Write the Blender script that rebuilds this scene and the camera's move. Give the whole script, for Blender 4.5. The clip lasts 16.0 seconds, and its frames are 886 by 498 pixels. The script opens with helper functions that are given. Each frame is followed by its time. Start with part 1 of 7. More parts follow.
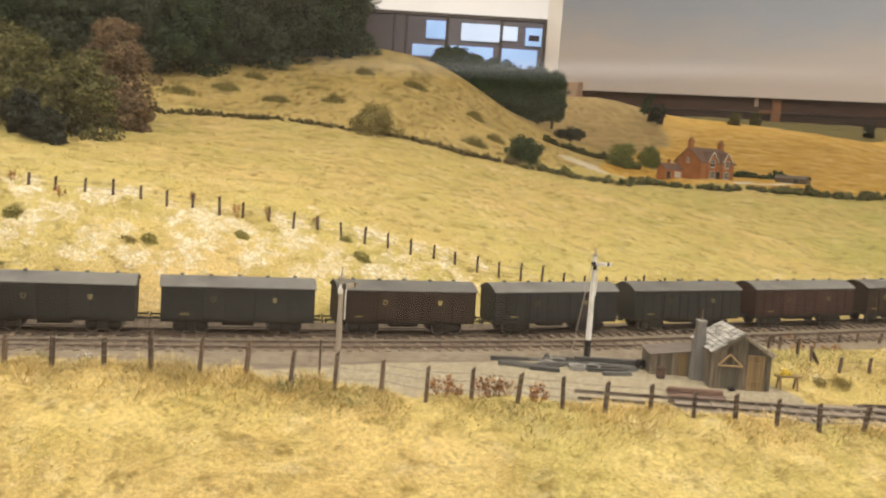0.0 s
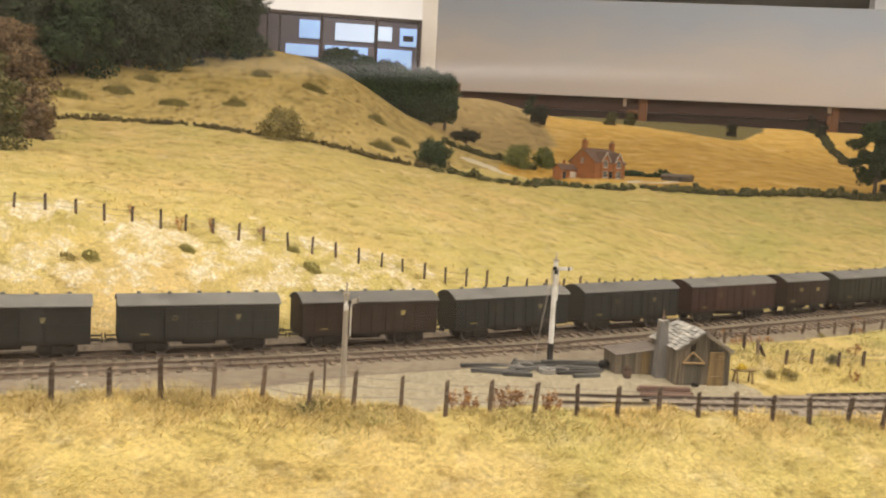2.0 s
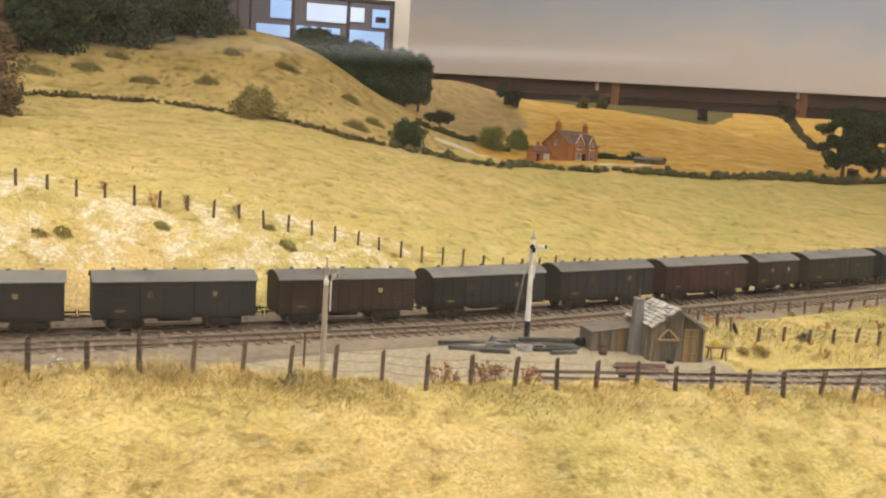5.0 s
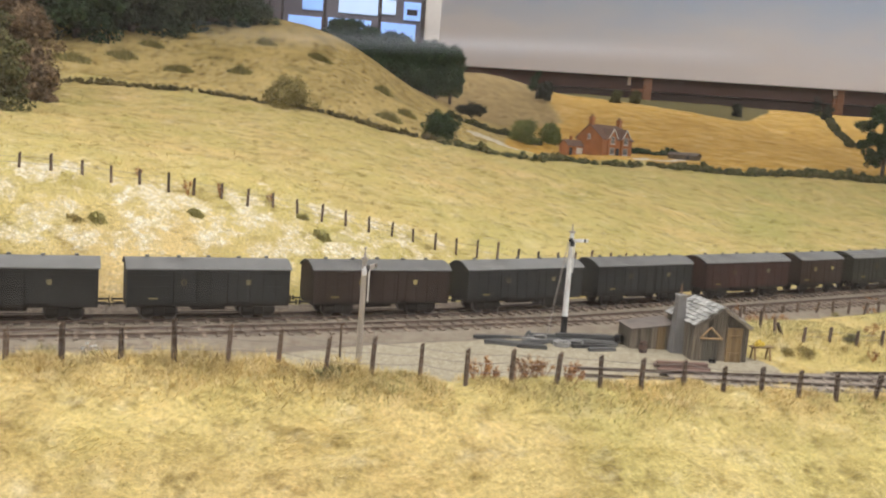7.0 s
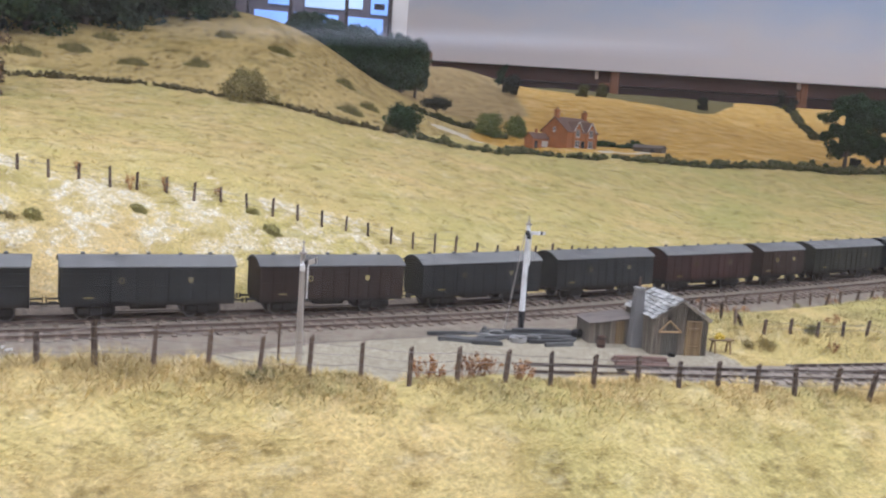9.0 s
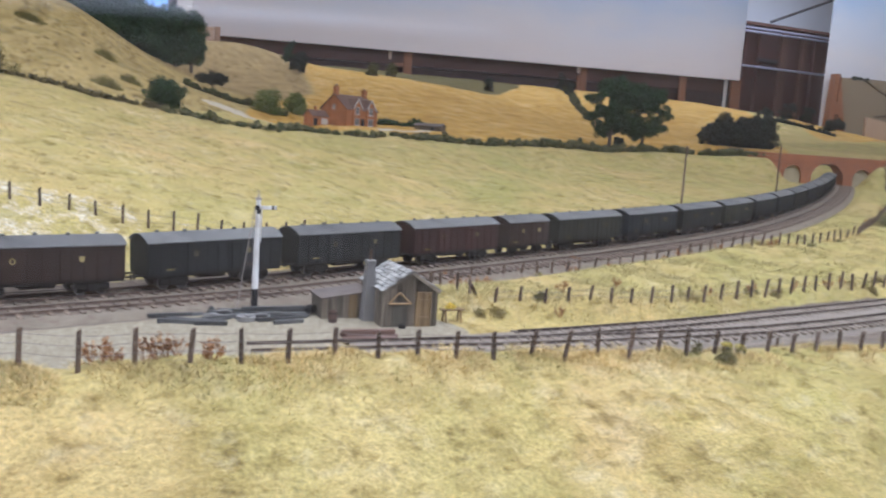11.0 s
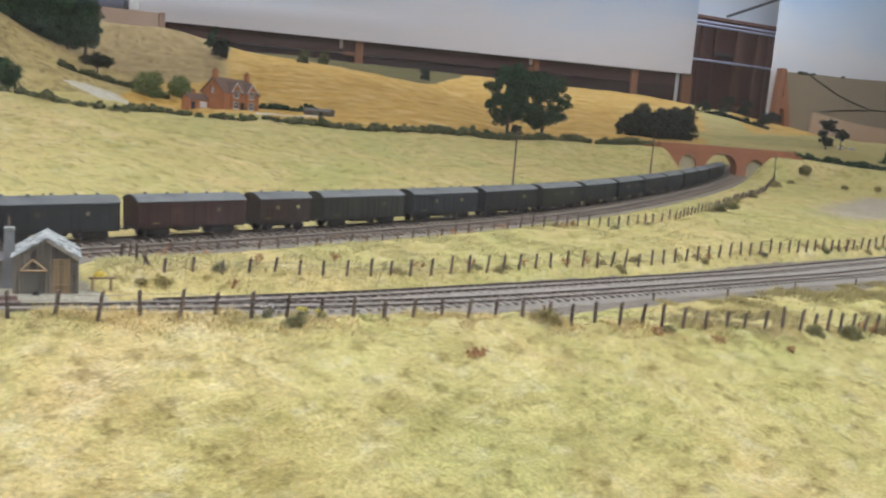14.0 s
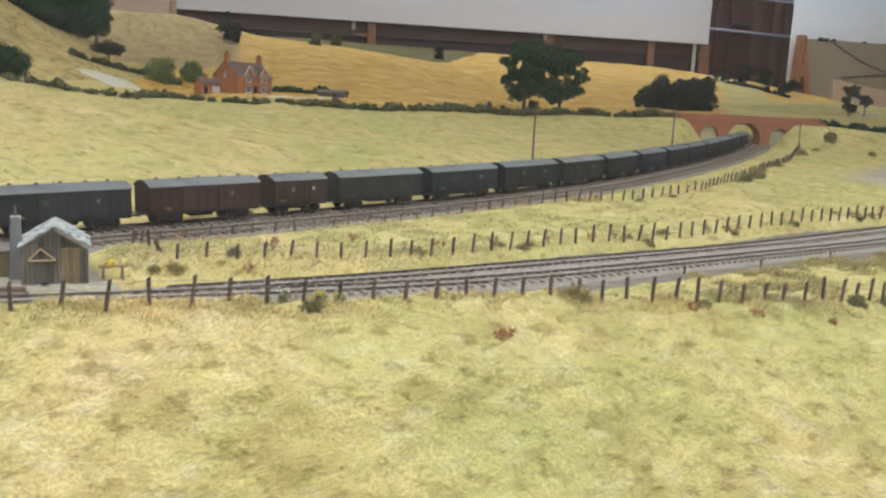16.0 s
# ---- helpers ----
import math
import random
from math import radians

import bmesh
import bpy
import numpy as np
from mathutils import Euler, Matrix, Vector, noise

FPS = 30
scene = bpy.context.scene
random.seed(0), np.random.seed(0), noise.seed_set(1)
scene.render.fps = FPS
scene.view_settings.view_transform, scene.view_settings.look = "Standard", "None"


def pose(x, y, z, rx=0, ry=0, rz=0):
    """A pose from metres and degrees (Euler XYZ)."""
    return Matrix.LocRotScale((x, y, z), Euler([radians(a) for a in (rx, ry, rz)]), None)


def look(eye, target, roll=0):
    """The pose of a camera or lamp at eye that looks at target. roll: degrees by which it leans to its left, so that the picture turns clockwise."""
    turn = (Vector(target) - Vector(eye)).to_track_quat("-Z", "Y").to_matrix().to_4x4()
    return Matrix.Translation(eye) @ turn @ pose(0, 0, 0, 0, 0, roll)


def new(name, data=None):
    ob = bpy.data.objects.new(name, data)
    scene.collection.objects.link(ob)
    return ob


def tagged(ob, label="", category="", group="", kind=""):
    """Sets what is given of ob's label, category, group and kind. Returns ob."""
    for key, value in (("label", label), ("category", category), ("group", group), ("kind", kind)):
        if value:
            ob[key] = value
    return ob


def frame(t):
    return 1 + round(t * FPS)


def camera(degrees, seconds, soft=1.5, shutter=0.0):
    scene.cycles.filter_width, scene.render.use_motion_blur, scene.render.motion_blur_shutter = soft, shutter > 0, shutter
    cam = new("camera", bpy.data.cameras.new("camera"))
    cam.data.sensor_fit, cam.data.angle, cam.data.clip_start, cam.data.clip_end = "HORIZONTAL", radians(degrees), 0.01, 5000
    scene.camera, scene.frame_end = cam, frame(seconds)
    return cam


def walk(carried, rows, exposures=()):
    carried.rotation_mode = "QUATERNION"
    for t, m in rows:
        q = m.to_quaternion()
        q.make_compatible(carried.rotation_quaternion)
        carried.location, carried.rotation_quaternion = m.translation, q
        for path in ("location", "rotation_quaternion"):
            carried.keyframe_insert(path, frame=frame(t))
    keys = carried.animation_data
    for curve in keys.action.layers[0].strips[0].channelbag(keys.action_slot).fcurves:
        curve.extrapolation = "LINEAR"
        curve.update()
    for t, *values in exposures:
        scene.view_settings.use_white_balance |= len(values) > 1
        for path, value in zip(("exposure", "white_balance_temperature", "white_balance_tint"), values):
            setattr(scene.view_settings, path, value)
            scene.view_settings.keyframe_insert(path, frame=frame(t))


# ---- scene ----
cam = camera(54.87, 16.0, soft=2.0, shutter=0.3)
PATH = [
    (0, (0.0291, 0.0286, 0.2226), (-0.0326, 2.0184, 0.0300), 3.83),
    (0.5, (-0.0101, 0.0290, 0.2258), (0.0672, 2.0169, 0.0204), 3.26),
    (1, (-0.0484, 0.0250, 0.2218), (0.1491, 2.0009, -0.0161), 3.04),
    (1.5, (-0.0465, 0.0299, 0.2270), (0.1448, 2.0116, 0.0358), 2.87),
    (2, (-0.0417, 0.0319, 0.2255), (0.1893, 2.0108, 0.0497), 3.07),
    (2.5, (-0.0398, 0.0319, 0.2244), (0.2201, 2.0057, 0.0329), 3.37),
    (3, (-0.0415, 0.0294, 0.2225), (0.2419, 1.9980, 0.0117), 3.52),
    (3.5, (-0.0438, 0.0294, 0.2228), (0.2612, 1.9953, 0.0168), 3.23),
    (4, (-0.0455, 0.0289, 0.2227), (0.2709, 1.9931, 0.0180), 3.28),
    (6.5, (-0.0469, 0.0427, 0.2177), (0.2014, 2.0143, -0.0085), 4.04),
    (7, (-0.0515, 0.0459, 0.2176), (0.1846, 2.0185, -0.0123), 4.20),
    (7.5, (-0.0490, 0.0505, 0.2159), (0.1731, 2.0234, -0.0255), 4.21),
    (8, (-0.0447, 0.0561, 0.2145), (0.1796, 2.0281, -0.0323), 4.05),
    (8.2, (-0.0437, 0.0575, 0.2158), (0.1865, 2.0293, -0.0274), 3.99),
    (10.3, (0.0020, 0.0745, 0.2132), (0.5658, 1.9778, -0.0311), 3.75),
    (10.5, (0.0100, 0.0734, 0.2134), (0.6252, 1.9602, -0.0343), 3.77),
    (11, (0.0208, 0.0651, 0.2124), (0.7647, 1.9047, -0.0376), 4.02),
    (11.5, (0.0309, 0.0585, 0.2051), (0.9020, 1.8356, -0.0830), 4.74),
    (12, (0.0500, 0.0514, 0.2050), (0.9625, 1.8061, -0.0920), 5.21),
    (12.5, (0.0729, 0.0368, 0.1994), (1.0054, 1.7761, -0.1250), 5.39),
    (13, (0.1183, 0.0135, 0.2128), (0.9427, 1.8090, -0.0977), 5.27),
    (13.5, (0.1938, -0.0110, 0.2172), (0.9075, 1.8405, -0.0327), 5.26),
    (14, (0.2447, -0.0311, 0.2142), (1.0376, 1.7859, -0.0499), 4.63),
    (14.5, (0.2535, -0.0428, 0.2174), (1.0975, 1.7527, -0.0357), 4.17),
    (15, (0.2531, -0.0420, 0.2168), (1.1089, 1.7489, -0.0292), 3.88),
    (15.5, (0.2556, -0.0287, 0.2138), (1.0672, 1.7824, -0.0337), 2.93),
    (16, (0.2532, -0.0058, 0.2083), (1.0058, 1.8208, -0.1037), 2.84),
]
walk(cam, [(t, look(eye, target, roll)) for t, eye, target, roll in PATH], exposures=[
    (0.0, -0.35, 6550, 13), (0.5, -0.35, 6650, 13), (1.0, -0.35, 5850, 17), (1.5, -0.35, 6550, 14), (4.0, -0.35, 6750, 15), (6.5, -0.36, 5800, 14), (7.0, -0.37, 5650, 14), (7.5, -0.38, 5050, 20),
    (8.0, -0.39, 4980, 20), (10.5, -0.43, 4890, 19), (11.5, -0.30, 4860, 18), (12.5, -0.29, 4810, 17), (13.5, -0.37, 4860, 16), (14.0, -0.36, 4980, 11), (15.0, -0.33, 5150, 11), (16.0, -0.31, 5080, 8)])

# world and lamps: a closed museum hall lit by unseen overhead panels, placed for brightness
world = bpy.data.worlds.new("hall_air")
scene.world = world
world.use_nodes = True
world.node_tree.nodes["Background"].inputs[0].default_value = (0.9, 0.95, 1.0, 1)
world.node_tree.nodes["Background"].inputs[1].default_value = 0.3


def unseen_lamp(x, y, z, sx, sy, watts, colour, tilt=0.0, turn=0.0):
    data = bpy.data.lights.new("unseen_lamp", "AREA")
    data.shape, data.size, data.size_y, data.energy, data.color = "RECTANGLE", sx, sy, watts, colour
    ob = new("unseen_lamp", data)
    ob.matrix_world = pose(x, y, z, tilt, 0, turn)
    return ob


WARM = (1.0, 0.93, 0.82)
unseen_lamp(0.3, 0.36, 1.45, 4.2, 0.5, 46, WARM, 4)
unseen_lamp(0.9, 1.9, 2.25, 5.0, 1.6, 35, WARM, -4)
# added to brighten the underlit right-hand sky board and downs
unseen_lamp(6.6, 4.0, 2.38, 2.4, 0.6, 17, (1.0, 0.96, 0.91), 42)
unseen_lamp(2.1, 4.6, 2.28, 7.6, 1.2, 118, (1.0, 0.95, 0.88), 30)
# added behind the viewer so the pane mirrors a pale veil from the wall
unseen_lamp(1.5, -1.7, 2.35, 8.0, 1.2, 112, WARM, -12)
# last three lamps added to light the window wall, gallery and gap wall
unseen_lamp(-0.5, 8.75, 2.40, 3.6, 0.3, 52, (1.0, 0.96, 0.90))
unseen_lamp(0.0, 10.2, 2.40, 2.4, 0.5, 20, (0.80, 0.88, 1.0))
unseen_lamp(5.0, 7.7, 2.38, 6.0, 0.5, 42, (1.0, 0.98, 0.95))

# ---------------------------------------------------------------- helpers


def thing(name, m=None, label="", category="", group="", kind=""):
    ob = new(name)
    ob.empty_display_size = 0.01
    ob.matrix_basis = m if m is not None else Matrix.Identity(4)
    return tagged(ob, label, category, group, kind)


def finish(bm, name, mats, smooth=False):
    me = bpy.data.meshes.new(name)
    bm.to_mesh(me)
    bm.free()
    for m in (mats if isinstance(mats, (list, tuple)) else [mats]):
        me.materials.append(m)
    if smooth:
        me.shade_smooth()
    return me


def part(name, bm, material, parent=None, label="", smooth=False, m=None):
    me = bm if isinstance(bm, bpy.types.Mesh) else finish(bm, name, material, smooth)
    ob = new(name, me)
    ob.parent = parent
    if m is not None:
        ob.matrix_basis = m
    return tagged(ob, label)


def raw_mesh(name, verts, faces, material, smooth=False):
    """A mesh from numpy arrays; faces all have the same number of corners."""
    me = bpy.data.meshes.new(name)
    verts, faces = np.asarray(verts, np.float32), np.asarray(faces, np.int32)
    n, k = faces.shape
    me.vertices.add(len(verts))
    me.vertices.foreach_set("co", verts.ravel())
    me.loops.add(n * k)
    me.loops.foreach_set("vertex_index", faces.ravel())
    me.polygons.add(n)
    me.polygons.foreach_set("loop_start", np.arange(0, n * k, k, dtype=np.int32))
    me.polygons.foreach_set("use_smooth", np.full(n, smooth))
    me.update(calc_edges=True)
    me.materials.append(material)
    return me


def box(bm, x0, x1, y0, y1, z0, z1, bevel=0.0, m=None, mi=0):
    r = bmesh.ops.create_cube(bm, size=1)
    vs = r["verts"]
    bmesh.ops.scale(bm, vec=(x1 - x0, y1 - y0, z1 - z0), verts=vs)
    bmesh.ops.translate(bm, vec=((x0 + x1) / 2, (y0 + y1) / 2, (z0 + z1) / 2), verts=vs)
    if m is not None:
        bmesh.ops.transform(bm, matrix=m, verts=vs)
    fs = {f for v in vs for f in v.link_faces}
    for f in fs:
        f.material_index = mi
    if bevel:
        es = list({e for v in vs for e in v.link_edges})
        bmesh.ops.bevel(bm, geom=es, offset=bevel, segments=1, affect="EDGES")
    return vs


def tube(bm, a, b, r0, r1=None, n=8, caps=True, mi=0):
    a, b = Vector(a), Vector(b)
    r1 = r0 if r1 is None else r1
    d = b - a
    r = bmesh.ops.create_cone(bm, cap_ends=caps, segments=n, radius1=r0, radius2=max(r1, 1e-6), depth=d.length)
    m = Matrix.Translation((a + b) / 2) @ d.to_track_quat("Z", "Y").to_matrix().to_4x4()
    bmesh.ops.transform(bm, matrix=m, verts=r["verts"])
    for f in {f for v in r["verts"] for f in v.link_faces}:
        f.material_index = mi
    return r["verts"]


def prism(bm, outline, y0, y1, m=None, mi=0):
    """A solid from an outline in x, z, drawn out along y."""
    a = [bm.verts.new((x, y0, z)) for x, z in outline]
    b = [bm.verts.new((x, y1, z)) for x, z in outline]
    fs = [bm.faces.new(a), bm.faces.new(list(reversed(b)))]
    n = len(a)
    fs += [bm.faces.new((a[i], b[i], b[(i + 1) % n], a[(i + 1) % n])) for i in range(n)]
    for f in fs:
        f.material_index = mi
    if m is not None:
        bmesh.ops.transform(bm, matrix=m, verts=a + b)
    bmesh.ops.recalc_face_normals(bm, faces=fs)
    return a + b

# ---------------------------------------------------------------- materials


def base_mat(name, rough=0.8, metal=0.0, spec=0.3):
    m = bpy.data.materials.new(name)
    m.use_nodes = True
    b = m.node_tree.nodes["Principled BSDF"]
    b.inputs["Roughness"].default_value = rough
    b.inputs["Metallic"].default_value = metal
    b.inputs["Specular IOR Level"].default_value = spec
    return m, m.node_tree, b


def node(nt, kind, **inputs):
    n = nt.nodes.new(kind)
    for key, value in inputs.items():
        n.inputs[key].default_value = value
    return n


def coords(nt, space="Object", stretch=(1, 1, 1)):
    if space == "World":
        src = nt.nodes.new("ShaderNodeNewGeometry").outputs["Position"]
    else:
        src = nt.nodes.new("ShaderNodeTexCoord").outputs["Object"]
    mp = node(nt, "ShaderNodeMapping", Scale=stretch)
    nt.links.new(src, mp.inputs["Vector"])
    return mp.outputs["Vector"]


def noise_of(nt, vec, scale, detail=4.0, rough=0.6):
    n = node(nt, "ShaderNodeTexNoise", Scale=scale, Detail=detail, Roughness=rough)
    nt.links.new(vec, n.inputs["Vector"])
    return n.outputs["Fac"]


def ramp(nt, fac, stops):
    r = nt.nodes.new("ShaderNodeValToRGB")
    e = r.color_ramp.elements
    while len(e) < len(stops):
        e.new(0.5)
    for el, (p, c) in zip(e, stops):
        el.position, el.color = p, (*c, 1)
    nt.links.new(fac, r.inputs["Fac"])
    return r.outputs["Color"]


def mix(nt, fac, a, b, mode="MIX"):
    n = nt.nodes.new("ShaderNodeMix")
    n.data_type, n.blend_type = "RGBA", mode
    for sock, v in ((n.inputs["Factor"], fac), (n.inputs["A"], a), (n.inputs["B"], b)):
        if isinstance(v, bpy.types.NodeSocket):
            nt.links.new(v, sock)
        elif isinstance(v, (int, float)):
            sock.default_value = v
        else:
            sock.default_value = (*v, 1)
    return n.outputs["Result"]


def maths(nt, op, a, b=0.0, clamp=False):
    n = nt.nodes.new("ShaderNodeMath")
    n.operation, n.use_clamp = op, clamp
    for sock, v in zip(n.inputs, (a, b)):
        if isinstance(v, bpy.types.NodeSocket):
            nt.links.new(v, sock)
        else:
            sock.default_value = v
    return n.outputs[0]


def bump(nt, b, height, strength, dist):
    n = node(nt, "ShaderNodeBump", Strength=strength, Distance=dist)
    nt.links.new(height, n.inputs["Height"])
    nt.links.new(n.outputs["Normal"], b.inputs["Normal"])


def plain(name, c0, c1, scale, rough=0.75, metal=0.0, spec=0.3, stretch=(1, 1, 1), bumps=0.3, dist=0.0005, space="Object", stain=None, vary=0.0):
    """Two tones of one surface at two scales of noise, with fine relief; stain adds a third tone in patches."""
    m, nt, b = base_mat(name, rough, metal, spec)
    v = coords(nt, space, stretch)
    fine, broad = noise_of(nt, v, scale), noise_of(nt, v, scale / 7, 3.0)
    col = mix(nt, maths(nt, "MULTIPLY_ADD", fine, 0.7), c0, c1)
    f = maths(nt, "ADD", maths(nt, "MULTIPLY", fine, 0.6), maths(nt, "MULTIPLY", broad, 0.5), True)
    col = ramp(nt, f, [(0.3, c0), (0.75, c1)])
    if stain:
        s = ramp(nt, noise_of(nt, v, scale / 3, 5.0), [(0.5, (0, 0, 0)), (0.68, (1, 1, 1))])
        col = mix(nt, s, col, stain)
    if vary:
        info = nt.nodes.new("ShaderNodeObjectInfo")
        k = maths(nt, "MULTIPLY_ADD", info.outputs["Random"], 2 * vary)
        k.node.inputs[2].default_value = 1 - vary
        hsv = nt.nodes.new("ShaderNodeHueSaturation")
        nt.links.new(k, hsv.inputs["Value"])
        nt.links.new(col, hsv.inputs["Color"])
        col = hsv.outputs["Color"]
    nt.links.new(col, b.inputs["Base Color"])
    if bumps:
        bump(nt, b, fine, bumps, dist)
    return m


def leafy(name, stops, rough=0.75, through=0.25):
    """Foliage: each leaf or blade has its own tone."""
    m, nt, b = base_mat(name, rough, 0, 0.2)
    geo = nt.nodes.new("ShaderNodeNewGeometry")
    col = ramp(nt, geo.outputs["Random Per Island"], stops)
    broad = noise_of(nt, coords(nt, "World"), 22, 3.0)
    tone = ramp(nt, broad, [(0.3, (0.72, 0.72, 0.72)), (0.7, (1.15, 1.12, 1.05))])
    col = mix(nt, 1.0, col, tone, "MULTIPLY")
    nt.links.new(col, b.inputs["Base Color"])
    return m


PASTURE = [(0.34, (0.50, 0.42, 0.14)), (0.45, (0.60, 0.49, 0.17)), (0.56, (0.66, 0.52, 0.20)), (0.68, (0.78, 0.65, 0.34))]


def broad_tint(nt, col, vec):
    """Wide soft drifts: parched orange-tan here, faintly green there."""
    dry = ramp(nt, noise_of(nt, vec, 5.0, 4.0, 0.6), [(0.42, (0, 0, 0)), (0.68, (0.85, 0.85, 0.85))])
    sep = nt.nodes.new("ShaderNodeSeparateXYZ")
    nt.links.new(vec, sep.inputs[0])
    west = maths(nt, "SUBTRACT", 1.0, maths(nt, "MULTIPLY", sep.outputs[0], 1.7), True)
    dry = mix(nt, 1.0, dry, mix(nt, west, (0.25, 0.25, 0.25), (1, 1, 1)), "MULTIPLY")
    col = mix(nt, dry, col, (0.74, 0.545, 0.24))
    shift = node(nt, "ShaderNodeMapping", Location=(3.7, 1.9, 0.0))
    nt.links.new(vec, shift.inputs["Vector"])
    lush = ramp(nt, noise_of(nt, shift.outputs["Vector"], 5.5, 4.0, 0.6), [(0.41, (0, 0, 0)), (0.68, (0.75, 0.75, 0.75))])
    lush = mix(nt, 1.0, lush, mix(nt, west, (1, 1, 1), (0.55, 0.55, 0.55)), "MULTIPLY")
    return mix(nt, lush, col, (0.50, 0.475, 0.15))


def matting(nt, col, vec, scale=150, grain=(0.6, 1.25, 1.0), deep=1.0, wide=1.0):
    """Small matted clumps: olive-brown flecks and tussock shade put into the colour, with bleached crests."""
    flat = node(nt, "ShaderNodeMapping", Scale=grain)
    nt.links.new(vec, flat.inputs["Vector"])
    vec = flat.outputs["Vector"]
    n = noise_of(nt, vec, scale, 3.0, 0.6)
    # dark olive streaks, standing in for the small shadows of the tufts
    dark = ramp(nt, n, [(0.32, (0.46, 0.42, 0.32)), (0.46, (1, 1, 1))])
    col = mix(nt, deep, col, dark, "MULTIPLY")
    # broader tussock shading multiplied in: dim hollows, brighter crests
    tussock_shade = ramp(nt, noise_of(nt, vec, scale * 0.36, 3.0, 0.55), [(0.34, (0.80, 0.78, 0.70)), (0.48, (1.03, 1.03, 1.03)), (0.68, (1.14, 1.14, 1.12))])
    col = mix(nt, deep * wide, col, tussock_shade, "MULTIPLY")
    pale = ramp(nt, noise_of(nt, vec, 95, 3.0, 0.65), [(0.54, (0, 0, 0)), (0.72, (0.32, 0.32, 0.32))])
    return mix(nt, pale, col, (0.86, 0.78, 0.52))


def ground_mat():
    """Static-grass pasture; zones (crop, cinder, chalk, dry hill, road) come from the land's own attributes."""
    m, nt, b = base_mat("pasture", 0.95, 0, 0.1)
    v = coords(nt, "World")
    vs = coords(nt, "World", (0.9, 0.75, 1.0))
    big = noise_of(nt, vs, 11, 5.0, 0.65)
    midn = noise_of(nt, vs, 38, 4.0, 0.6)
    small = noise_of(nt, vs, 120, 3.0, 0.6)
    fine = noise_of(nt, v, 420, 3.0, 0.7)
    f = maths(nt, "ADD", maths(nt, "ADD", maths(nt, "MULTIPLY", big, 0.55), maths(nt, "MULTIPLY", midn, 0.45)), maths(nt, "MULTIPLY", maths(nt, "SUBTRACT", small, 0.5), 0.3))
    grass = ramp(nt, f, PASTURE)
    hill = ramp(nt, f, [(0.36, (0.36, 0.285, 0.10)), (0.48, (0.55, 0.415, 0.15)), (0.62, (0.64, 0.49, 0.195)), (0.7, (0.70, 0.56, 0.26))])
    fallow = ramp(nt, f, [(0.36, (0.38, 0.275, 0.115)), (0.6, (0.52, 0.38, 0.17))])
    rows = noise_of(nt, coords(nt, "World", (2.0, 4.5, 3.0)), 6.0, 5.0, 0.7)
    fc = maths(nt, "ADD", maths(nt, "MULTIPLY", f, 0.72), maths(nt, "MULTIPLY", rows, 0.28))
    crop = ramp(nt, fc, [(0.40, (0.52, 0.30, 0.05)), (0.48, (0.67, 0.41, 0.078)), (0.53, (0.74, 0.48, 0.115)), (0.61, (0.85, 0.62, 0.26))])
    olive = ramp(nt, f, [(0.36, (0.125, 0.105, 0.035)), (0.6, (0.20, 0.165, 0.06))])
    chalk = ramp(nt, noise_of(nt, v, 170, 5.0, 0.7), [(0.34, (0.66, 0.55, 0.27)), (0.48, (0.78, 0.67, 0.40)), (0.62, (0.88, 0.83, 0.66))])
    cinder = ramp(nt, noise_of(nt, v, 260, 5.0, 0.7), [(0.3, (0.34, 0.295, 0.20)), (0.55, (0.46, 0.405, 0.285)), (0.75, (0.54, 0.485, 0.36))])
    ash = ramp(nt, noise_of(nt, v, 300, 5.0, 0.7), [(0.3, (0.17, 0.135, 0.10)), (0.55, (0.28, 0.23, 0.175)), (0.75, (0.38, 0.32, 0.25))])
    lane = ramp(nt, midn, [(0.35, (0.70, 0.62, 0.43)), (0.65, (0.86, 0.80, 0.65))])
    road = ramp(nt, midn, [(0.35, (0.43, 0.355, 0.26)), (0.65, (0.53, 0.45, 0.345))])
    col = matting(nt, broad_tint(nt, grass, vs), vs, 150, (0.55, 0.62, 1.0), 0.75, 1.1)
    hill, fallow, crop = matting(nt, hill, vs, 75, (1.0, 0.42, 0.6)), matting(nt, fallow, vs, 60, (1.0, 0.35, 0.5)), matting(nt, crop, vs, 48, (0.6, 0.5, 0.5), 0.4)
    for key, tone, soft in (("hill", hill, 0.5), ("crop", crop, 0.06), ("olive", olive, 0.2), ("fallow", fallow, 0.2), ("chalk", chalk, 0.9), ("lane", lane, 0.15), ("road", road, 0.5), ("cinder", cinder, 0.35), ("ash", ash, 0.3)):
        at = nt.nodes.new("ShaderNodeAttribute")
        at.attribute_name = key
        rough = midn if key != "chalk" else maths(nt, "ADD", maths(nt, "MULTIPLY", midn, 0.72), maths(nt, "MULTIPLY", small, 0.30))
        k = maths(nt, "ADD", at.outputs["Fac"], maths(nt, "MULTIPLY", maths(nt, "SUBTRACT", rough, 0.5), soft * 2))
        k = ramp(nt, k, [(0.42, (0, 0, 0)), (0.58, (1, 1, 1))] if key not in ("road", "fallow") else [(0.15, (0, 0, 0)), (0.85, (0.9, 0.9, 0.9))])
        col = mix(nt, k, col, tone)
    tone = ramp(nt, fine, [(0.3, (0.62, 0.62, 0.62)), (0.7, (1.12, 1.12, 1.12))])
    col = mix(nt, 1.0, col, tone, "MULTIPLY")
    nt.links.new(col, b.inputs["Base Color"])
    bump(nt, b, maths(nt, "ADD", fine, maths(nt, "MULTIPLY", midn, 2.0)), 0.7, 0.002)
    return m


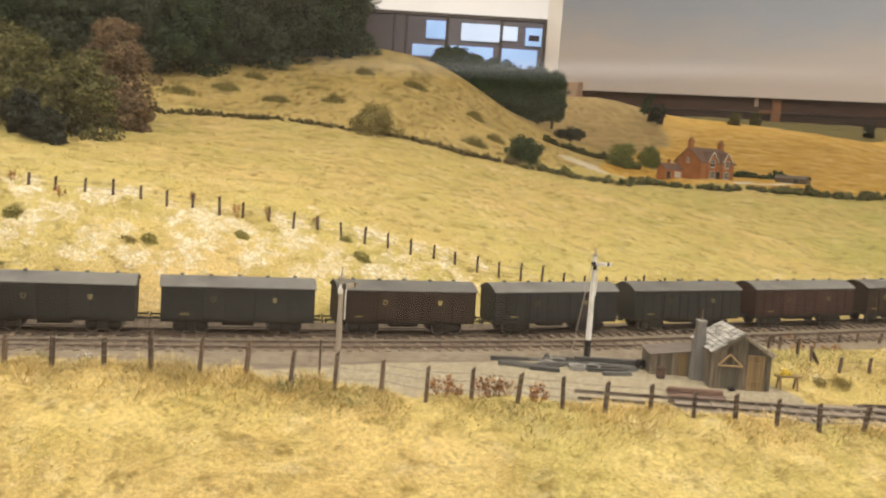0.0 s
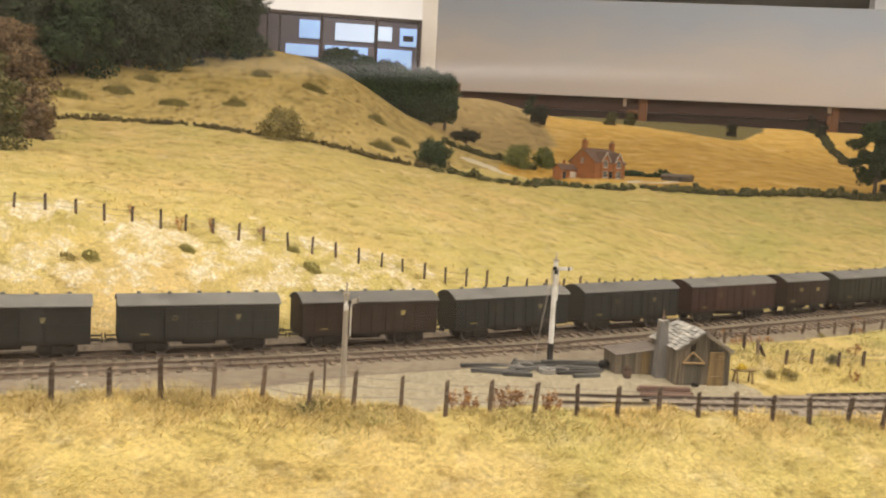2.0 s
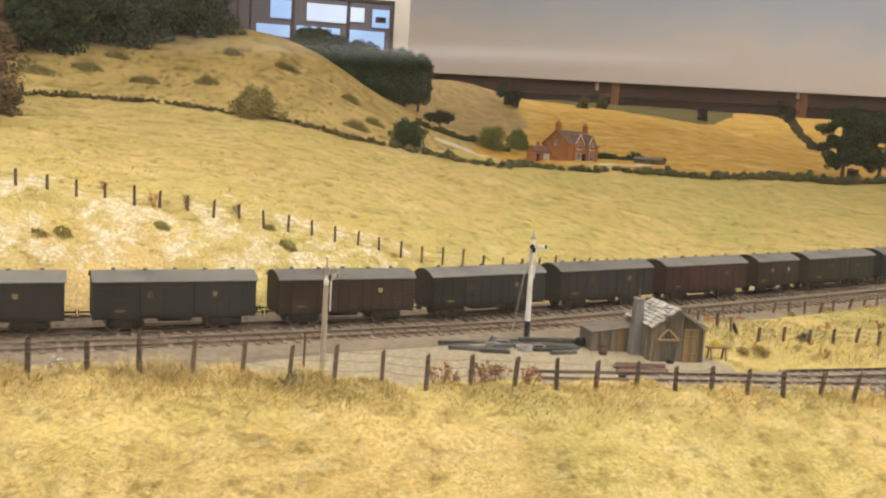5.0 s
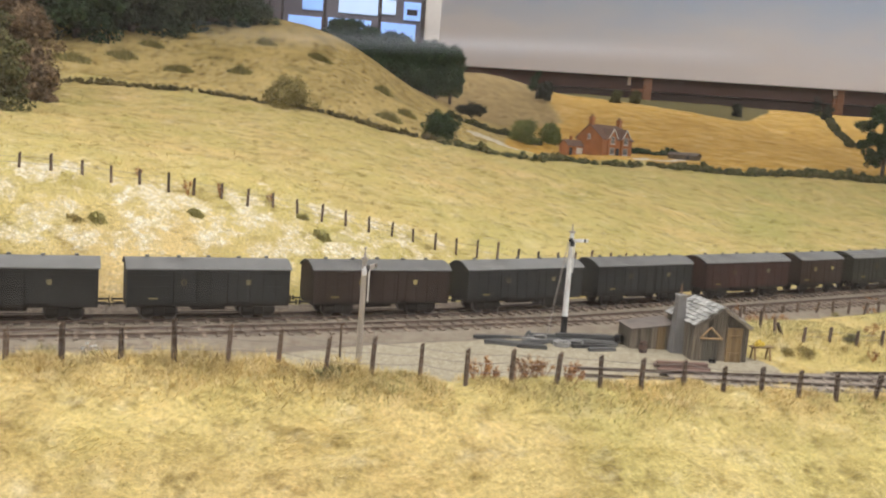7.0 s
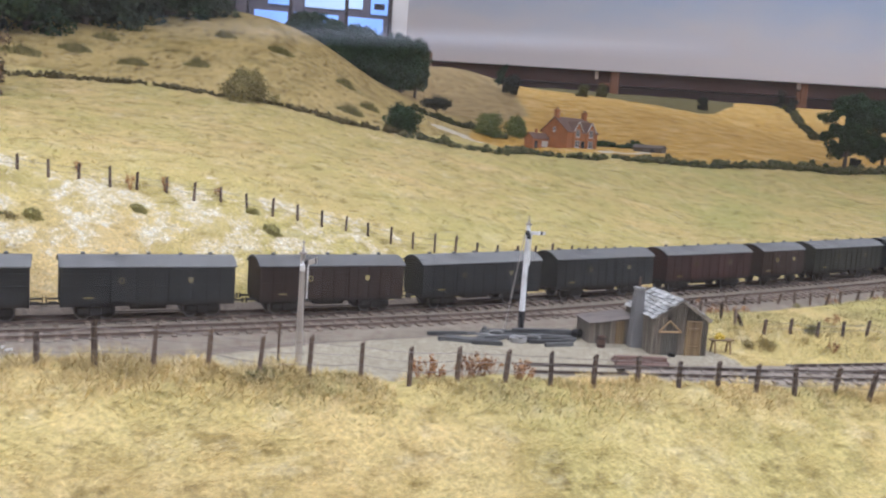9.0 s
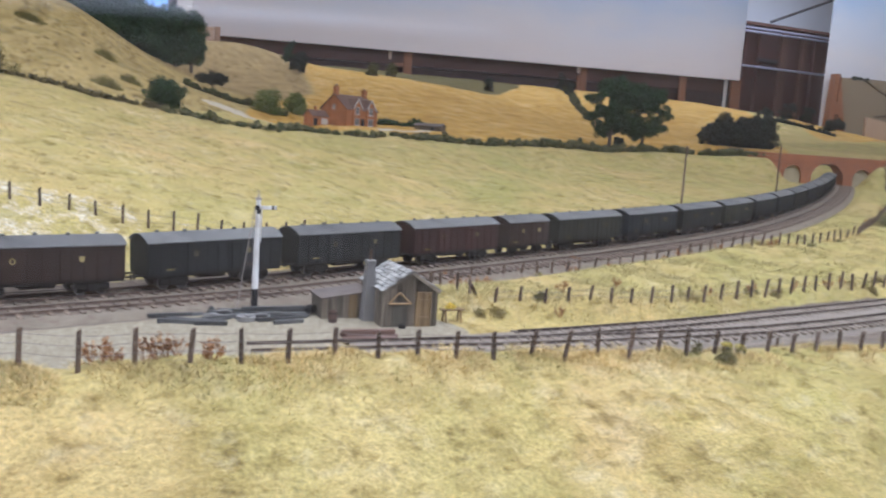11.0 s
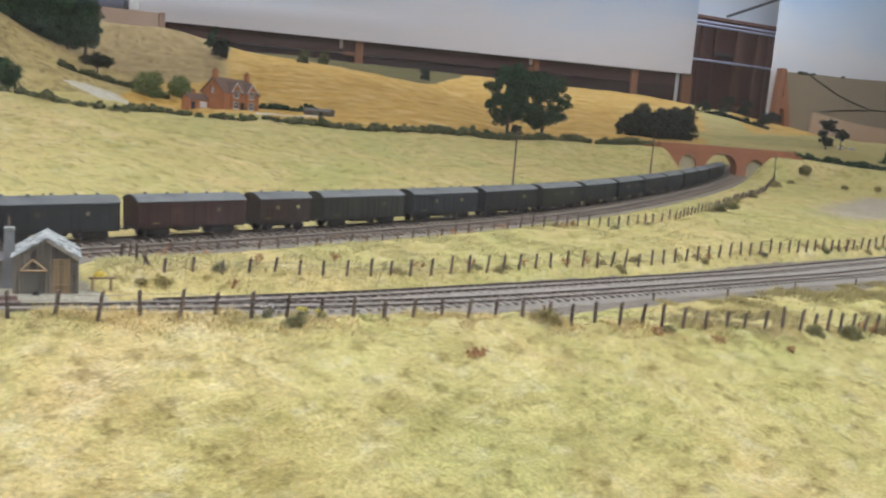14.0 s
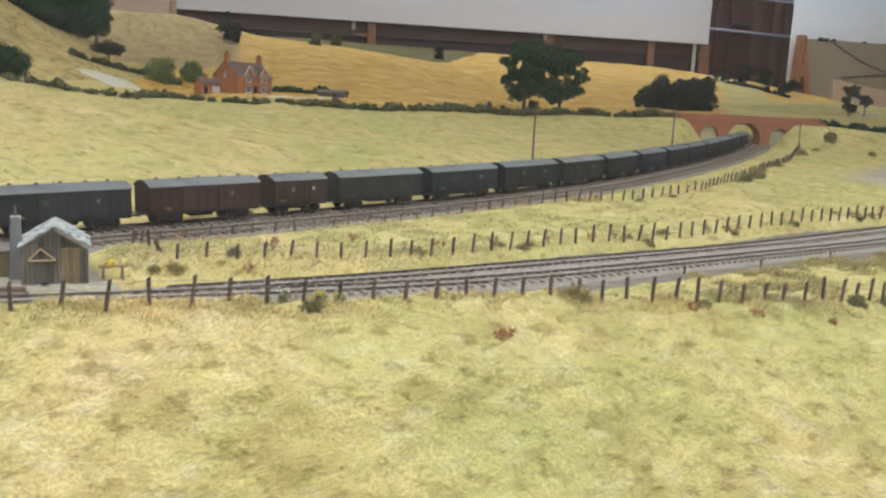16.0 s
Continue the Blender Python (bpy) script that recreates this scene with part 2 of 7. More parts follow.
def brick_mat(name, c0, c1, mortar, scale):
    m, nt, b = base_mat(name, 0.9, 0, 0.2)
    t = node(nt, "ShaderNodeTexBrick", Scale=scale, Color1=(*c0, 1), Color2=(*c1, 1), Mortar=(*mortar, 1))
    t.inputs["Mortar Size"].default_value = 0.012
    t.inputs["Brick Width"].default_value, t.inputs["Row Height"].default_value = 0.45, 0.16
    tc = nt.nodes.new("ShaderNodeTexCoord").outputs["Object"]
    sep = nt.nodes.new("ShaderNodeSeparateXYZ")
    nt.links.new(tc, sep.inputs[0])
    com = nt.nodes.new("ShaderNodeCombineXYZ")
    nt.links.new(maths(nt, "ADD", sep.outputs[0], sep.outputs[1]), com.inputs[0])
    nt.links.new(sep.outputs[2], com.inputs[1])
    nt.links.new(com.outputs[0], t.inputs["Vector"])
    stain = ramp(nt, noise_of(nt, coords(nt), 60, 5.0), [(0.3, (0.7, 0.7, 0.7)), (0.7, (1.15, 1.12, 1.1))])
    nt.links.new(mix(nt, 1.0, t.outputs["Color"], stain, "MULTIPLY"), b.inputs["Base Color"])
    bump(nt, b, t.outputs["Fac"], 0.3, -0.0005)
    return m


M_GROUND = ground_mat()
M_BALLAST = plain("ballast", (0.150, 0.122, 0.085), (0.335, 0.285, 0.21), 420, 0.95, bumps=0.8, dist=0.0012, space="World", stain=(0.20, 0.15, 0.11))
M_RAIL = plain("rusty_rail", (0.12, 0.085, 0.065), (0.22, 0.165, 0.125), 300, 0.6, 0.3, space="World")
M_RAILTOP = plain("worn_rail_head", (0.28, 0.25, 0.23), (0.40, 0.37, 0.34), 300, 0.4, 0.8, space="World")
M_SLEEPER = plain("creosoted_sleeper", (0.15, 0.115, 0.085), (0.31, 0.245, 0.18), 300, 0.9, vary=0.3)
M_PALESLEEPER = plain("bleached_sleeper", (0.21, 0.178, 0.138), (0.35, 0.295, 0.232), 300, 0.9, vary=0.2)
M_DARKRAIL = plain("dark_rusted_rail", (0.078, 0.058, 0.045), (0.145, 0.110, 0.086), 300, 0.7, 0.2, space="World")
M_PALEBALLAST = plain("pale_ballast", (0.21, 0.178, 0.138), (0.39, 0.335, 0.268), 420, 0.95, bumps=0.8, dist=0.0012, space="World", stain=(0.30, 0.26, 0.22))
M_POST = plain("weathered_post", (0.080, 0.054, 0.038), (0.19, 0.135, 0.095), 500, 0.9, stretch=(1, 1, 0.2), vary=0.35)
M_WIRE = plain("fence_wire", (0.20, 0.17, 0.14), (0.32, 0.28, 0.24), 200, 0.6, 0.4)
M_WHITE = plain("white_signal_paint", (0.80, 0.79, 0.76), (0.90, 0.89, 0.87), 160, 0.6, stain=(0.52, 0.48, 0.42))
M_GREYPOST = plain("bare_grey_timber", (0.32, 0.28, 0.235), (0.52, 0.47, 0.41), 260, 0.8, stretch=(1, 1, 0.2))
M_BLACK = plain("black_paint", (0.012, 0.012, 0.013), (0.035, 0.033, 0.032), 200, 0.6)
M_RED = plain("red_paint", (0.36, 0.05, 0.03), (0.5, 0.09, 0.05), 200, 0.5)

# ---------------------------------------------------------------- landform
LX = np.array([-1.2, -0.45, -0.13, 0.15, 0.44, 0.75, 1.2, 1.7, 2.3])
LW = np.array([0.03, 0.15, 0.35, 0.6, 0.9, 1.3, 1.8, 2.6, 4.0, 6.5])
LZ = np.array([
    [0.085, 0.205, 0.232, 0.255, 0.290, 0.400, 0.500, 0.55, 0.55, 0.60],
    [0.085, 0.190, 0.212, 0.238, 0.275, 0.370, 0.520, 0.60, 0.58, 0.60],
    [0.083, 0.158, 0.188, 0.220, 0.270, 0.375, 0.515, 0.56, 0.57, 0.65],
    [0.083, 0.117, 0.149, 0.188, 0.235, 0.300, 0.385, 0.44, 0.54, 0.70],
    [0.090, 0.103, 0.125, 0.172, 0.215, 0.260, 0.310, 0.39, 0.52, 0.70],
    [0.103, 0.110, 0.132, 0.165, 0.215, 0.250, 0.310, 0.42, 0.59, 0.74],
    [0.122, 0.128, 0.150, 0.180, 0.235, 0.285, 0.350, 0.47, 0.62, 0.74],
    [0.147, 0.155, 0.180, 0.225, 0.255, 0.300, 0.375, 0.51, 0.66, 0.76],
    [0.180, 0.190, 0.215, 0.240, 0.270, 0.310, 0.385, 0.52, 0.68, 0.76]])


def hermite(xs, ys, q):
    """Cubic through the stations xs (last axis of ys), at the places q."""
    sl = np.diff(ys, axis=-1) / np.diff(xs)
    tan = np.concatenate([sl[..., :1], (sl[..., 1:] + sl[..., :-1]) / 2, sl[..., -1:]], -1)
    q = np.clip(q, xs[0], xs[-1])
    i = np.clip(np.searchsorted(xs, q, side="right") - 1, 0, len(xs) - 2)
    h = xs[i + 1] - xs[i]
    t = (q - xs[i]) / h
    if ys.ndim == 1:
        a, b, ta, tb = ys[i], ys[i + 1], tan[i], tan[i + 1]
    else:
        k = np.arange(len(q))
        a, b, ta, tb = ys[k, i], ys[k, i + 1], tan[k, i], tan[k, i + 1]
    return a * (2 * t**3 - 3 * t**2 + 1) + b * (3 * t**2 - 2 * t**3) + h * (ta * (t**3 - 2 * t**2 + t) + tb * (t**3 - t**2))


def step(a, b, x):
    t = np.clip((x - a) / (b - a), 0, 1)
    return t * t * (3 - 2 * t)


def hill_foot(x):
    return 0.727 + 0.37 * x + 0.14 * x * x


def line_y(x):
    """The main line leaves the foot of the hill as it curves away."""
    return hill_foot(x) - 0.054 * step(0.10, 1.1, x)


def line_slope(x):
    u = np.clip((x - 0.10) / 1.0, 0, 1)
    return 0.37 + 0.28 * x - 0.054 * 6 * u * (1 - u)


def branch_y(x):
    u = (x - 0.5) / 2
    return 0.565 + 0.27 * (u + np.sqrt(u * u + 0.0036))


def rail_z(y):
    return 0.082 + 0.064 * np.maximum(0, np.minimum(y, 2.4) - 0.75)


FENCE_X = np.array([-0.7, -0.3, 0.0, 0.3, 0.55, 0.7, 0.8, 0.95, 1.3])
FENCE_Y = np.array([0.40, 0.43, 0.449, 0.466, 0.479, 0.481, 0.49, 0.53, 0.62])
FENCE_Z = np.array([0.112, 0.110, 0.107, 0.098, 0.090, 0.083, 0.074, 0.064, 0.058])


ROAD_X = np.array([1.45, 1.60, 1.87, 2.223, 2.5, 2.8, 3.3])
ROAD_Y = np.array([2.28, 2.265, 2.123, 1.953, 1.90, 1.86, 1.86])
ROAD_Z = np.array([0.218, 0.222, 0.229, 0.226, 0.214, 0.198, 0.165])


def land(x, y):
    """Height of the ground at arrays of places."""
    x, y = np.atleast_1d(np.asarray(x, float)), np.atleast_1d(np.asarray(y, float))
    w = y - line_y(np.clip(x, -1.2, 6))
    wt = y - hill_foot(np.clip(x, -1.2, 2.0))
    cols = np.stack([hermite(LW, row, np.maximum(wt, 0.03)) for row in LZ], -1)
    far = hermite(LX, cols, x)
    r = np.hypot(x, y)
    flat = rail_z(y) - 0.007
    flat = flat + (far - flat) * step(3.1, 3.8, r) * step(1.8, 2.3, x)
    far = far + 0.14 * np.exp(-(((x - 0.42) / 0.45) ** 2 + ((y - 4.5) / 0.6) ** 2))
    z = np.where(w > 0, far + (flat - far) * (1 - step(0.03, 0.06, w)), flat)
    # the grass between branch and main line lies a little higher
    z = z + 0.016 * step(0.075, 0.1, y - branch_y(x)) * step(0.075, 0.12, -w) * step(0.25, 0.30, x + 0.5 * (y - 0.65)) * (1 - step(2.6, 3.0, r))
    # the cinder yard lies flush with the sleeper ends
    z = z + 0.0045 * step(0.03, 0.07, y - branch_y(x)) * step(0.06, 0.085, -w) * (1 - step(0.25, 0.30, x + 0.5 * (y - 0.65))) * step(-0.2, -0.05, x)
    # front bank, with the fence along its crest
    fy, fz = np.interp(x, FENCE_X, FENCE_Y), np.interp(x, FENCE_X, FENCE_Z)
    front = fz - 0.22 * np.maximum(fy - y, 0) - 0.02 * step(0.0, 0.2, fy - y)
    z = np.where(y < fy, front, front + (z - front) * step(0.0, 0.07, y - fy))
    # the far right corner falls away behind the meadow
    z = z - 0.30 * step(4.3, 5.1, x) * step(3.7, 4.7, y)
    # hollow round the cottage and the lane
    z = z - 0.031 * np.exp(-(((x - 0.40) / 0.14) ** 2) - ((y - 2.12) / 0.25) ** 2)
    z = z - 0.024 * np.exp(-(((x - 0.30) / 0.13) ** 2) - ((y - 2.50) / 0.16) ** 2)
    # the road's grassy embankment on both sides of the bridge, open where the line passes under it
    crest = np.interp(x, ROAD_X, ROAD_Z) - z
    side = np.abs(y - np.interp(x, ROAD_X, ROAD_Y)) * 0.9
    open_way = step(0.085, 0.16, np.abs(w * 0.74 - 0.030))
    z = z + np.maximum(crest, 0) * (1 - step(0.03, 0.15, side)) * open_way * step(1.42, 1.60, x) * (1 - step(3.2, 3.5, x))
    # gentle unevenness, none on the formation
    lump = 0.004 * np.sin(x * 11 + 1.3 * np.sin(y * 7)) * np.sin(y * 13 + np.sin(x * 9)) + 0.0015 * np.sin(x * 47 + y * 31) * np.sin(y * 53 - x * 21)
    turf = 0.0016 * np.sin(x * 95 + 2.2 * np.sin(y * 60 + x * 21)) * np.sin(y * 120 + 1.8 * np.sin(x * 71)) + 0.0012 * np.sin(x * 173 - y * 90 + 2 * np.sin(y * 140))
    lump = lump + turf * (1 - step(1.6, 2.4, y))
    bed = 1 - step(0.09, 0.16, np.abs(w + 0.02))
    return z + lump * (1 - bed) * step(0.02, 0.1, np.abs(y - branch_y(x) - 0.03))


def ground(x, y):
    return float(land(x, y)[0])
# ---------------------------------------------------------------- end of landform

# ---------------------------------------------------------------- the land as one sheet
HEDGE_X = np.array([-1.2, -0.75, -0.45, -0.16, 0.118, 0.363, 0.6, 0.72, 1.1, 1.55, 1.9, 2.55, 3.3, 4.5])
HEDGE_Y = np.array([1.60, 1.62, 1.60, 1.57, 1.69, 1.96, 2.04, 2.01, 2.15, 2.27, 2.25, 2.30, 2.38, 2.7])


def zones(x, y):
    """What grows or lies where: weights from 0 to 1 (0.5 is the edge)."""
    w = y - line_y(np.clip(x, -1.2, 6))
    hedge = y - np.interp(x, HEDGE_X, HEDGE_Y)
    past = step(-0.03, 0.03, hedge)
    edge = 0.30 + 0.22 * (y - 2.0)
    crop = past * step(-0.03, 0.03, x - edge) * step(-0.2, 0.2, 5.6 + 0.1 * x - y)
    hill = past * (1 - step(-0.05, 0.05, x - edge))
    ridge = np.interp(x, [0.9, 1.4, 1.7, 2.1, 2.5, 2.9], [5.2, 4.5, 4.15, 4.5, 5.1, 5.9])
    olive = past * step(-0.15, 0.15, y - ridge)
    meadow = step(-0.12, 0.12, x - 2.98) * step(-0.1, 0.1, 3.52 + 0.33 * (x - 3.27) - y)
    olive = np.maximum(olive, 0.46 * meadow * step(-0.15, 0.15, y - 2.95 - 0.22 * (x - 2.9)) * (1 - step(4.0, 4.6, x)))
    crop = crop * (1 - meadow) * step(0.12, 0.30, np.abs(w))
    chalk = 0.46 * step(0.04, 0.10, w) * (1 - step(0.14, 0.24, w)) * (1 - step(-0.02, 0.22, x)) + 0.5 * step(0.03, 0.06, w) * (1 - step(0.07, 0.12, w)) * step(0.05, 0.15, x) * (1 - step(0.2, 0.34, x))
    yard = step(-0.012, 0.012, y - np.interp(x, FENCE_X, FENCE_Y) - 0.05) * step(-0.015, 0.015, -0.04 - w) * step(-0.02, 0.02, 0.262 - 0.25 * (y - 0.64) - x)
    bv = y - branch_y(x)
    bed = step(-0.046, -0.030, bv) * (1 - step(0.022, 0.036, bv - 0.009 - 0.0455 * step(0.10, 0.62, x))) * step(0.22, 0.32, x)
    main = (1 - step(0.058, 0.074, np.abs(w + 0.020))) * (1 - step(2.3, 2.4, y))
    low = np.interp(x, [0.225, 0.265, 0.30, 0.34, 0.375], [1.99, 1.88, 1.82, 1.84, 1.90])
    high = np.interp(x, [0.215, 0.245, 0.27, 0.326, 0.37, 0.405], [2.02, 2.09, 2.12, 2.165, 2.12, 1.97])
    lane = step(-0.02, 0.02, y - low) * step(-0.02, 0.02, high - y) * step(0.205, 0.225, x) * (1 - step(0.38, 0.41, x))
    lane2 = (1 - step(0.018, 0.040, np.abs(y - 2.07 - 0.92 * (x - 0.65)))) * step(0.62, 0.66, x) * (1 - step(0.82, 0.86, x))
    road = 1 - step(0.5, 1.6, ((x - 2.35) / 0.72) ** 2 + ((y - 1.50 - 0.40 * (x - 2.35)) / 0.15) ** 2)
    cut = np.interp(y, [2.0, 2.4, 3.2, 3.9, 4.4, 6.0], [0.22, 0.30, 0.74, 0.84, 0.95, 0.95])
    knob = step(-0.05, 0.05, cut - x) * step(2.5, 2.8, y)
    fallow = knob
    crop = crop * (1 - knob)
    hill = np.maximum(hill * (1 - step(0.0, 0.1, x - cut) * step(2.5, 2.8, y)), knob)
    return dict(hill=hill, crop=crop, olive=olive, fallow=fallow, chalk=chalk, lane=np.maximum(lane, lane2), road=road, cinder=yard, ash=np.maximum(bed, main))


def build_land():
    rows = 0.115 * (9.4 / 0.115) ** np.linspace(0, 1, 420)
    cols = np.linspace(-1.05, 1.55, 400)
    gy, gu = np.meshgrid(rows, cols, indexing="ij")
    gx = 0.12 + gu * (gy + 0.32)
    # the board runs on to both sides at full depth
    side = np.linspace(1, 0, 10, endpoint=False)[None, :]
    west = gx[:, :1] + side * (np.minimum(-4.2, gx[:, :1] - 0.4) - gx[:, :1])
    east = gx[:, -1:] + side[:, ::-1] * (np.maximum(7.5, gx[:, -1:] + 0.4) - gx[:, -1:])
    gx = np.concatenate([west, gx, east], 1)
    gy = np.repeat(gy[:, :1], gx.shape[1], 1)
    n = gx.shape[1]
    z = land(gx.ravel(), gy.ravel())
    verts = np.stack([gx.ravel(), gy.ravel(), z], -1)
    i = (np.arange(419)[:, None] * n + np.arange(n - 1)).ravel()
    me = raw_mesh("ground", verts, np.stack([i, i + 1, i + n + 1, i + n], -1), M_GROUND, True)
    for key, val in zones(gx.ravel(), gy.ravel()).items():
        at = me.attributes.new(key, "FLOAT", "POINT")
        at.data.foreach_set("value", val.astype(np.float32))
    return tagged(new("ground", me), "model landscape of dry straw-coloured pasture, stubble and golden crop fields", "ground", kind="structure")


build_land()

# ---------------------------------------------------------------- railway tracks


def main_at(x, off):
    """Place and heading on the main line, off metres to its far side."""
    s = line_slope(x)
    n = math.hypot(1, s)
    px, py = x - off * s / n, line_y(x) + off / n
    return px, py, math.atan(s)


def branch_at(x, off):
    s = (branch_y(x + 1e-3) - branch_y(x - 1e-3)) / 2e-3
    n = math.hypot(1, s)
    return x - off * s / n, branch_y(x) + off / n, math.atan(s)


def sweep(bm, places, section):
    """Draws a closed section (across, up) along places of (x, y, z, heading)."""
    rings = []
    for x, y, z, a in places:
        rings.append([bm.verts.new((x - math.sin(a) * u, y + math.cos(a) * u, z + v)) for u, v in section])
    n = len(section)
    for a, b in zip(rings, rings[1:]):
        for i in range(n):
            bm.faces.new((a[i], a[(i + 1) % n], b[(i + 1) % n], b[i]))
    bm.faces.new(rings[0][::-1])
    bm.faces.new(rings[-1])


GAUGE = 0.0180
RAIL = [(-0.0011, 0.0), (-0.0004, 0.0004), (-0.0004, 0.0014), (-0.0006, 0.0015), (-0.0006, 0.0021), (0.0006, 0.0021), (0.0006, 0.0015), (0.0004, 0.0014), (0.0004, 0.0004), (0.0011, 0.0)]
bm = bmesh.new()
box(bm, -0.0017, 0.0017, -0.0165, 0.0165, -0.0016, 0.0004, 0.0003)
for s in (-1, 1):
    for u in (-1, 1):
        box(bm, -0.0013, 0.0013, s * GAUGE / 2 + u * 0.0014 - 0.0007, s * GAUGE / 2 + u * 0.0014 + 0.0007, 0.0004, 0.0013)
SLEEPER = finish(bm, "sleeper", M_SLEEPER)
PALE_SLEEPER = SLEEPER.copy()
PALE_SLEEPER.materials[0] = M_PALESLEEPER


def build_track(name, label, at, x0, x1, off, zadd, ties=None):
    top = thing(name, label=label, category="railway track", kind="structure", group="railway tracks")
    xs = np.linspace(x0, x1, int((x1 - x0) / 0.02))
    for s in (-1, 1):
        bm = bmesh.new()
        places = []
        for x in xs:
            o = off(x) if callable(off) else off
            px, py, a = at(x, o + s * GAUGE / 2)
            places.append((px, py, float(rail_z(py)) + zadd, a))
        sweep(bm, places, RAIL)
        bm.faces.ensure_lookup_table()
        for f in bm.faces:
            f.normal_update()
            if f.normal.z > 0.9 and f.calc_center_median().z > min(p[2] for p in places) + 0.0012:
                f.material_index = 1 if len(f.verts) == 4 else 0
        part("rail", finish(bm, "rail", [M_DARKRAIL, M_RAIL] if name == "branch_track" else [M_RAIL, M_RAILTOP]), None, top)
    # sleepers
    x = x0 if ties is None else ties
    spots = []
    while x < x1:
        o = off(x) if callable(off) else off
        px, py, a = at(x, o)
        spots.append(pose(px, py, float(rail_z(py)) + zadd, 0, 0, math.degrees(a) + random.uniform(-1.5, 1.5)))
        x += 0.0098 * math.cos(a)
    for k, m in enumerate(spots[:240]):
        part("sleeper", PALE_SLEEPER if name == "branch_track" else SLEEPER, None, top, m=m)
    if len(spots) > 240:
        bm = bmesh.new()
        for m in spots[240:]:
            vs = bmesh.ops.create_cube(bm, size=1)["verts"]
            bmesh.ops.transform(bm, matrix=m @ Matrix.Diagonal((0.0034, 0.033, 0.002, 1)), verts=vs)
        tagged(part("far_sleepers", bm, M_PALESLEEPER if name == "branch_track" else M_SLEEPER, top), kind="stuff")
    return top


def join_off(x):
    return GAUGE / 2 + 0.0455 * float(step(0.10, 0.62, x))


build_track("main_line_track", "empty bullhead-rail main line track on dark weathered sleepers", main_at, -0.62, 2.5, -0.0375, 0.0)
build_track("main_line_track", "bullhead-rail main line track that carries the train", main_at, -0.62, 2.5, 0.005, 0.0)
build_track("branch_track", "rusty branch track in pale grey ballast beside the fence", branch_at, 0.105, 1.9, GAUGE / 2, -0.002, 0.195)
build_track("branch_track", "second branch track that joins the first near the hut", branch_at, 0.30, 1.9, join_off, -0.002)


def ballast(name, label, at, x0, x1, lo, hi, zadd):
    xs = np.linspace(x0, x1, int((x1 - x0) / 0.008))
    us = np.linspace(0, 1, 28)
    verts = []
    for x in xs:
        a0, a1 = (lo(x), hi(x)) if callable(lo) else (lo, hi)
        for u in us:
            px, py, _ = at(x, a0 + (a1 - a0) * u)
            edge = min(u, 1 - u) * (a1 - a0)
            zz = float(rail_z(py)) + zadd - 0.0007 - 0.006 * (1 - float(step(0.0, 0.012, edge))) + random.uniform(-0.0004, 0.0004)
            verts.append((px, py, zz))
    n = len(us)
    i = (np.arange(len(xs) - 1)[:, None] * n + np.arange(n - 1)).ravel()
    me = raw_mesh(name, verts, np.stack([i, i + n, i + n + 1, i + 1], -1), M_PALEBALLAST if name == "ballast_branch" else M_BALLAST, True)
    return tagged(new(name, me), label, "ballast", kind="structure")


ballast("ballast_main", "brown-grey stone ballast of the double main line", main_at, -0.68, 2.6, -0.068, 0.034, 0.0)
ballast("ballast_branch", "pale grey ballast under the branch tracks", branch_at, 0.17, 1.95, lambda x: -0.014, lambda x: join_off(x) + 0.024, -0.0015)

# ---------------------------------------------------------------- the hall round the layout


def sky_mat(name, top, low, z0, z1, hazy):
    """A board painted as a soft cloudy sky."""
    m, nt, b = base_mat(name, 0.85, 0, 0.15)
    geo = nt.nodes.new("ShaderNodeNewGeometry")
    sep = nt.nodes.new("ShaderNodeSeparateXYZ")
    nt.links.new(geo.outputs["Position"], sep.inputs[0])
    k = maths(nt, "DIVIDE", maths(nt, "SUBTRACT", sep.outputs[2], z0), z1 - z0, True)
    cloud = noise_of(nt, coords(nt, "World", (0.5, 0.5, 1.4)), 1.6, 4.0, 0.55)
    k = maths(nt, "ADD", k, maths(nt, "MULTIPLY", maths(nt, "SUBTRACT", cloud, 0.5), 0.9), True)
    col = ramp(nt, k, [(0.1, low), (0.5, hazy), (0.95, top)])
    nt.links.new(col, b.inputs["Base Color"])
    return m


M_SKY_A = sky_mat("painted_sky_pale", (0.60, 0.69, 0.84), (0.87, 0.78, 0.72), 0.97, 1.7, (0.82, 0.79, 0.79))
M_SKY_B = sky_mat("painted_sky_blue", (0.47, 0.58, 0.73), (0.76, 0.72, 0.69), 0.95, 1.75, (0.64, 0.68, 0.74))
M_FRAME = plain("dark_window_frame", (0.030, 0.022, 0.018), (0.06, 0.045, 0.036), 40, 0.5)
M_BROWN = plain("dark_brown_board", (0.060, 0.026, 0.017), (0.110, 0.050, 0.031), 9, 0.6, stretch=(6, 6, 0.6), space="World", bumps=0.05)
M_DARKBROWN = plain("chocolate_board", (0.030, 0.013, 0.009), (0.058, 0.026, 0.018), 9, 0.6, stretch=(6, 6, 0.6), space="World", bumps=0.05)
M_TIMBER = plain("orange_brown_timber", (0.20, 0.085, 0.035), (0.34, 0.155, 0.07), 14, 0.6, stretch=(4, 4, 0.5), space="World", bumps=0.05)
M_PIPE = plain("pale_conduit", (0.50, 0.46, 0.55), (0.66, 0.62, 0.70), 20, 0.4)
M_WALL = plain("cream_wall_paint", (0.62, 0.56, 0.48), (0.72, 0.67, 0.59), 3, 0.85, space="World", bumps=0.02)
M_CEIL = plain("white_ceiling", (0.78, 0.77, 0.75), (0.85, 0.84, 0.82), 4, 0.9, space="World", bumps=0.02)
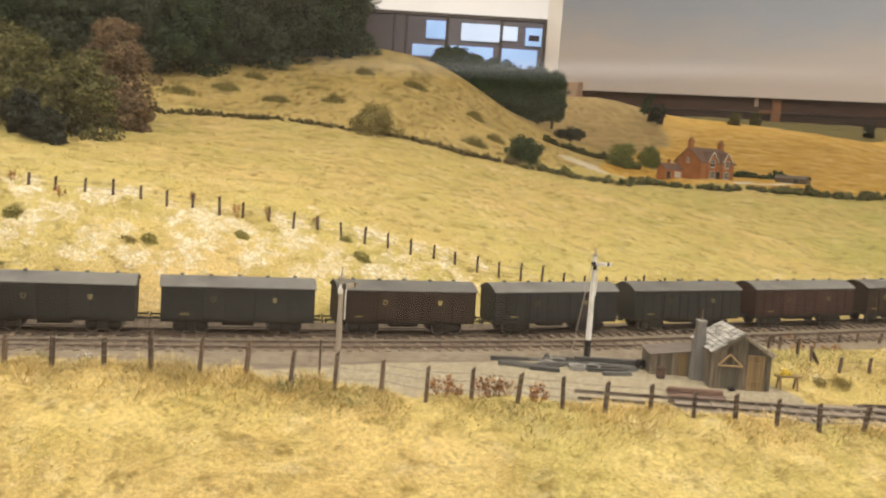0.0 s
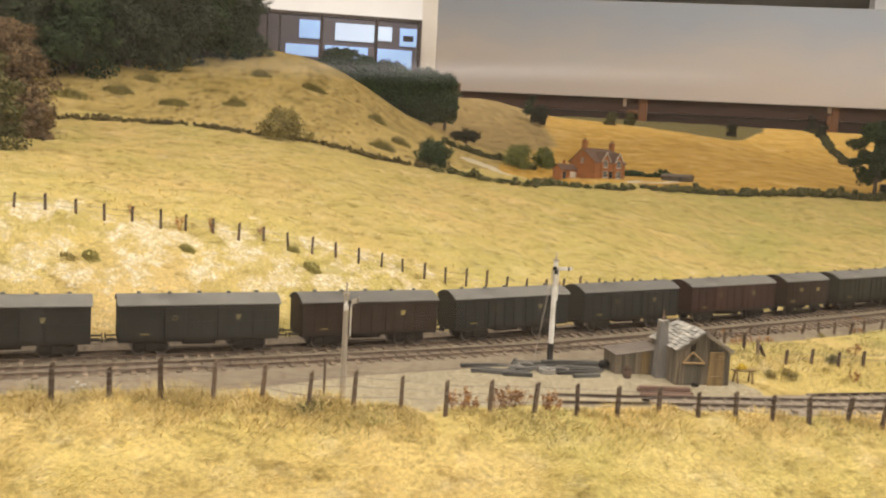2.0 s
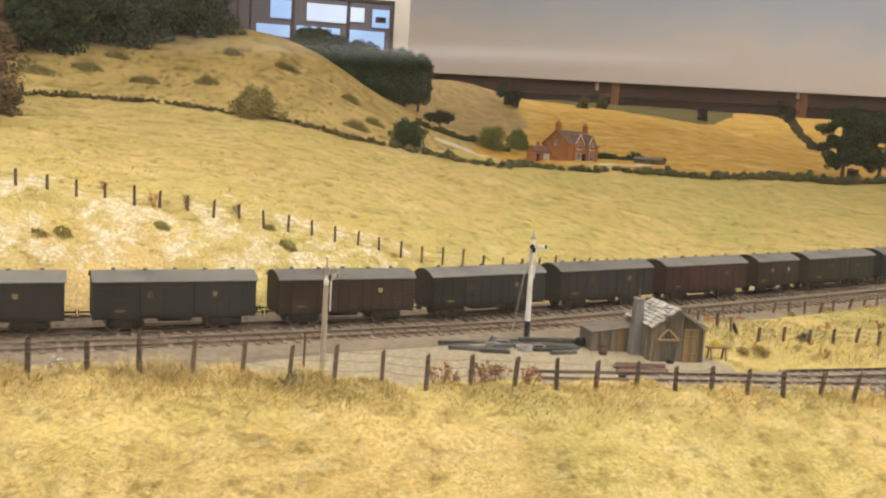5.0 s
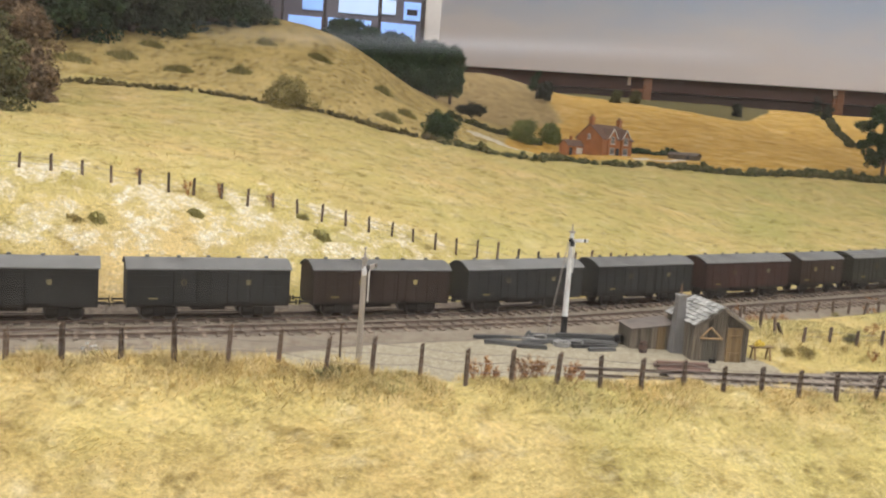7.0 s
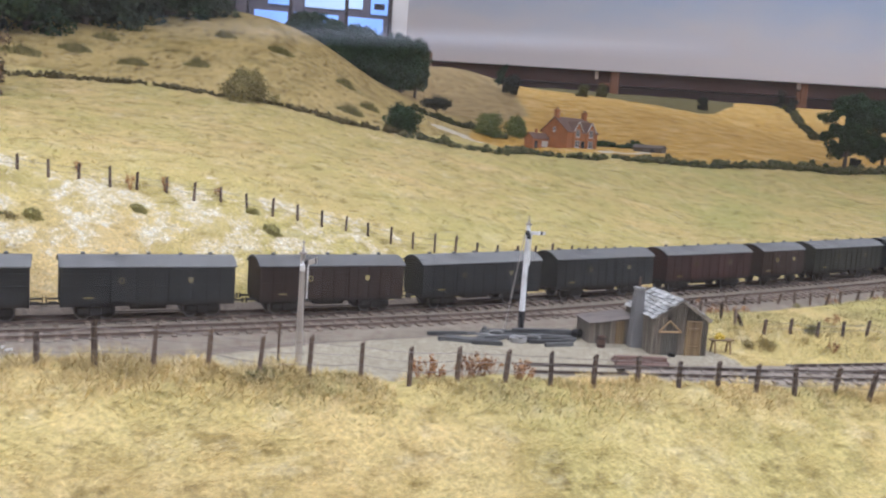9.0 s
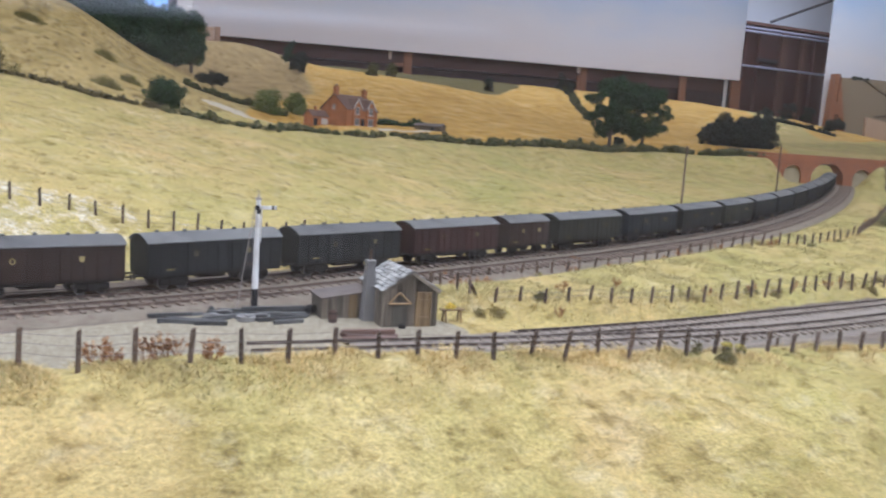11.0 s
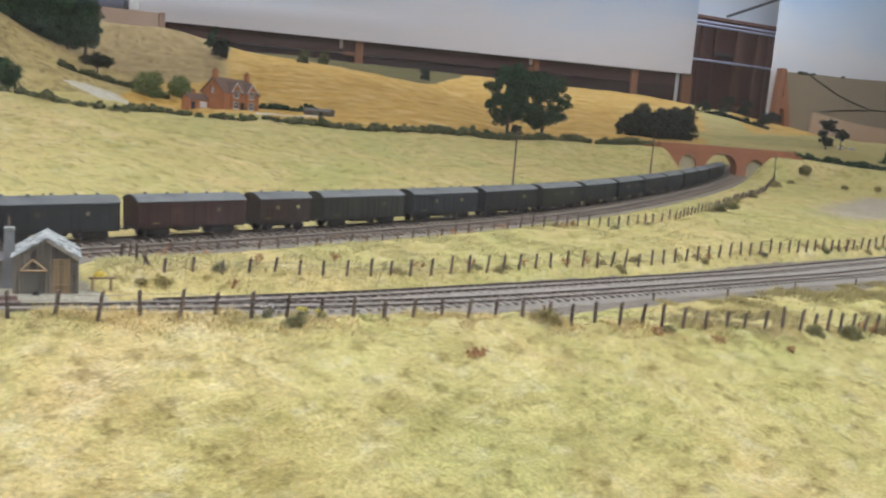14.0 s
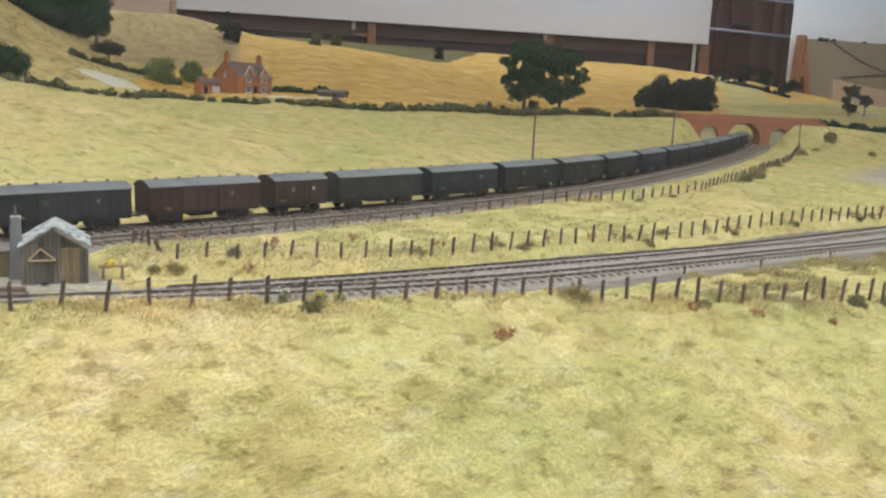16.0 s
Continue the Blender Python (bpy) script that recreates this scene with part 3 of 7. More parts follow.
M_FLOOR = plain("grey_floor", (0.16, 0.15, 0.14), (0.24, 0.22, 0.21), 8, 0.7, space="World", bumps=0.05)
M_LEDGE = plain("tan_fascia", (0.50, 0.35, 0.24), (0.60, 0.44, 0.31), 6, 0.7, space="World", bumps=0.03)

A, B = Vector((0.70, 7.745, 0)), Vector((5.58, 6.665, 0))
DIR = (B - A).normalized()
NOR = Vector((DIR.y, -DIR.x, 0))  # towards the layout
if NOR.y > 0:
    NOR = -NOR
TURN = math.degrees(math.atan2(DIR.y, DIR.x))


def along(s, off, z=0.0):
    """A pose on the long backdrop's line: s metres along it, off metres behind it."""
    p = A + DIR * s - NOR * off
    return pose(p.x, p.y, z, 0, 0, TURN)


def slab(name, m, x0, x1, y0, y1, z0, z1, material, label, category, bevel=0.0, kind="structure", parent=None):
    bm = bmesh.new()
    box(bm, x0, x1, y0, y1, z0, z1, bevel)
    ob = part(name, bm, material, parent, m=m)
    return tagged(ob, label, category, kind=kind)


LEN = (B - A).length
slab("backdrop_1", along(0, 0), 0, LEN, 0, 0.03, 0.97, 1.80, M_SKY_A, "long pale grey painted sky board hanging behind the hills", "backdrop", 0.004)
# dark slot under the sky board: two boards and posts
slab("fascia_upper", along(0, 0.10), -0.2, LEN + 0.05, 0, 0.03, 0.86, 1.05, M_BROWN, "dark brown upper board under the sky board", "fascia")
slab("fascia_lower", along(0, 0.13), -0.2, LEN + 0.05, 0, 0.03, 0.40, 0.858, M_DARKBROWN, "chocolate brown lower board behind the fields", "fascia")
for s, wd in ((1.82, 0.075), (3.46, 0.06), (4.43, 0.07), (4.95, 0.1)):
    slab("fascia_post", along(s, 0.06), 0, wd, 0, 0.03, 0.45, 0.99, M_TIMBER, "orange-brown timber post under the sky board", "post", 0.004)
slab("pale_notch", along(1.68, 0.05), 0, 0.03, 0, 0.02, 0.90, 0.985, M_LEDGE, "small pale bracket at the foot of the sky board", "bracket", 0.003)
slab("pale_notch", along(3.42, 0.05), 0, 0.03, 0, 0.02, 0.92, 0.985, M_LEDGE, "small pale bracket at the foot of the sky board", "bracket", 0.003)
slab("fascia_rail", along(1.72, 0.07), 0, 0.10, 0, 0.02, 0.845, 0.875, M_TIMBER, "short orange-brown rail between bracket and post", "rail", 0.003)
slab("fascia_rail", along(3.43, 0.07), 0, 0.04, 0, 0.02, 0.70, 0.90, M_TIMBER, "short orange-brown upright under the bracket", "rail", 0.003)
slab("white_upright", along(4.89, 0.08), 0, 0.03, 0, 0.02, 0.62, 0.985, M_WALL, "pale upright at the end of the sky board", "post", 0.003)
# gap between the two sky boards
M_REDBROWN = plain("red_brown_boarding", (0.085, 0.032, 0.022), (0.15, 0.060, 0.040), 9, 0.6, stretch=(6, 6, 0.6), space="World", bumps=0.05)
M_BATTEN = plain("brown_batten", (0.13, 0.058, 0.034), (0.21, 0.098, 0.058), 9, 0.6, stretch=(6, 6, 0.6), space="World", bumps=0.05)
slab("wall_gap_upper", pose(0, 0, 0), 5.3, 9.2, 8.5, 8.6, 1.5, 2.45, M_CEIL, "white wall above the boarded wall", "wall")
bm = bmesh.new()
tube(bm, (7.16, 8.12, 1.84), (8.05, 8.12, 2.195), 0.016, n=8)
tagged(part("roof_brace", bm, M_FRAME), "dark diagonal brace above the boarded wall", "brace", kind="structure")
slab("wall_gap", pose(0, 0, 0), 5.3, 8.6, 8.2, 8.3, -0.9, 1.79, M_REDBROWN, "brown boarded wall seen through the gap", "wall")
slab("wall_head_rail", pose(0, 0, 0), 5.3, 8.6, 8.14, 8.198, 1.785, 1.822, M_BATTEN, "tan timber rail along the top of the boarded wall", "rail", 0.004)
slab("wall_ledge", pose(0, 0, 0), 7.06, 7.34, 8.13, 8.198, 1.385, 1.42, M_FRAME, "narrow dark ledge on the boarded wall", "ledge", 0.004)
slab("wall_ledge", pose(0, 0, 0), 7.48, 7.70, 8.13, 8.198, 0.80, 0.83, M_TIMBER, "narrow timber ledge on the boarded wall", "ledge", 0.004)
for k, (x, wd) in enumerate(((6.15, 0.07), (6.50, 0.07), (6.86, 0.06), (7.06, 0.045), (7.39, 0.095), (7.70, 0.075), (7.88, 0.05))):
    slab("wall_batten", pose(0, 0, 0), x, x + wd, 8.15, 8.198, -0.9, 1.774, M_BATTEN if k in (4, 5) else M_REDBROWN, "vertical batten on the boarded wall", "batten", 0.005)
for z in (1.315, 1.705, 1.745):
    bm = bmesh.new()
    tube(bm, (5.3, 8.12, z), (8.6, 8.12, z), 0.013, n=10)
    tagged(part("conduit", bm, M_PIPE, smooth=True), "pale lilac pipe along the boarded wall", "pipe", kind="structure")
# right-hand board
C = Vector((5.605, 5.66, 0))
slab("backdrop_2", pose(C.x, C.y, 0, 0, 0, -4), 0, 4.5, 0, 0.008, 0.45, 2.1, M_SKY_B, "blue-grey painted sky board above the painted downs", "backdrop", 0.004)
bm = bmesh.new()
prism(bm, [(-0.075, 0.25), (-0.015, 0.25), (0.022, 0.99), (-0.022, 0.99)], -0.03, 0.03)
prism(bm, [(0.13, 0.25), (0.20, 0.25), (0.030, 0.985), (0.024, 0.80)], -0.03, 0.03)
prism(bm, [(-0.01, 0.66), (0.085, 0.66), (0.060, 0.76), (-0.005, 0.76)], -0.032, 0.032)
tagged(part("timber_prop", bm, M_TIMBER, m=pose(C.x + 0.035, C.y - 0.08, 0)), "orange-brown timber A-frame prop at the edge of the board", "prop")
# the hall itself
slab("floor", pose(0, 0, 0), -6, 12, -3, 12, -1.0, -0.9, M_FLOOR, "grey hall floor", "floor")
slab("ceiling", pose(0, 0, 0), -6, 12, -3, 12, 2.45, 2.55, M_CEIL, "white ceiling", "ceiling")
slab("wall_south", pose(0, 0, 0), -6, 12, -3.1, -3, -0.9, 2.45, M_WALL, "cream painted wall", "wall")
slab("wall_west", pose(0, 0, 0), -6.1, -6, -3, 12, -0.9, 2.45, M_WALL, "cream painted wall", "wall")
slab("wall_east", pose(0, 0, 0), 12, 12.1, -3, 12, -0.9, 2.45, M_WALL, "cream painted wall", "wall")
slab("wall_north", pose(0, 0, 0), -6, 12, 12, 12.1, -0.9, 2.45, M_WALL, "cream painted wall", "wall")

# ---------------------------------------------------------------- fences
bm = bmesh.new()
box(bm, -0.0011, 0.0011, -0.0011, 0.0011, -0.006, 0.0165, 0.0003)
for v in bm.verts:
    if v.co.z > 0.01:
        v.co.x *= 0.9
        v.co.z += 0.0006 * math.copysign(1, v.co.x)
POST = finish(bm, "post", M_POST)


def build_fence(label, fn, x0, x1, pitch, lean=3.0, tall=(0.9, 1.12), wires=(0.006, 0.0105, 0.0145), bias=0.0, known=()):
    """Posts along the plan line y = fn(x), with slack wires; known: the first posts as (x, height), the rest follow at the pitch."""
    top = thing("fence", label=label, category="fence", group="post-and-wire fences")
    spots, x = [], x0
    places = list(known)
    while places or x <= x1:
        x, high = places.pop(0) if places else (x, 0.0165 * random.uniform(*tall))
        y = float(fn(x))
        m = pose(x, y, ground(x, y), random.gauss(0, lean), bias + random.gauss(0, lean), random.uniform(-15, 15)) @ Matrix.Diagonal((1, 1, high / 0.0165, 1))
        part("post", POST, None, top, m=m)
        spots.append(m)
        s = (float(fn(x + 1e-3)) - y) / 1e-3
        x += pitch * random.uniform(0.93, 1.07) / math.hypot(1, s)
    for h in wires:
        verts, faces = [], []
        for a, b in zip(spots, spots[1:]):
            p, q = a @ Vector((0, -0.0013, h)), b @ Vector((0, -0.0013, h))
            for k in range(4):
                u0, u1 = k / 4, (k + 1) / 4
                ends = []
                for u in (u0, u1):
                    c = p.lerp(q, u) - Vector((0, 0, 0.0005 * math.sin(math.pi * u)))
                    ends.append(c)
                n0 = len(verts)
                for c in ends:
                    verts += [c + Vector((0, 0, 0.00018)), c + Vector((0, -0.00016, -0.0001)), c + Vector((0, 0.00016, -0.0001))]
                faces += [(n0, n0 + 1, n0 + 4, n0 + 3), (n0 + 1, n0 + 2, n0 + 5, n0 + 4), (n0 + 2, n0, n0 + 3, n0 + 5)]
        part("wire", raw_mesh("wire", verts, faces, M_WIRE), None, top)
    return top


LINE_FENCE_X = np.array([0.28, 0.5, 0.712, 0.85, 1.0, 1.1, 1.3, 1.5, 1.77, 2.03, 2.165])
LINE_FENCE_Y = np.array([0.79, 0.855, 0.925, 0.962, 1.010, 1.046, 1.19, 1.345, 1.56, 1.80, 1.945])
FIELD_FENCE_X = np.array([-0.45, -0.359, -0.291, -0.223, -0.158, -0.092, -0.027, 0.039, 0.105, 0.149, 0.195, 0.265, 0.333, 0.395, 0.447, 0.517, 0.9, 1.4])
FIELD_FENCE_Y = np.array([0.745, 0.766, 0.783, 0.799, 0.818, 0.832, 0.846, 0.862, 0.885, 0.895, 0.918, 0.955, 0.985, 1.004, 1.018, 1.045, 1.24, 1.6])
# posts that stand clear: place along the fence and height
FRONT_POSTS = [(-0.2430, 0.0150), (-0.2200, 0.0160), (-0.1965, 0.0140), (-0.1733, 0.0177), (-0.1478, 0.0136), (-0.1247, 0.021), (-0.1007, 0.0184), (-0.0777, 0.0166), (-0.0557, 0.0186), (-0.0338, 0.0201), (-0.0101, 0.0159), (0.0126, 0.0179), (0.0353, 0.0169), (0.0587, 0.0151), (0.0815, 0.0159), (0.1033, 0.0157), (0.1262, 0.0125), (0.1484, 0.0129), (0.1697, 0.0134), (0.1911, 0.0146), (0.2132, 0.0145), (0.2361, 0.0128), (0.2572, 0.0172), (0.279, 0.0151), (0.3006, 0.0193), (0.3209, 0.0127), (0.342, 0.016), (0.3633, 0.0135), (0.3843, 0.0143), (0.4058, 0.0125), (0.4267, 0.0125), (0.447, 0.0125), (0.4681, 0.0125), (0.4878, 0.0125), (0.5082, 0.0125), (0.5298, 0.0125), (0.5521, 0.0125), (0.5706, 0.0155), (0.5906, 0.015), (0.6122, 0.0181), (0.6322, 0.0159), (0.651, 0.0204), (0.6712, 0.0162), (0.6928, 0.0145), (0.7145, 0.0135), (0.7344, 0.0127)]
FIELD_POSTS = [(-0.36, 0.01), (-0.339, 0.0123), (-0.315, 0.0124), (-0.292, 0.0141), (-0.269, 0.0118), (-0.247, 0.0139), (-0.225, 0.0127), (-0.202, 0.0171), (-0.182, 0.0149), (-0.159, 0.013), (-0.137, 0.016), (-0.115, 0.0128), (-0.093, 0.0134), (-0.071, 0.0163), (-0.049, 0.0139), (-0.027, 0.0147), (-0.005, 0.0133), (0.016, 0.012), (0.038, 0.0161), (0.06, 0.0163), (0.082, 0.0181), (0.104, 0.0169), (0.126, 0.0146), (0.148, 0.0155), (0.172, 0.0151), (0.193, 0.0154), (0.214, 0.0168), (0.24, 0.0165), (0.261, 0.0188), (0.283, 0.0175), (0.306, 0.0133), (0.328, 0.0172), (0.349, 0.0161), (0.368, 0.0152), (0.391, 0.0134), (0.409, 0.0169), (0.43, 0.0144), (0.447, 0.0122), (0.468, 0.0133), (0.488, 0.0139), (0.51, 0.0133)]
BRANCH_POSTS = [(0.3101, 0.011), (0.3319, 0.011), (0.3552, 0.0112), (0.3768, 0.0113), (0.3983, 0.011), (0.4194, 0.012), (0.4402, 0.0122), (0.4621, 0.0139), (0.4847, 0.0155), (0.5041, 0.0115), (0.5239, 0.0154), (0.5459, 0.015), (0.5673, 0.017), (0.5879, 0.0157), (0.6092, 0.0176), (0.6293, 0.0168), (0.6493, 0.0155), (0.6708, 0.0149), (0.6908, 0.0154), (0.7143, 0.0171)]
build_fence("weathered post-and-wire fence along the bank in front of the tracks", lambda x: np.interp(x, FENCE_X, FENCE_Y), -0.285, 1.06, 0.0222, 2.5, (0.95, 1.2), bias=3.0, known=FRONT_POSTS)
build_fence("weathered post-and-wire fence across the sloping pasture", lambda x: np.interp(x, FIELD_FENCE_X, FIELD_FENCE_Y), -0.40, 0.85, 0.0225, 2.0, (0.85, 1.1), (0.006, 0.012), known=FIELD_POSTS)
build_fence("leaning post-and-wire fence beside the branch tracks", lambda x: branch_y(x) + 0.095, 0.31, 1.75, 0.0222, 2.5, (0.85, 1.1), (0.006, 0.012), bias=3.0, known=BRANCH_POSTS)
build_fence("short post-and-wire fence along the main line", lambda x: np.interp(x, LINE_FENCE_X, LINE_FENCE_Y), 0.285, 2.16, 0.0222, 4.0, (0.8, 1.05), (0.006, 0.012), bias=3.0)

# loose leaning posts beside the hut and low markers by the branch ballast
for x, y, h, rx, ry in ((0.281, 0.735, 1.0, 4, 2), (0.288, 0.728, 0.8, -8, 6), (0.292, 0.70, 1.05, 4, -5), (0.297, 0.685, 0.8, -14, 10), (0.301, 0.682, 0.75, 10, -38)):
    t = thing("stray_post", pose(x, y, ground(x, y)), "old leaning fence post in long grass", "post", "stray posts")
    part("post", POST, None, t, m=pose(0, 0, 0, rx, ry, 20) @ Matrix.Diagonal((1, 1, h, 1)))
for x in (0.50, 0.745, 0.86, 0.985, 1.12, 1.26):
    y = float(branch_y(x)) - 0.02
    t = thing("lineside_peg", pose(x, y, ground(x, y)), "short dark peg at the edge of the ballast", "peg", "lineside pegs")
    bm = bmesh.new()
    box(bm, -0.0008, 0.0008, -0.0008, 0.0008, -0.002, 0.0075, 0.0002)
    part("peg", bm, M_POST, t)

t = thing("lineside_stake", pose(-0.049, 0.491, ground(-0.049, 0.491)), "thin dark stake standing beside the short signal", "stake")
bm = bmesh.new()
tube(bm, (0, 0, -0.003), (0, 0, 0.1233 - ground(-0.049, 0.491)), 0.0008, 0.0006, 7)
part("stake", bm, M_POST, t)

# ---------------------------------------------------------------- signals and telegraph poles


def build_signal(x, y, z, h, material, label, black_foot, arm_turn):
    t = thing("semaphore_signal", pose(x, y, z), label, "signal", "signals")
    r = 0.0024 if black_foot else 0.0018
    bm = bmesh.new()
    tube(bm, (0, 0, h * (0.2 if black_foot else 0.0)), (0, 0, h), r, r * 0.72, 12)
    part("post", bm, material, t, smooth=False)
    if black_foot:
        bm = bmesh.new()
        tube(bm, (0, 0, -0.004), (0, 0, h * 0.2), r * 1.08, r * 1.02, 12)
        part("foot", bm, M_BLACK, t, "black painted foot of the post")
    bm = bmesh.new()
    tube(bm, (0, 0, h), (0, 0, h + 0.0012), r * 1.1, r * 1.1, 10)
    tube(bm, (0, 0, h + 0.0012), (0, 0, h + 0.0055), r * 0.5, 0.0002, 8)
    bmesh.ops.create_icosphere(bm, subdivisions=1, radius=0.0008, matrix=Matrix.Translation((0, 0, h + 0.0062)))
    part("finial", bm, M_GREYPOST, t)
    arm = bmesh.new()
    box(arm, 0.0005, 0.0135, -0.0028, -0.0022, -0.0014, 0.0014, 0.0002)
    a = part("arm", arm, material, t, "signal arm with a spectacle plate", m=pose(0, 0, h * 0.93, 0, 0, arm_turn))
    st = bmesh.new()
    box(st, 0.0095, 0.011, -0.00295, -0.0021, -0.0014, 0.0014)
    part("stripe", st, M_BLACK, a)
    sp = bmesh.new()
    tube(sp, (-0.0018, -0.0029, 0), (-0.0018, -0.0021, 0), 0.0019, 0.0019, 12)
    part("spectacle", sp, M_BLACK, t, m=pose(0, 0, h * 0.93, 0, 0, arm_turn))
    bm = bmesh.new()
    box(bm, -0.0013, 0.0013, -0.0045, -0.002, h * 0.90 - 0.002, h * 0.90 + 0.0015, 0.0003)
    tube(bm, (0, -0.0032, h * 0.90 + 0.0015), (0, -0.0032, h * 0.90 + 0.003), 0.0008, 0.0005, 8)
    part("lamp", bm, M_BLACK if black_foot else M_WHITE, t, "small signal lamp on the post")
    bm = bmesh.new()
    box(bm, 0.0022, 0.0030, -0.001, 0.0, h * 0.62, h * 0.92, 0.0001)
    part("wire_rod", bm, M_WHITE, t)
    if black_foot:
        bm = bmesh.new()
        for s in (-1, 1):
            tube(bm, (-0.013, 0.0015 + s * 0.0016, 0), (-0.0022, s * 0.0016, h * 0.92), 0.00020, n=5)
        for k in range(1, 14):
            c = Vector((-0.013, 0.0015, 0)).lerp(Vector((-0.0022, 0, h * 0.92)), k / 14)
            tube(bm, c + Vector((0, -0.0016, 0)), c + Vector((0, 0.0016, 0)), 0.00014, n=4)
        part("ladder", bm, M_GREYPOST, t, "thin pale grey ladder leaning on the post")
        bm = bmesh.new()
        box(bm, -0.008, 0, -0.0004, 0.0004, h * 0.42, h * 0.42 + 0.0006)
        part("stay", bm, M_POST, t)
    return t


build_signal(0.128, 0.700, 0.077, 0.0835, M_WHITE, "tall white semaphore signal with a black foot beside the line", True, 12)
build_signal(-0.039, 0.489, 0.100, 0.058, M_GREYPOST, "short bare-timber semaphore signal with a small white lamp", False, 70)


def build_pole(x, y, h):
    t = thing("telegraph_pole", pose(x, y, ground(x, y)), "dark creosoted telegraph pole with small cross-arms", "telegraph pole", "telegraph poles")
    bm = bmesh.new()
    tube(bm, (0, 0, -0.004), (0, 0, h), 0.0021, 0.0014, 10)
    part("pole", bm, M_POST, t)
    for k in range(3):
        bm = bmesh.new()
        z = h - 0.004 - 0.0055 * k
        box(bm, -0.010, 0.010, -0.0022, -0.0012, z - 0.0007, z + 0.0007, 0.0002)
        for s in (-0.009, -0.006, 0.006, 0.009):
            tube(bm, (s, -0.0017, z + 0.0007), (s, -0.0017, z + 0.0024), 0.0006, 0.0004, 6)
        part("cross_arm", bm, M_POST, t, m=pose(0, 0, 0, 0, 0, 45))
    return t


build_pole(0.915, 1.238, 0.119)
build_pole(1.505, 1.66, 0.125)
for x, y in ((2.55, 2.95), (2.75, 3.35)):
    build_pole(x, y, 0.10)

# ---------------------------------------------------------------- goods train
VAN_TONES = {
    "slate": ((0.015, 0.016, 0.015), (0.033, 0.033, 0.031), "weathered slate-grey"),
    "soot": ((0.013, 0.013, 0.012), (0.030, 0.029, 0.026), "sooty dark grey"),
    "umber": ((0.023, 0.013, 0.009), (0.048, 0.028, 0.019), "dark umber-brown"),
    "red": ((0.034, 0.014, 0.011), (0.070, 0.031, 0.024), "faded red-brown"),
    "olive": ((0.019, 0.019, 0.013), (0.042, 0.040, 0.027), "grimy olive-grey"),
    "blue": ((0.012, 0.014, 0.016), (0.028, 0.030, 0.032), "dull blue-black"),
}
M_VAN = {k: plain("van_" + k, a, b, 170, 0.75, stretch=(1, 1, 0.4), stain=tuple(0.5 * (p + q) + 0.014 for p, q in zip(a, b)), vary=0.15) for k, (a, b, _) in VAN_TONES.items()}
M_ROOF = plain("grey_van_roof", (0.115, 0.115, 0.108), (0.21, 0.207, 0.195), 110, 0.85, stain=(0.085, 0.083, 0.078), vary=0.15)
M_UNDER = plain("grimy_underframe", (0.012, 0.011, 0.010), (0.045, 0.038, 0.032), 200, 0.85)
M_YELLOW = plain("yellow_lettering", (0.36, 0.28, 0.09), (0.50, 0.41, 0.16), 300, 0.6)
M_FADED = plain("faded_lettering", (0.17, 0.145, 0.075), (0.27, 0.23, 0.12), 300, 0.7)
M_TYRE = plain("steel_tyre", (0.10, 0.09, 0.08), (0.2, 0.18, 0.165), 200, 0.5, 0.6)
VAN_MESH = {}
HW, SOLE, EAVE, TOPZ = 0.0165, 0.0120, 0.0376, 0.0428


def roof_z(u):
    return EAVE + (TOPZ - EAVE) * (1 - u * u)


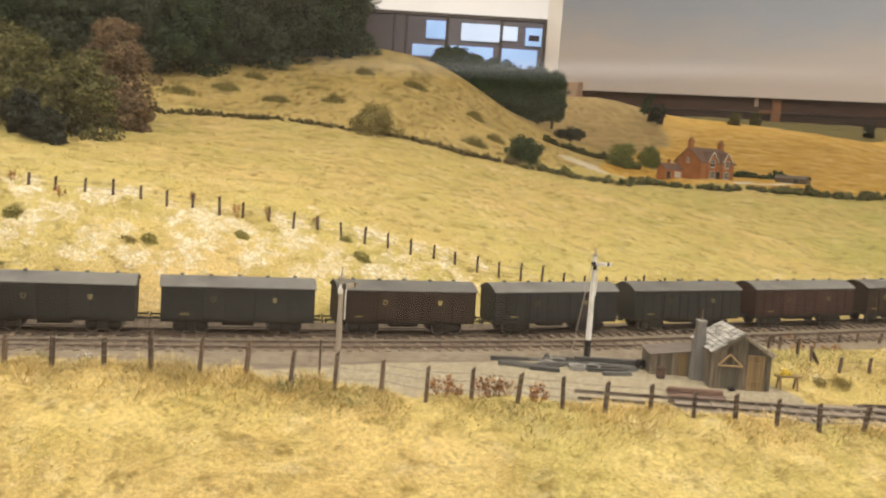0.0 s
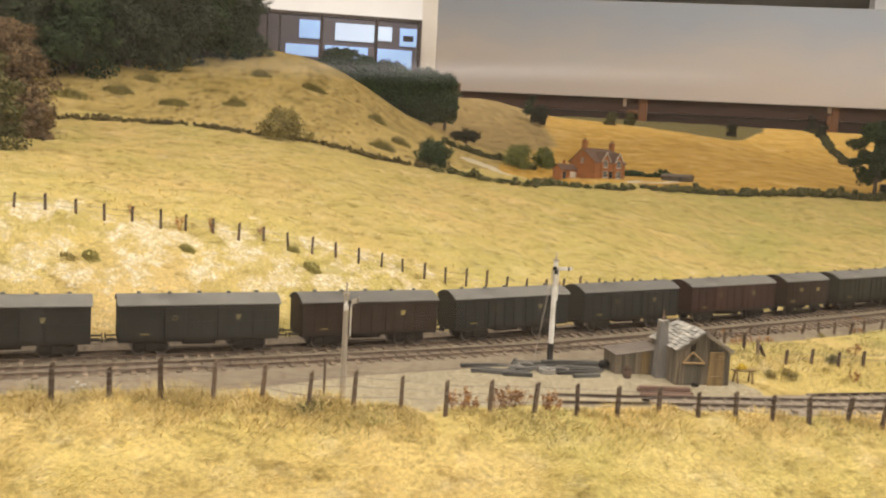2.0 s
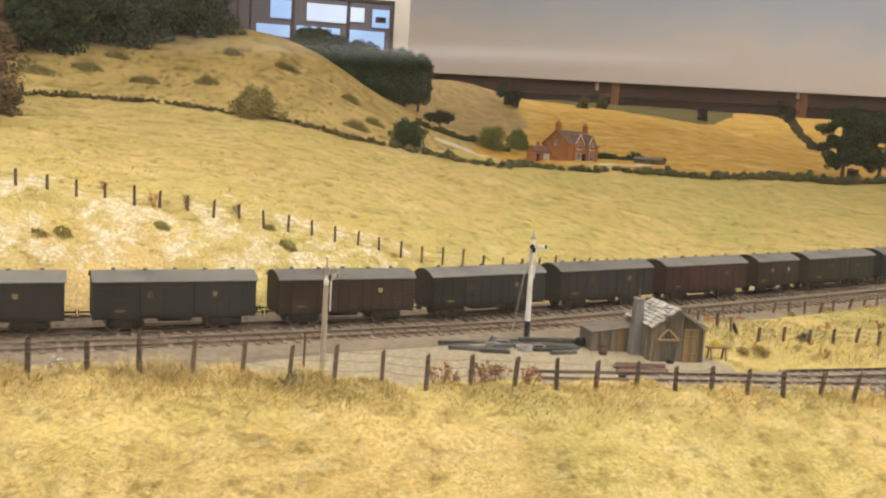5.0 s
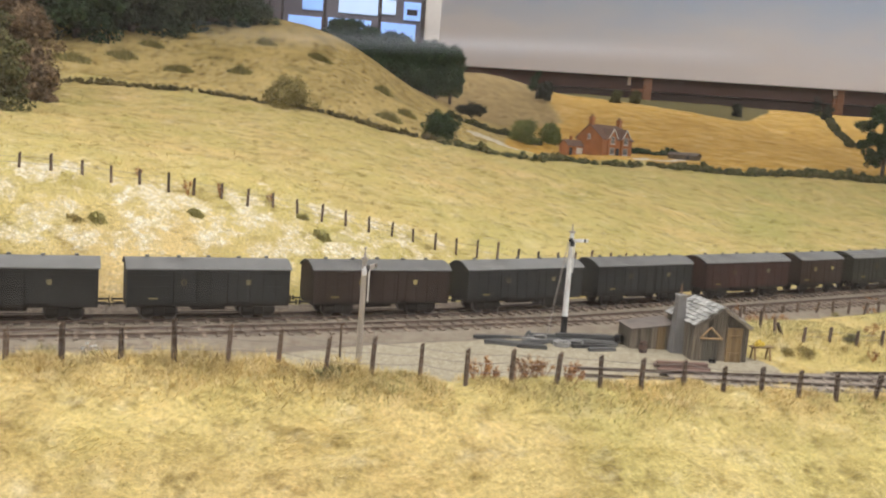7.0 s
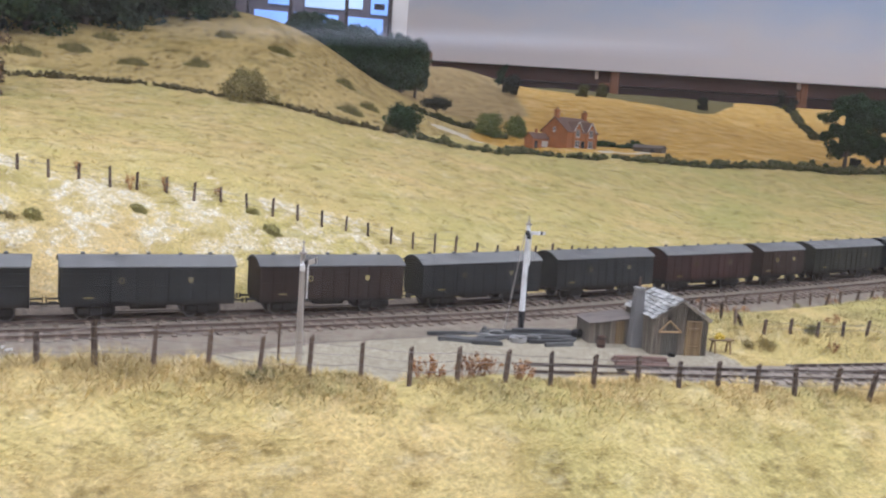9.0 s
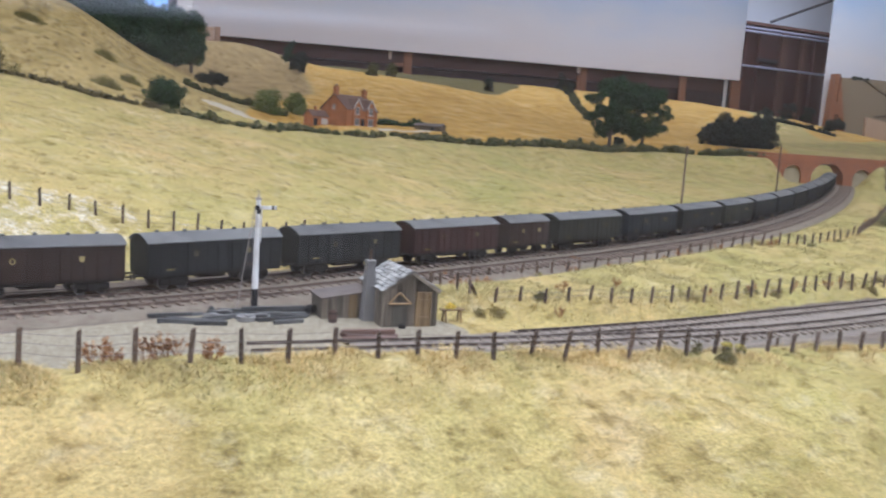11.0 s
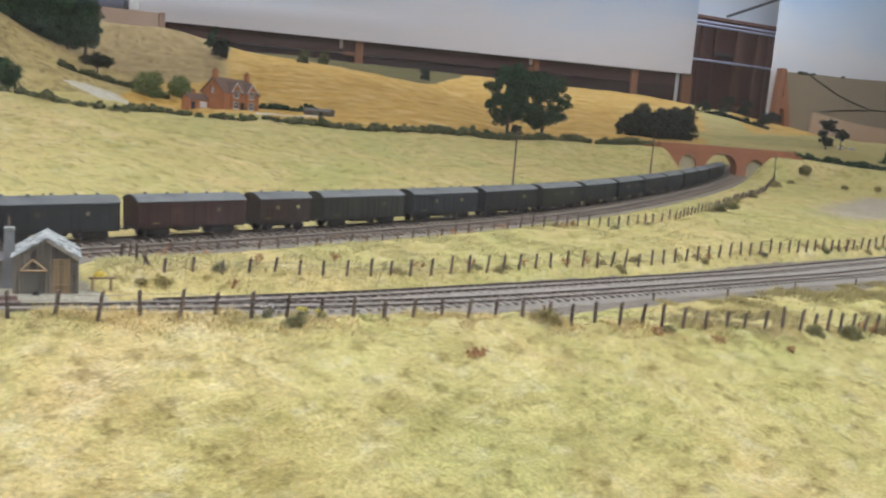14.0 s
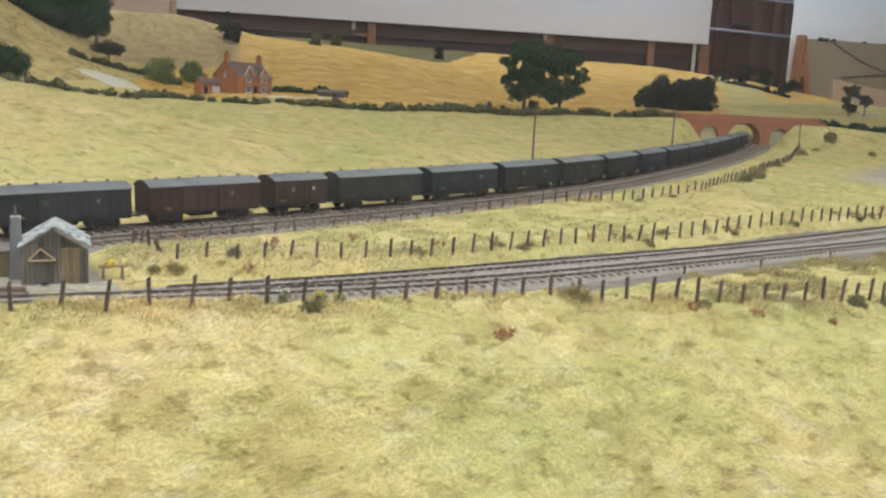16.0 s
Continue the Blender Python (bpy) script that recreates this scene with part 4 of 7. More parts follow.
def van_meshes(length, tone):
    key = (length, tone)
    if key in VAN_MESH:
        return VAN_MESH[key]
    h = length / 2
    out = {}
    bm = bmesh.new()
    arc = [(-HW, SOLE), (HW, SOLE)] + [(HW * u, roof_z(u) - 0.0007) for u in np.linspace(1, -1, 11)]
    prism(bm, [(y, z) for y, z in arc], -h, h, m=Matrix.Rotation(radians(90), 4, "Z"))
    out["body"] = finish(bm, "body", M_VAN[tone])
    bm = bmesh.new()
    us = np.linspace(-1.06, 1.06, 13)
    outline = [(HW * u, roof_z(min(1, abs(u))) + 0.0002 - (0.0006 if abs(u) > 1 else 0)) for u in us] + [(HW * u, roof_z(min(1, abs(u))) - 0.0006 - (0.0006 if abs(u) > 1 else 0)) for u in us[::-1]]
    prism(bm, outline, -h - 0.0012, h + 0.0012, m=Matrix.Rotation(radians(90), 4, "Z"))
    out["roof"] = finish(bm, "roof", M_ROOF)
    n = max(6, int(round(length / 0.0095)))
    bm = bmesh.new()
    for s in (-1, 1):
        for k in range(n + 1):
            x = -h + 0.0006 + (length - 0.0012) * k / n
            box(bm, x - 0.0005, x + 0.0005, s * HW - 0.0002 * (1 - s) - 0.0001, s * HW + 0.0002 * (1 + s) + 0.0001, SOLE + 0.0005, EAVE - 0.0006)
        box(bm, -h, h, s * HW - 0.0005 * (1 - s) / 2, s * HW + 0.0005 * (1 + s) / 2, SOLE + 0.0115, SOLE + 0.0123)
        for k in (0, n // 2):
            box(bm, -h + 0.001 + length * 0.5 * (k > 0) * 0.0, h - 0.001, s * HW - 0.0003 * (1 - s), s * HW + 0.0003 * (1 + s), EAVE - 0.0022 - 0.004 * (k > 0), EAVE - 0.0012 - 0.004 * (k > 0))
    out["framing"] = finish(bm, "framing", M_VAN[tone])
    bm = bmesh.new()
    box(bm, -0.0075, 0.0075, -HW - 0.0008, -HW + 0.0002, SOLE + 0.0008, EAVE - 0.0026, 0.0002)
    box(bm, -0.0003, 0.0003, -HW - 0.0012, -HW, SOLE + 0.0008, EAVE - 0.0026)
    out["door"] = finish(bm, "door", M_VAN[tone])
    bm = bmesh.new()
    for s in (-1, 1):
        box(bm, -h, h, s * 0.0145 - 0.0008, s * 0.0145 + 0.0008, 0.0098, SOLE)
    box(bm, -h, -h + 0.0015, -0.0155, 0.0155, 0.0095, SOLE)
    box(bm, h - 0.0015, h, -0.0155, 0.0155, 0.0095, SOLE)
    box(bm, -0.012, 0.012, -0.006, 0.006, 0.0055, 0.0098, 0.0005)
    for s in (-1, 1):
        box(bm, -h * 0.55, h * 0.55, s * 0.0135 - 0.0003, s * 0.0135 + 0.0003, 0.0052, 0.0058)
        for q in (-1, 1):
            tube(bm, (q * h * 0.55, s * 0.0135, 0.0055), (q * h * 0.66, s * 0.0135, 0.0100), 0.0003, n=4)
    out["underframe"] = finish(bm, "underframe", M_UNDER)
    VAN_MESH[key] = out
    return out


bm = bmesh.new()
tube(bm, (0, -0.0012, 0), (0, 0.0012, 0), 0.0058, 0.0058, 20)
tube(bm, (0, -0.0016, 0), (0, 0.0016, 0), 0.0016, 0.0016, 8)
WHEEL = finish(bm, "wheel", M_UNDER)
bm = bmesh.new()
for k in range(24):
    a = 2 * math.pi * k / 24
    b2 = 2 * math.pi * (k + 1) / 24
    vs = [bm.verts.new((r * math.cos(t), y, r * math.sin(t))) for t, r, y in ((a, 0.0059, -0.0013), (b2, 0.0059, -0.0013), (b2, 0.0059, 0.0013), (a, 0.0059, 0.0013))]
    bm.faces.new(vs)
    vs = [bm.verts.new((r * math.cos(t), -0.0013, r * math.sin(t))) for t, r in ((a, 0.0047), (b2, 0.0047), (b2, 0.0059), (a, 0.0059))]
    bm.faces.new(vs)
TYRE = finish(bm, "tyre", M_TYRE)
bm = bmesh.new()
box(bm, -0.0075, 0.0075, -0.0006, 0.0006, 0.0042, 0.0088, 0.0006)
box(bm, -0.0025, 0.0025, -0.0010, 0.0010, 0.0030, 0.0096, 0.0005)
BOGIE = finish(bm, "bogie_side", M_UNDER)
bm = bmesh.new()
tube(bm, (0, 0, 0), (0.0076, 0, 0), 0.0007, n=8)
tube(bm, (0.0076, 0, 0), (0.0083, 0, 0), 0.0021, n=12)
BUFFER = finish(bm, "buffer", M_UNDER)
bm = bmesh.new()
tube(bm, (-0.0013, 0, 0), (0.0013, 0, 0), 0.0009, 0.0009, 8)
box(bm, -0.0004, 0.0004, -0.0004, 0.0004, -0.0014, 0)
VENT = finish(bm, "roof_vent", M_ROOF)
bm = bmesh.new()
for k in range(14):
    a, b2 = (2 * math.pi * (k + q) / 14 for q in (0, 1))
    tube(bm, (0.00165 * math.cos(a), 0, 0.0019 * math.sin(a)), (0.00165 * math.cos(b2), 0, 0.0019 * math.sin(b2)), 0.00042, n=5)
RING_MARK = finish(bm, "mark", M_YELLOW)
bm = bmesh.new()
prism(bm, [(-0.0021, 0.0019), (-0.0013, -0.0019), (0.0013, -0.0019), (0.0021, 0.0019)], -0.0003, 0.0003)
BLOCK_MARK = finish(bm, "mark", M_YELLOW)
FADED = {}
for me in (RING_MARK, BLOCK_MARK):
    FADED[me] = me.copy()
    FADED[me].materials[0] = M_FADED
bm = bmesh.new()
for k in range(3):
    box(bm, -0.003 + 0.0022 * k, -0.0015 + 0.0022 * k, -0.0003, 0.0002, -0.0005, 0.0005)
NUMBER = finish(bm, "number_bars", M_YELLOW)
bm = bmesh.new()
for k in range(3):
    tube(bm, (-0.0080 + 0.0056 * k, 0, -0.0012 * (k == 1)), (-0.0028 + 0.0056 * k, 0, -0.0012 * (k == 1)), 0.0005, n=5)
COUPLING = finish(bm, "coupling", M_UNDER)


def arc_x(s):
    """The plan x of a place s metres along the main line from x = 0."""
    x, n = 0.0, 400
    for _ in range(n):
        x += s / n / math.hypot(1, line_slope(x))
    return x


def build_van(s0, pitch, tone, seed):
    rnd = random.Random(seed)
    length = pitch - 0.0185
    x0, x1 = arc_x(s0 + 0.009), arc_x(s0 + 0.009 + length)
    ax, ay, _ = main_at(x0, 0.005)
    bx, by, _ = main_at(x1, 0.005)
    z = float(rail_z((ay + by) / 2)) + 0.0021
    slope = math.degrees(math.atan2(float(rail_z(by) - rail_z(ay)), math.hypot(bx - ax, by - ay)))
    kind = "bogie" if length > 0.09 else "four-wheeled"
    t = thing("goods_van", pose((ax + bx) / 2, (ay + by) / 2, z, 0, -slope, math.degrees(math.atan2(by - ay, bx - ax))),
              f"{VAN_TONES[tone][2]} {kind} goods van with a pale curved roof", "railway van", "vans of the goods train")
    g = van_meshes(round(length, 3), tone)
    h = length / 2
    body = part("body", g["body"], None, t)
    part("framing", g["framing"], None, body)
    for x in (-h * 0.33, h * 0.33):
        part("door", g["door"], None, body, m=pose(x, 0, 0))
    roof = part("roof", g["roof"], None, t, "pale grey curved roof")
    n = 5 if length > 0.09 else 3
    for k in range(n):
        part("roof_vent", VENT, None, roof, m=pose(((k + 0.5) / n - 0.5) * length * 0.94, 0.0012 * (-1) ** k, roof_z(0.1) + 0.0011))
    part("underframe", g["underframe"], None, t)
    for q in (-1, 1):
        offs = (-0.0075, 0.0075) if length > 0.09 else (0.0,)
        cx = q * h * 0.62
        for o in offs:
            for s in (-1, 1):
                wh = part("wheel", WHEEL, None, t, m=pose(cx + o, s * GAUGE / 2, 0.0058))
                part("tyre", TYRE, None, wh)
        for s in (-1, 1):
            part("bogie_side", BOGIE, None, t, m=pose(cx, s * 0.0130, 0) @ Matrix.Diagonal((1.6 if length > 0.09 else 0.8, 1, 1, 1)))
            part("buffer", BUFFER, None, t, m=pose(q * h, s * 0.0088, 0.0112, 0, 0, 0 if q > 0 else 180))
    part("coupling", COUPLING, None, t, m=pose(h + 0.0085, 0, 0.0105))
    lift = SOLE + 0.0175
    worn = tone != "umber" and rnd.random() < 0.6
    for x, me in ((-h * 0.34, RING_MARK), (h * 0.46, BLOCK_MARK)):
        part("mark", FADED[me] if worn else me, None, body, "small worn yellow mark" if worn else "small yellow mark", m=pose(x, -HW - 0.0010, lift - 0.002))
    part("number_bars", NUMBER, None, body, m=pose(-h * 0.7, -HW - 0.0004, SOLE + 0.004))
    return t


TRAIN = [(0.132, "soot"), (0.132, "umber"), (0.131, "slate"), (0.132, "umber"), (0.130, "soot"), (0.132, "slate"), (0.133, "umber"),
         (0.134, "slate"), (0.131, "slate"), (0.136, "red"), (0.086, "umber"), (0.146, "olive"), (0.146, "blue"), (0.15, "soot"),
         (0.145, "olive"), (0.147, "slate"), (0.147, "blue"), (0.147, "soot"), (0.15, "blue"), (0.147, "soot"), (0.147, "blue"), (0.147, "soot"), (0.147, "blue")]
s = 0.045 - sum(p for p, _ in TRAIN[:7])
for k, (pitch, tone) in enumerate(TRAIN):
    build_van(s, pitch, tone, 40 + k)
    s += pitch

# ---------------------------------------------------------------- lineside hut
M_PLANK = plain("grey_plank", (0.036, 0.030, 0.023), (0.30, 0.255, 0.19), 420, 0.9, stretch=(1, 1, 0.10), vary=0.42, bumps=0.6)
M_DOORW = plain("tan_door_plank", (0.19, 0.13, 0.062), (0.38, 0.27, 0.135), 300, 0.85, stretch=(1, 1, 0.15), vary=0.25)
M_TRIM = plain("tan_trim", (0.36, 0.24, 0.11), (0.50, 0.35, 0.18), 300, 0.8)
M_SLATE = plain("pale_roof_board", (0.24, 0.235, 0.21), (0.60, 0.59, 0.55), 420, 0.85, stain=(0.15, 0.143, 0.12), vary=0.35, bumps=0.5)
M_TARRED = plain("tarred_felt", (0.13, 0.11, 0.095), (0.24, 0.205, 0.175), 240, 0.9, stain=(0.09, 0.075, 0.065))
M_STACK = plain("grey_stone_stack", (0.15, 0.143, 0.14), (0.26, 0.25, 0.24), 330, 0.9, bumps=0.6)
M_DARK = plain("dark_inside", (0.01, 0.009, 0.008), (0.02, 0.018, 0.016), 100, 0.9)


def plank(parent, x0, x1, y, z0, za, zb, material, turn=None, proud=0.0):
    """One upright board, its head cut to a slope from za to zb, in the plane y (or turned)."""
    bm = bmesh.new()
    g = 0.00019
    prism(bm, [(x0 + g, z0), (x1 - g, z0), (x1 - g, zb), (x0 + g, za)], -0.0007 - proud, 0.0)
    part("plank", bm, material, parent, m=(turn if turn is not None else Matrix.Identity(4)) @ pose(0, y, 0))


def build_hut():
    hut = thing("lineside_hut", pose(0.2268, 0.631, 0.0788, 0, 0, 1.5), "weathered grey plank hut with a pale roof and tan door", "hut")
    w, d, e, r = 0.0212, 0.050, 0.0266, 0.0400
    rnd = random.Random(5)
    bm = bmesh.new()
    prism(bm, [(-w + 0.0008, 0), (w - 0.0008, 0), (w - 0.0008, e), (0, r - 0.001), (-w + 0.0008, e)], 0.0004, d)
    part("inner_wall", bm, M_DARK, hut)
    top = lambda x: e + (r - e) * (1 - abs(x) / w)  # noqa: E731
    front = part("front_wall", bmesh.new(), M_DARK, hut)
    n = 15
    for k in range(n):
        a, b = -w + 2 * w * k / n, -w + 2 * w * (k + 1) / n
        plank(front, a, b, 0.0004 + rnd.uniform(-0.0002, 0.0002), 0, top(a), top(b), M_PLANK)
    side = part("side_wall", bmesh.new(), M_DARK, hut)
    for k in range(16):
        a, b = d * k / 16, d * (k + 1) / 16
        plank(side, a, b, -w + 0.0004 + rnd.uniform(-0.0002, 0.0002), 0, e, e, M_PLANK, Matrix.Rotation(radians(90), 4, "Z") @ Matrix.Diagonal((1, -1, 1, 1)) @ pose(0, -2 * w + 0.0008 + w - 0.0004 + w - 0.0004, 0))
    side2 = part("side_wall", bmesh.new(), M_DARK, hut)
    for k in range(16):
        a, b = d * k / 16, d * (k + 1) / 16
        plank(side2, a, b, 0, 0, e, e, M_PLANK, pose(w - 0.0008, 0, 0, 0, 0, 90))
    # roof: lapped courses on both slopes
    ang = math.atan2(r - e, w)
    run = math.hypot(r - e, w) + 0.0014
    for s in (-1, 1):
        slope = part("roof_slope", bmesh.new(), M_SLATE, hut, "pale weathered roof slates")
        for k in range(7):
            for c in range(9):
                bm = bmesh.new()
                u0, u1 = run * k / 7 - 0.0008, run * (k + 1) / 7 + rnd.uniform(-0.0005, 0.0004)
                a0 = -0.003 + (d + 0.005) * (c + 0.5 * (k % 2) - 0.25) / 9
                a1 = min(a0 + (d + 0.005) / 9 - rnd.uniform(0.0001, 0.0004), d + 0.002)
                a0 = max(a0, -0.003)
                box(bm, u0, u1, a0, a1, 0.0, 0.0007)
                lift = rnd.uniform(0.0004, 0.0011)
                for v in bm.verts:
                    v.co.z += lift * (v.co.x - u0) / (u1 - u0)
                m = Matrix.Translation((0, 0, r)) @ Matrix.Diagonal((s, 1, 1, 1)) @ Matrix.Rotation(ang, 4, "Y")
                part("slate", bm, M_SLATE, slope, m=m)
    for s in (-1, 1):
        bm = bmesh.new()
        box(bm, 0, run - 0.0006, -0.0036, -0.0028, -0.0019, 0.0003)
        part("bargeboard", bm, M_PLANK, hut, m=Matrix.Translation((0, 0, r)) @ Matrix.Diagonal((s, 1, 1, 1)) @ Matrix.Rotation(ang, 4, "Y"))
    # door, shutter, pediment
    door = part("door", bmesh.new(), M_DOORW, hut, "tan ledged plank door")
    for k in range(6):
        a = 0.0047 + 0.0102 * k / 6
        plank(door, a, a + 0.0102 / 6, -0.0006, 0.0004, 0.0248, 0.0248, M_DOORW)
    bm = bmesh.new()
    for a, b, z0, z1 in ((0.0041, 0.0047, 0, 0.0255), (0.0149, 0.0155, 0, 0.0255), (0.0041, 0.0155, 0.0248, 0.0255)):
        box(bm, a, b, -0.0021, -0.0003, z0, z1)
    part("door_frame", bm, M_DOORW, hut)
    bm = bmesh.new()
    for z in (0.006, 0.019):
        box(bm, 0.0050, 0.0146, -0.0020, -0.0013, z, z + 0.0014)
    part("ledge", bm, M_DOORW, door)
    shutter = part("shutter", bmesh.new(), M_DARK, hut, "dark weathered double shutter under the hood")
    m_shutter = plain("grey_shutter", (0.085, 0.078, 0.062), (0.18, 0.165, 0.130), 300, 0.85, stretch=(1, 1, 0.15), vary=0.2)
    for k in range(6):
        a = -0.0142 + 0.0118 * k / 6
        plank(shutter, a, a + 0.0118 / 6, -0.0004, 0.0006, 0.0160, 0.0160, m_shutter)
    bm = bmesh.new()
    for a, b in (((-0.0168, 0.0172), (0.0002, 0.0172)), ((-0.0168, 0.0172), (-0.0090, 0.0253)), ((0.0002, 0.0172), (-0.0090, 0.0253))):
        tube(bm, (a[0], -0.0018, a[1]), (b[0], -0.0018, b[1]), 0.0007, n=6)
    part("pediment", bm, M_TRIM, hut, "tan triangular hood over the shutter")
    bm = bmesh.new()
    prism(bm, [(-0.0090, 0), (-0.0040, 0.0), (-0.0050, 0.0022), (-0.0080, 0.0028)], -0.0050, -0.0020)
    part("step", bm, M_DARK, hut, "dark scraper by the wall")
    # chimney stack against the side wall
    st = bmesh.new()
    vs = box(st, -0.0052, 0.0052, -0.0045, 0.0045, 0, 0.0450, 0.0004)
    for v in st.verts:
        k = min(1, v.co.z / 0.018)
        v.co.x *= 1 - 0.45 * k
        v.co.y *= 1 - 0.25 * k
    stack = part("chimney", st, M_STACK, hut, "tapered grey chimney stack", m=pose(-w - 0.0036, 0.0200, 0))
    bm = bmesh.new()
    box(bm, -0.0034, 0.0034, -0.0040, 0.0040, 0.0436, 0.0453, 0.0003)
    part("cap", bm, M_SLATE, stack)
    bm = bmesh.new()
    tube(bm, (0, 0, 0.0450), (0, 0, 0.0530), 0.0010, 0.0008, 10)
    part("flue_pipe", bm, M_POST, stack)
    # lean-to shed
    x0, x1, y0, y1 = -w - 0.0355, -w - 0.0003, 0.028, 0.057
    hl, hr = 0.0150, 0.0200
    bm = bmesh.new()
    prism(bm, [(x0 + 0.0008, 0), (x1, 0), (x1, hr), (x0 + 0.0008, hl)], y0 + 0.0004, y1)
    lean = part("lean_to", bm, M_DARK, hut, "low plank lean-to with a brown door")
    for k in range(16):
        a, b = x0 + (x1 - x0) * k / 16, x0 + (x1 - x0) * (k + 1) / 16
        f = lambda x: hl + (hr - hl) * (x - x0) / (x1 - x0)  # noqa: E731
        plank(lean, a, b, y0 + 0.0004, 0, f(a), f(b), M_DOORW if 9 <= k <= 11 else M_PLANK, proud=0.0003 if 9 <= k <= 11 else 0.0)
    for k in range(9):
        a, b = (y1 - y0) * k / 9, (y1 - y0) * (k + 1) / 9
        plank(lean, a, b, 0, 0, hl, hl, M_PLANK, pose(x0 + 0.0004, y0, 0) @ Matrix.Rotation(radians(90), 4, "Z") @ Matrix.Diagonal((1, -1, 1, 1)))
    bm = bmesh.new()
    box(bm, -0.0195, 0.0180, -0.0165, 0.0160, -0.0004, 0.0006, 0.0002)
    part("lean_to_roof", bm, M_TARRED, hut, "dark felted lean-to roof", m=pose((x0 + x1) / 2, (y0 + y1) / 2, (hl + hr) / 2 + 0.0009, 0, -math.degrees(math.atan2(hr - hl, x1 - x0)), 0))
    return hut


build_hut()

# ---------------------------------------------------------------- yard clutter
M_OLDRAIL = plain("old_grey_timber", (0.026, 0.026, 0.025), (0.15, 0.148, 0.14), 260, 0.85, stretch=(0.3, 1, 1), vary=0.45)
M_COIL = plain("pale_hose", (0.27, 0.26, 0.245), (0.42, 0.41, 0.385), 240, 0.7)
M_BARREL = plain("brown_barrel", (0.10, 0.06, 0.045), (0.2, 0.13, 0.10), 300, 0.8)
M_BAULK = plain("red_brown_baulk", (0.13, 0.075, 0.055), (0.27, 0.175, 0.135), 260, 0.85, stretch=(0.2, 1, 1))


def baulk(x, y, length, turn, material, label, w=0.0035, h=0.003, lift=0.0, group="stacked timbers"):
    bm = bmesh.new()
    box(bm, -length / 2, length / 2, -w / 2, w / 2, 0, h, 0.0004)
    ob = part("timber_baulk", bm, material, m=pose(x, y, ground(x, y) + lift - 0.0002, 0, 0, turn))
    return tagged(ob, label, "timber", group)


GREY = "old grey timber lying on the cinder yard"
for x, y, l, a, z in ((0.066, 0.672, 0.030, 8, 0), (0.078, 0.652, 0.034, -22, 0), (0.070, 0.650, 0.028, -16, 0), (0.090, 0.643, 0.022, -6, 0), (0.124, 0.682, 0.050, -4, 0),
                      (0.144, 0.682, 0.044, -6, 0), (0.126, 0.673, 0.034, 9, 0.0), (0.143, 0.669, 0.034, -5, 0), (0.133, 0.661, 0.032, 7, 0.0), (0.137, 0.653, 0.030, 8, 0), (0.143, 0.645, 0.022, 12, 0), (0.138, 0.675, 0.046, 2, 0.0031), (0.100, 0.662, 0.03, 20, 0)):
    baulk(x, y, l, a, M_OLDRAIL, GREY, lift=z)
for x, y, a, z in ((0.190, 0.606, -2, 0), (0.193, 0.611, -3, 0), (0.191, 0.616, -1, 0), (0.191, 0.6115, -2, 0.0032)):
    baulk(x, y, 0.037, a, M_BAULK, "red-brown timber baulk stacked beside the branch track", 0.0038, 0.003, z)


def ring(bm, r, t, z, n=22, m=8):
    rows = []
    for i in range(n):
        a = 2 * math.pi * i / n
        rows.append([bm.verts.new(((r + t * math.cos(2 * math.pi * j / m)) * math.cos(a), (r + t * math.cos(2 * math.pi * j / m)) * math.sin(a), z + t * math.sin(2 * math.pi * j / m))) for j in range(m)])
    for i in range(n):
        for j in range(m):
            bm.faces.new((rows[i][j], rows[(i + 1) % n][j], rows[(i + 1) % n][(j + 1) % m], rows[i][(j + 1) % m]))


bm = bmesh.new()
ring(bm, 0.0080, 0.0009, 0.001)
ring(bm, 0.0076, 0.0009, 0.0027)
ring(bm, 0.0083, 0.0008, 0.0042)
ob = part("hose_coil", bm, M_COIL, smooth=True, m=pose(0.115, 0.655, ground(0.115, 0.655), 0, 0, 0) @ Matrix.Scale(0.72, 4))
tagged(ob, "pale coiled hose lying among the grey timbers", "hose")
scrap = random.Random(31)
for _ in range(13):
    u = scrap.random()
    baulk(0.062 + 0.098 * u, 0.648 + 0.034 * scrap.random(), scrap.uniform(0.008, 0.024), scrap.uniform(-35, 35), M_OLDRAIL, "short grey timber offcut lying on the cinder yard", scrap.uniform(0.0016, 0.0032), scrap.uniform(0.0012, 0.0026), 0.0, "timber offcuts")
for x, y, a in ((0.098, 0.668, 20), (0.122, 0.660, -35)):
    bm = bmesh.new()
    pts = [Vector((0.012 * math.cos(q) * (1 + 0.2 * math.sin(3 * q)), 0.007 * math.sin(q), 0.0032 + 0.0012 * math.sin(2 * q))) for q in np.linspace(0, 5.2, 22)]
    for p, q in zip(pts, pts[1:]):
        tube(bm, p, q, 0.0007, n=6)
    tagged(part("hose_length", bm, M_COIL, m=pose(x, y, ground(x, y), 0, 0, a) @ Matrix.Scale(0.8, 4)), "pale looped hose dropped on the timbers", "hose", "loose hoses")
bm = bmesh.new()
bmesh.ops.create_cone(bm, cap_ends=True, segments=10, radius1=0.0055, radius2=0.0007, depth=0.007, matrix=Matrix.Translation((0, 0, 0.0034)))
for v in bm.verts:
    v.co += Vector((random.uniform(-1, 1), random.uniform(-1, 1), 0)) * 0.0007
tagged(part("rubble_heap", bm, M_OLDRAIL, m=pose(0.094, 0.673, ground(0.094, 0.673))), "small heap of grey scrap on the yard", "heap")


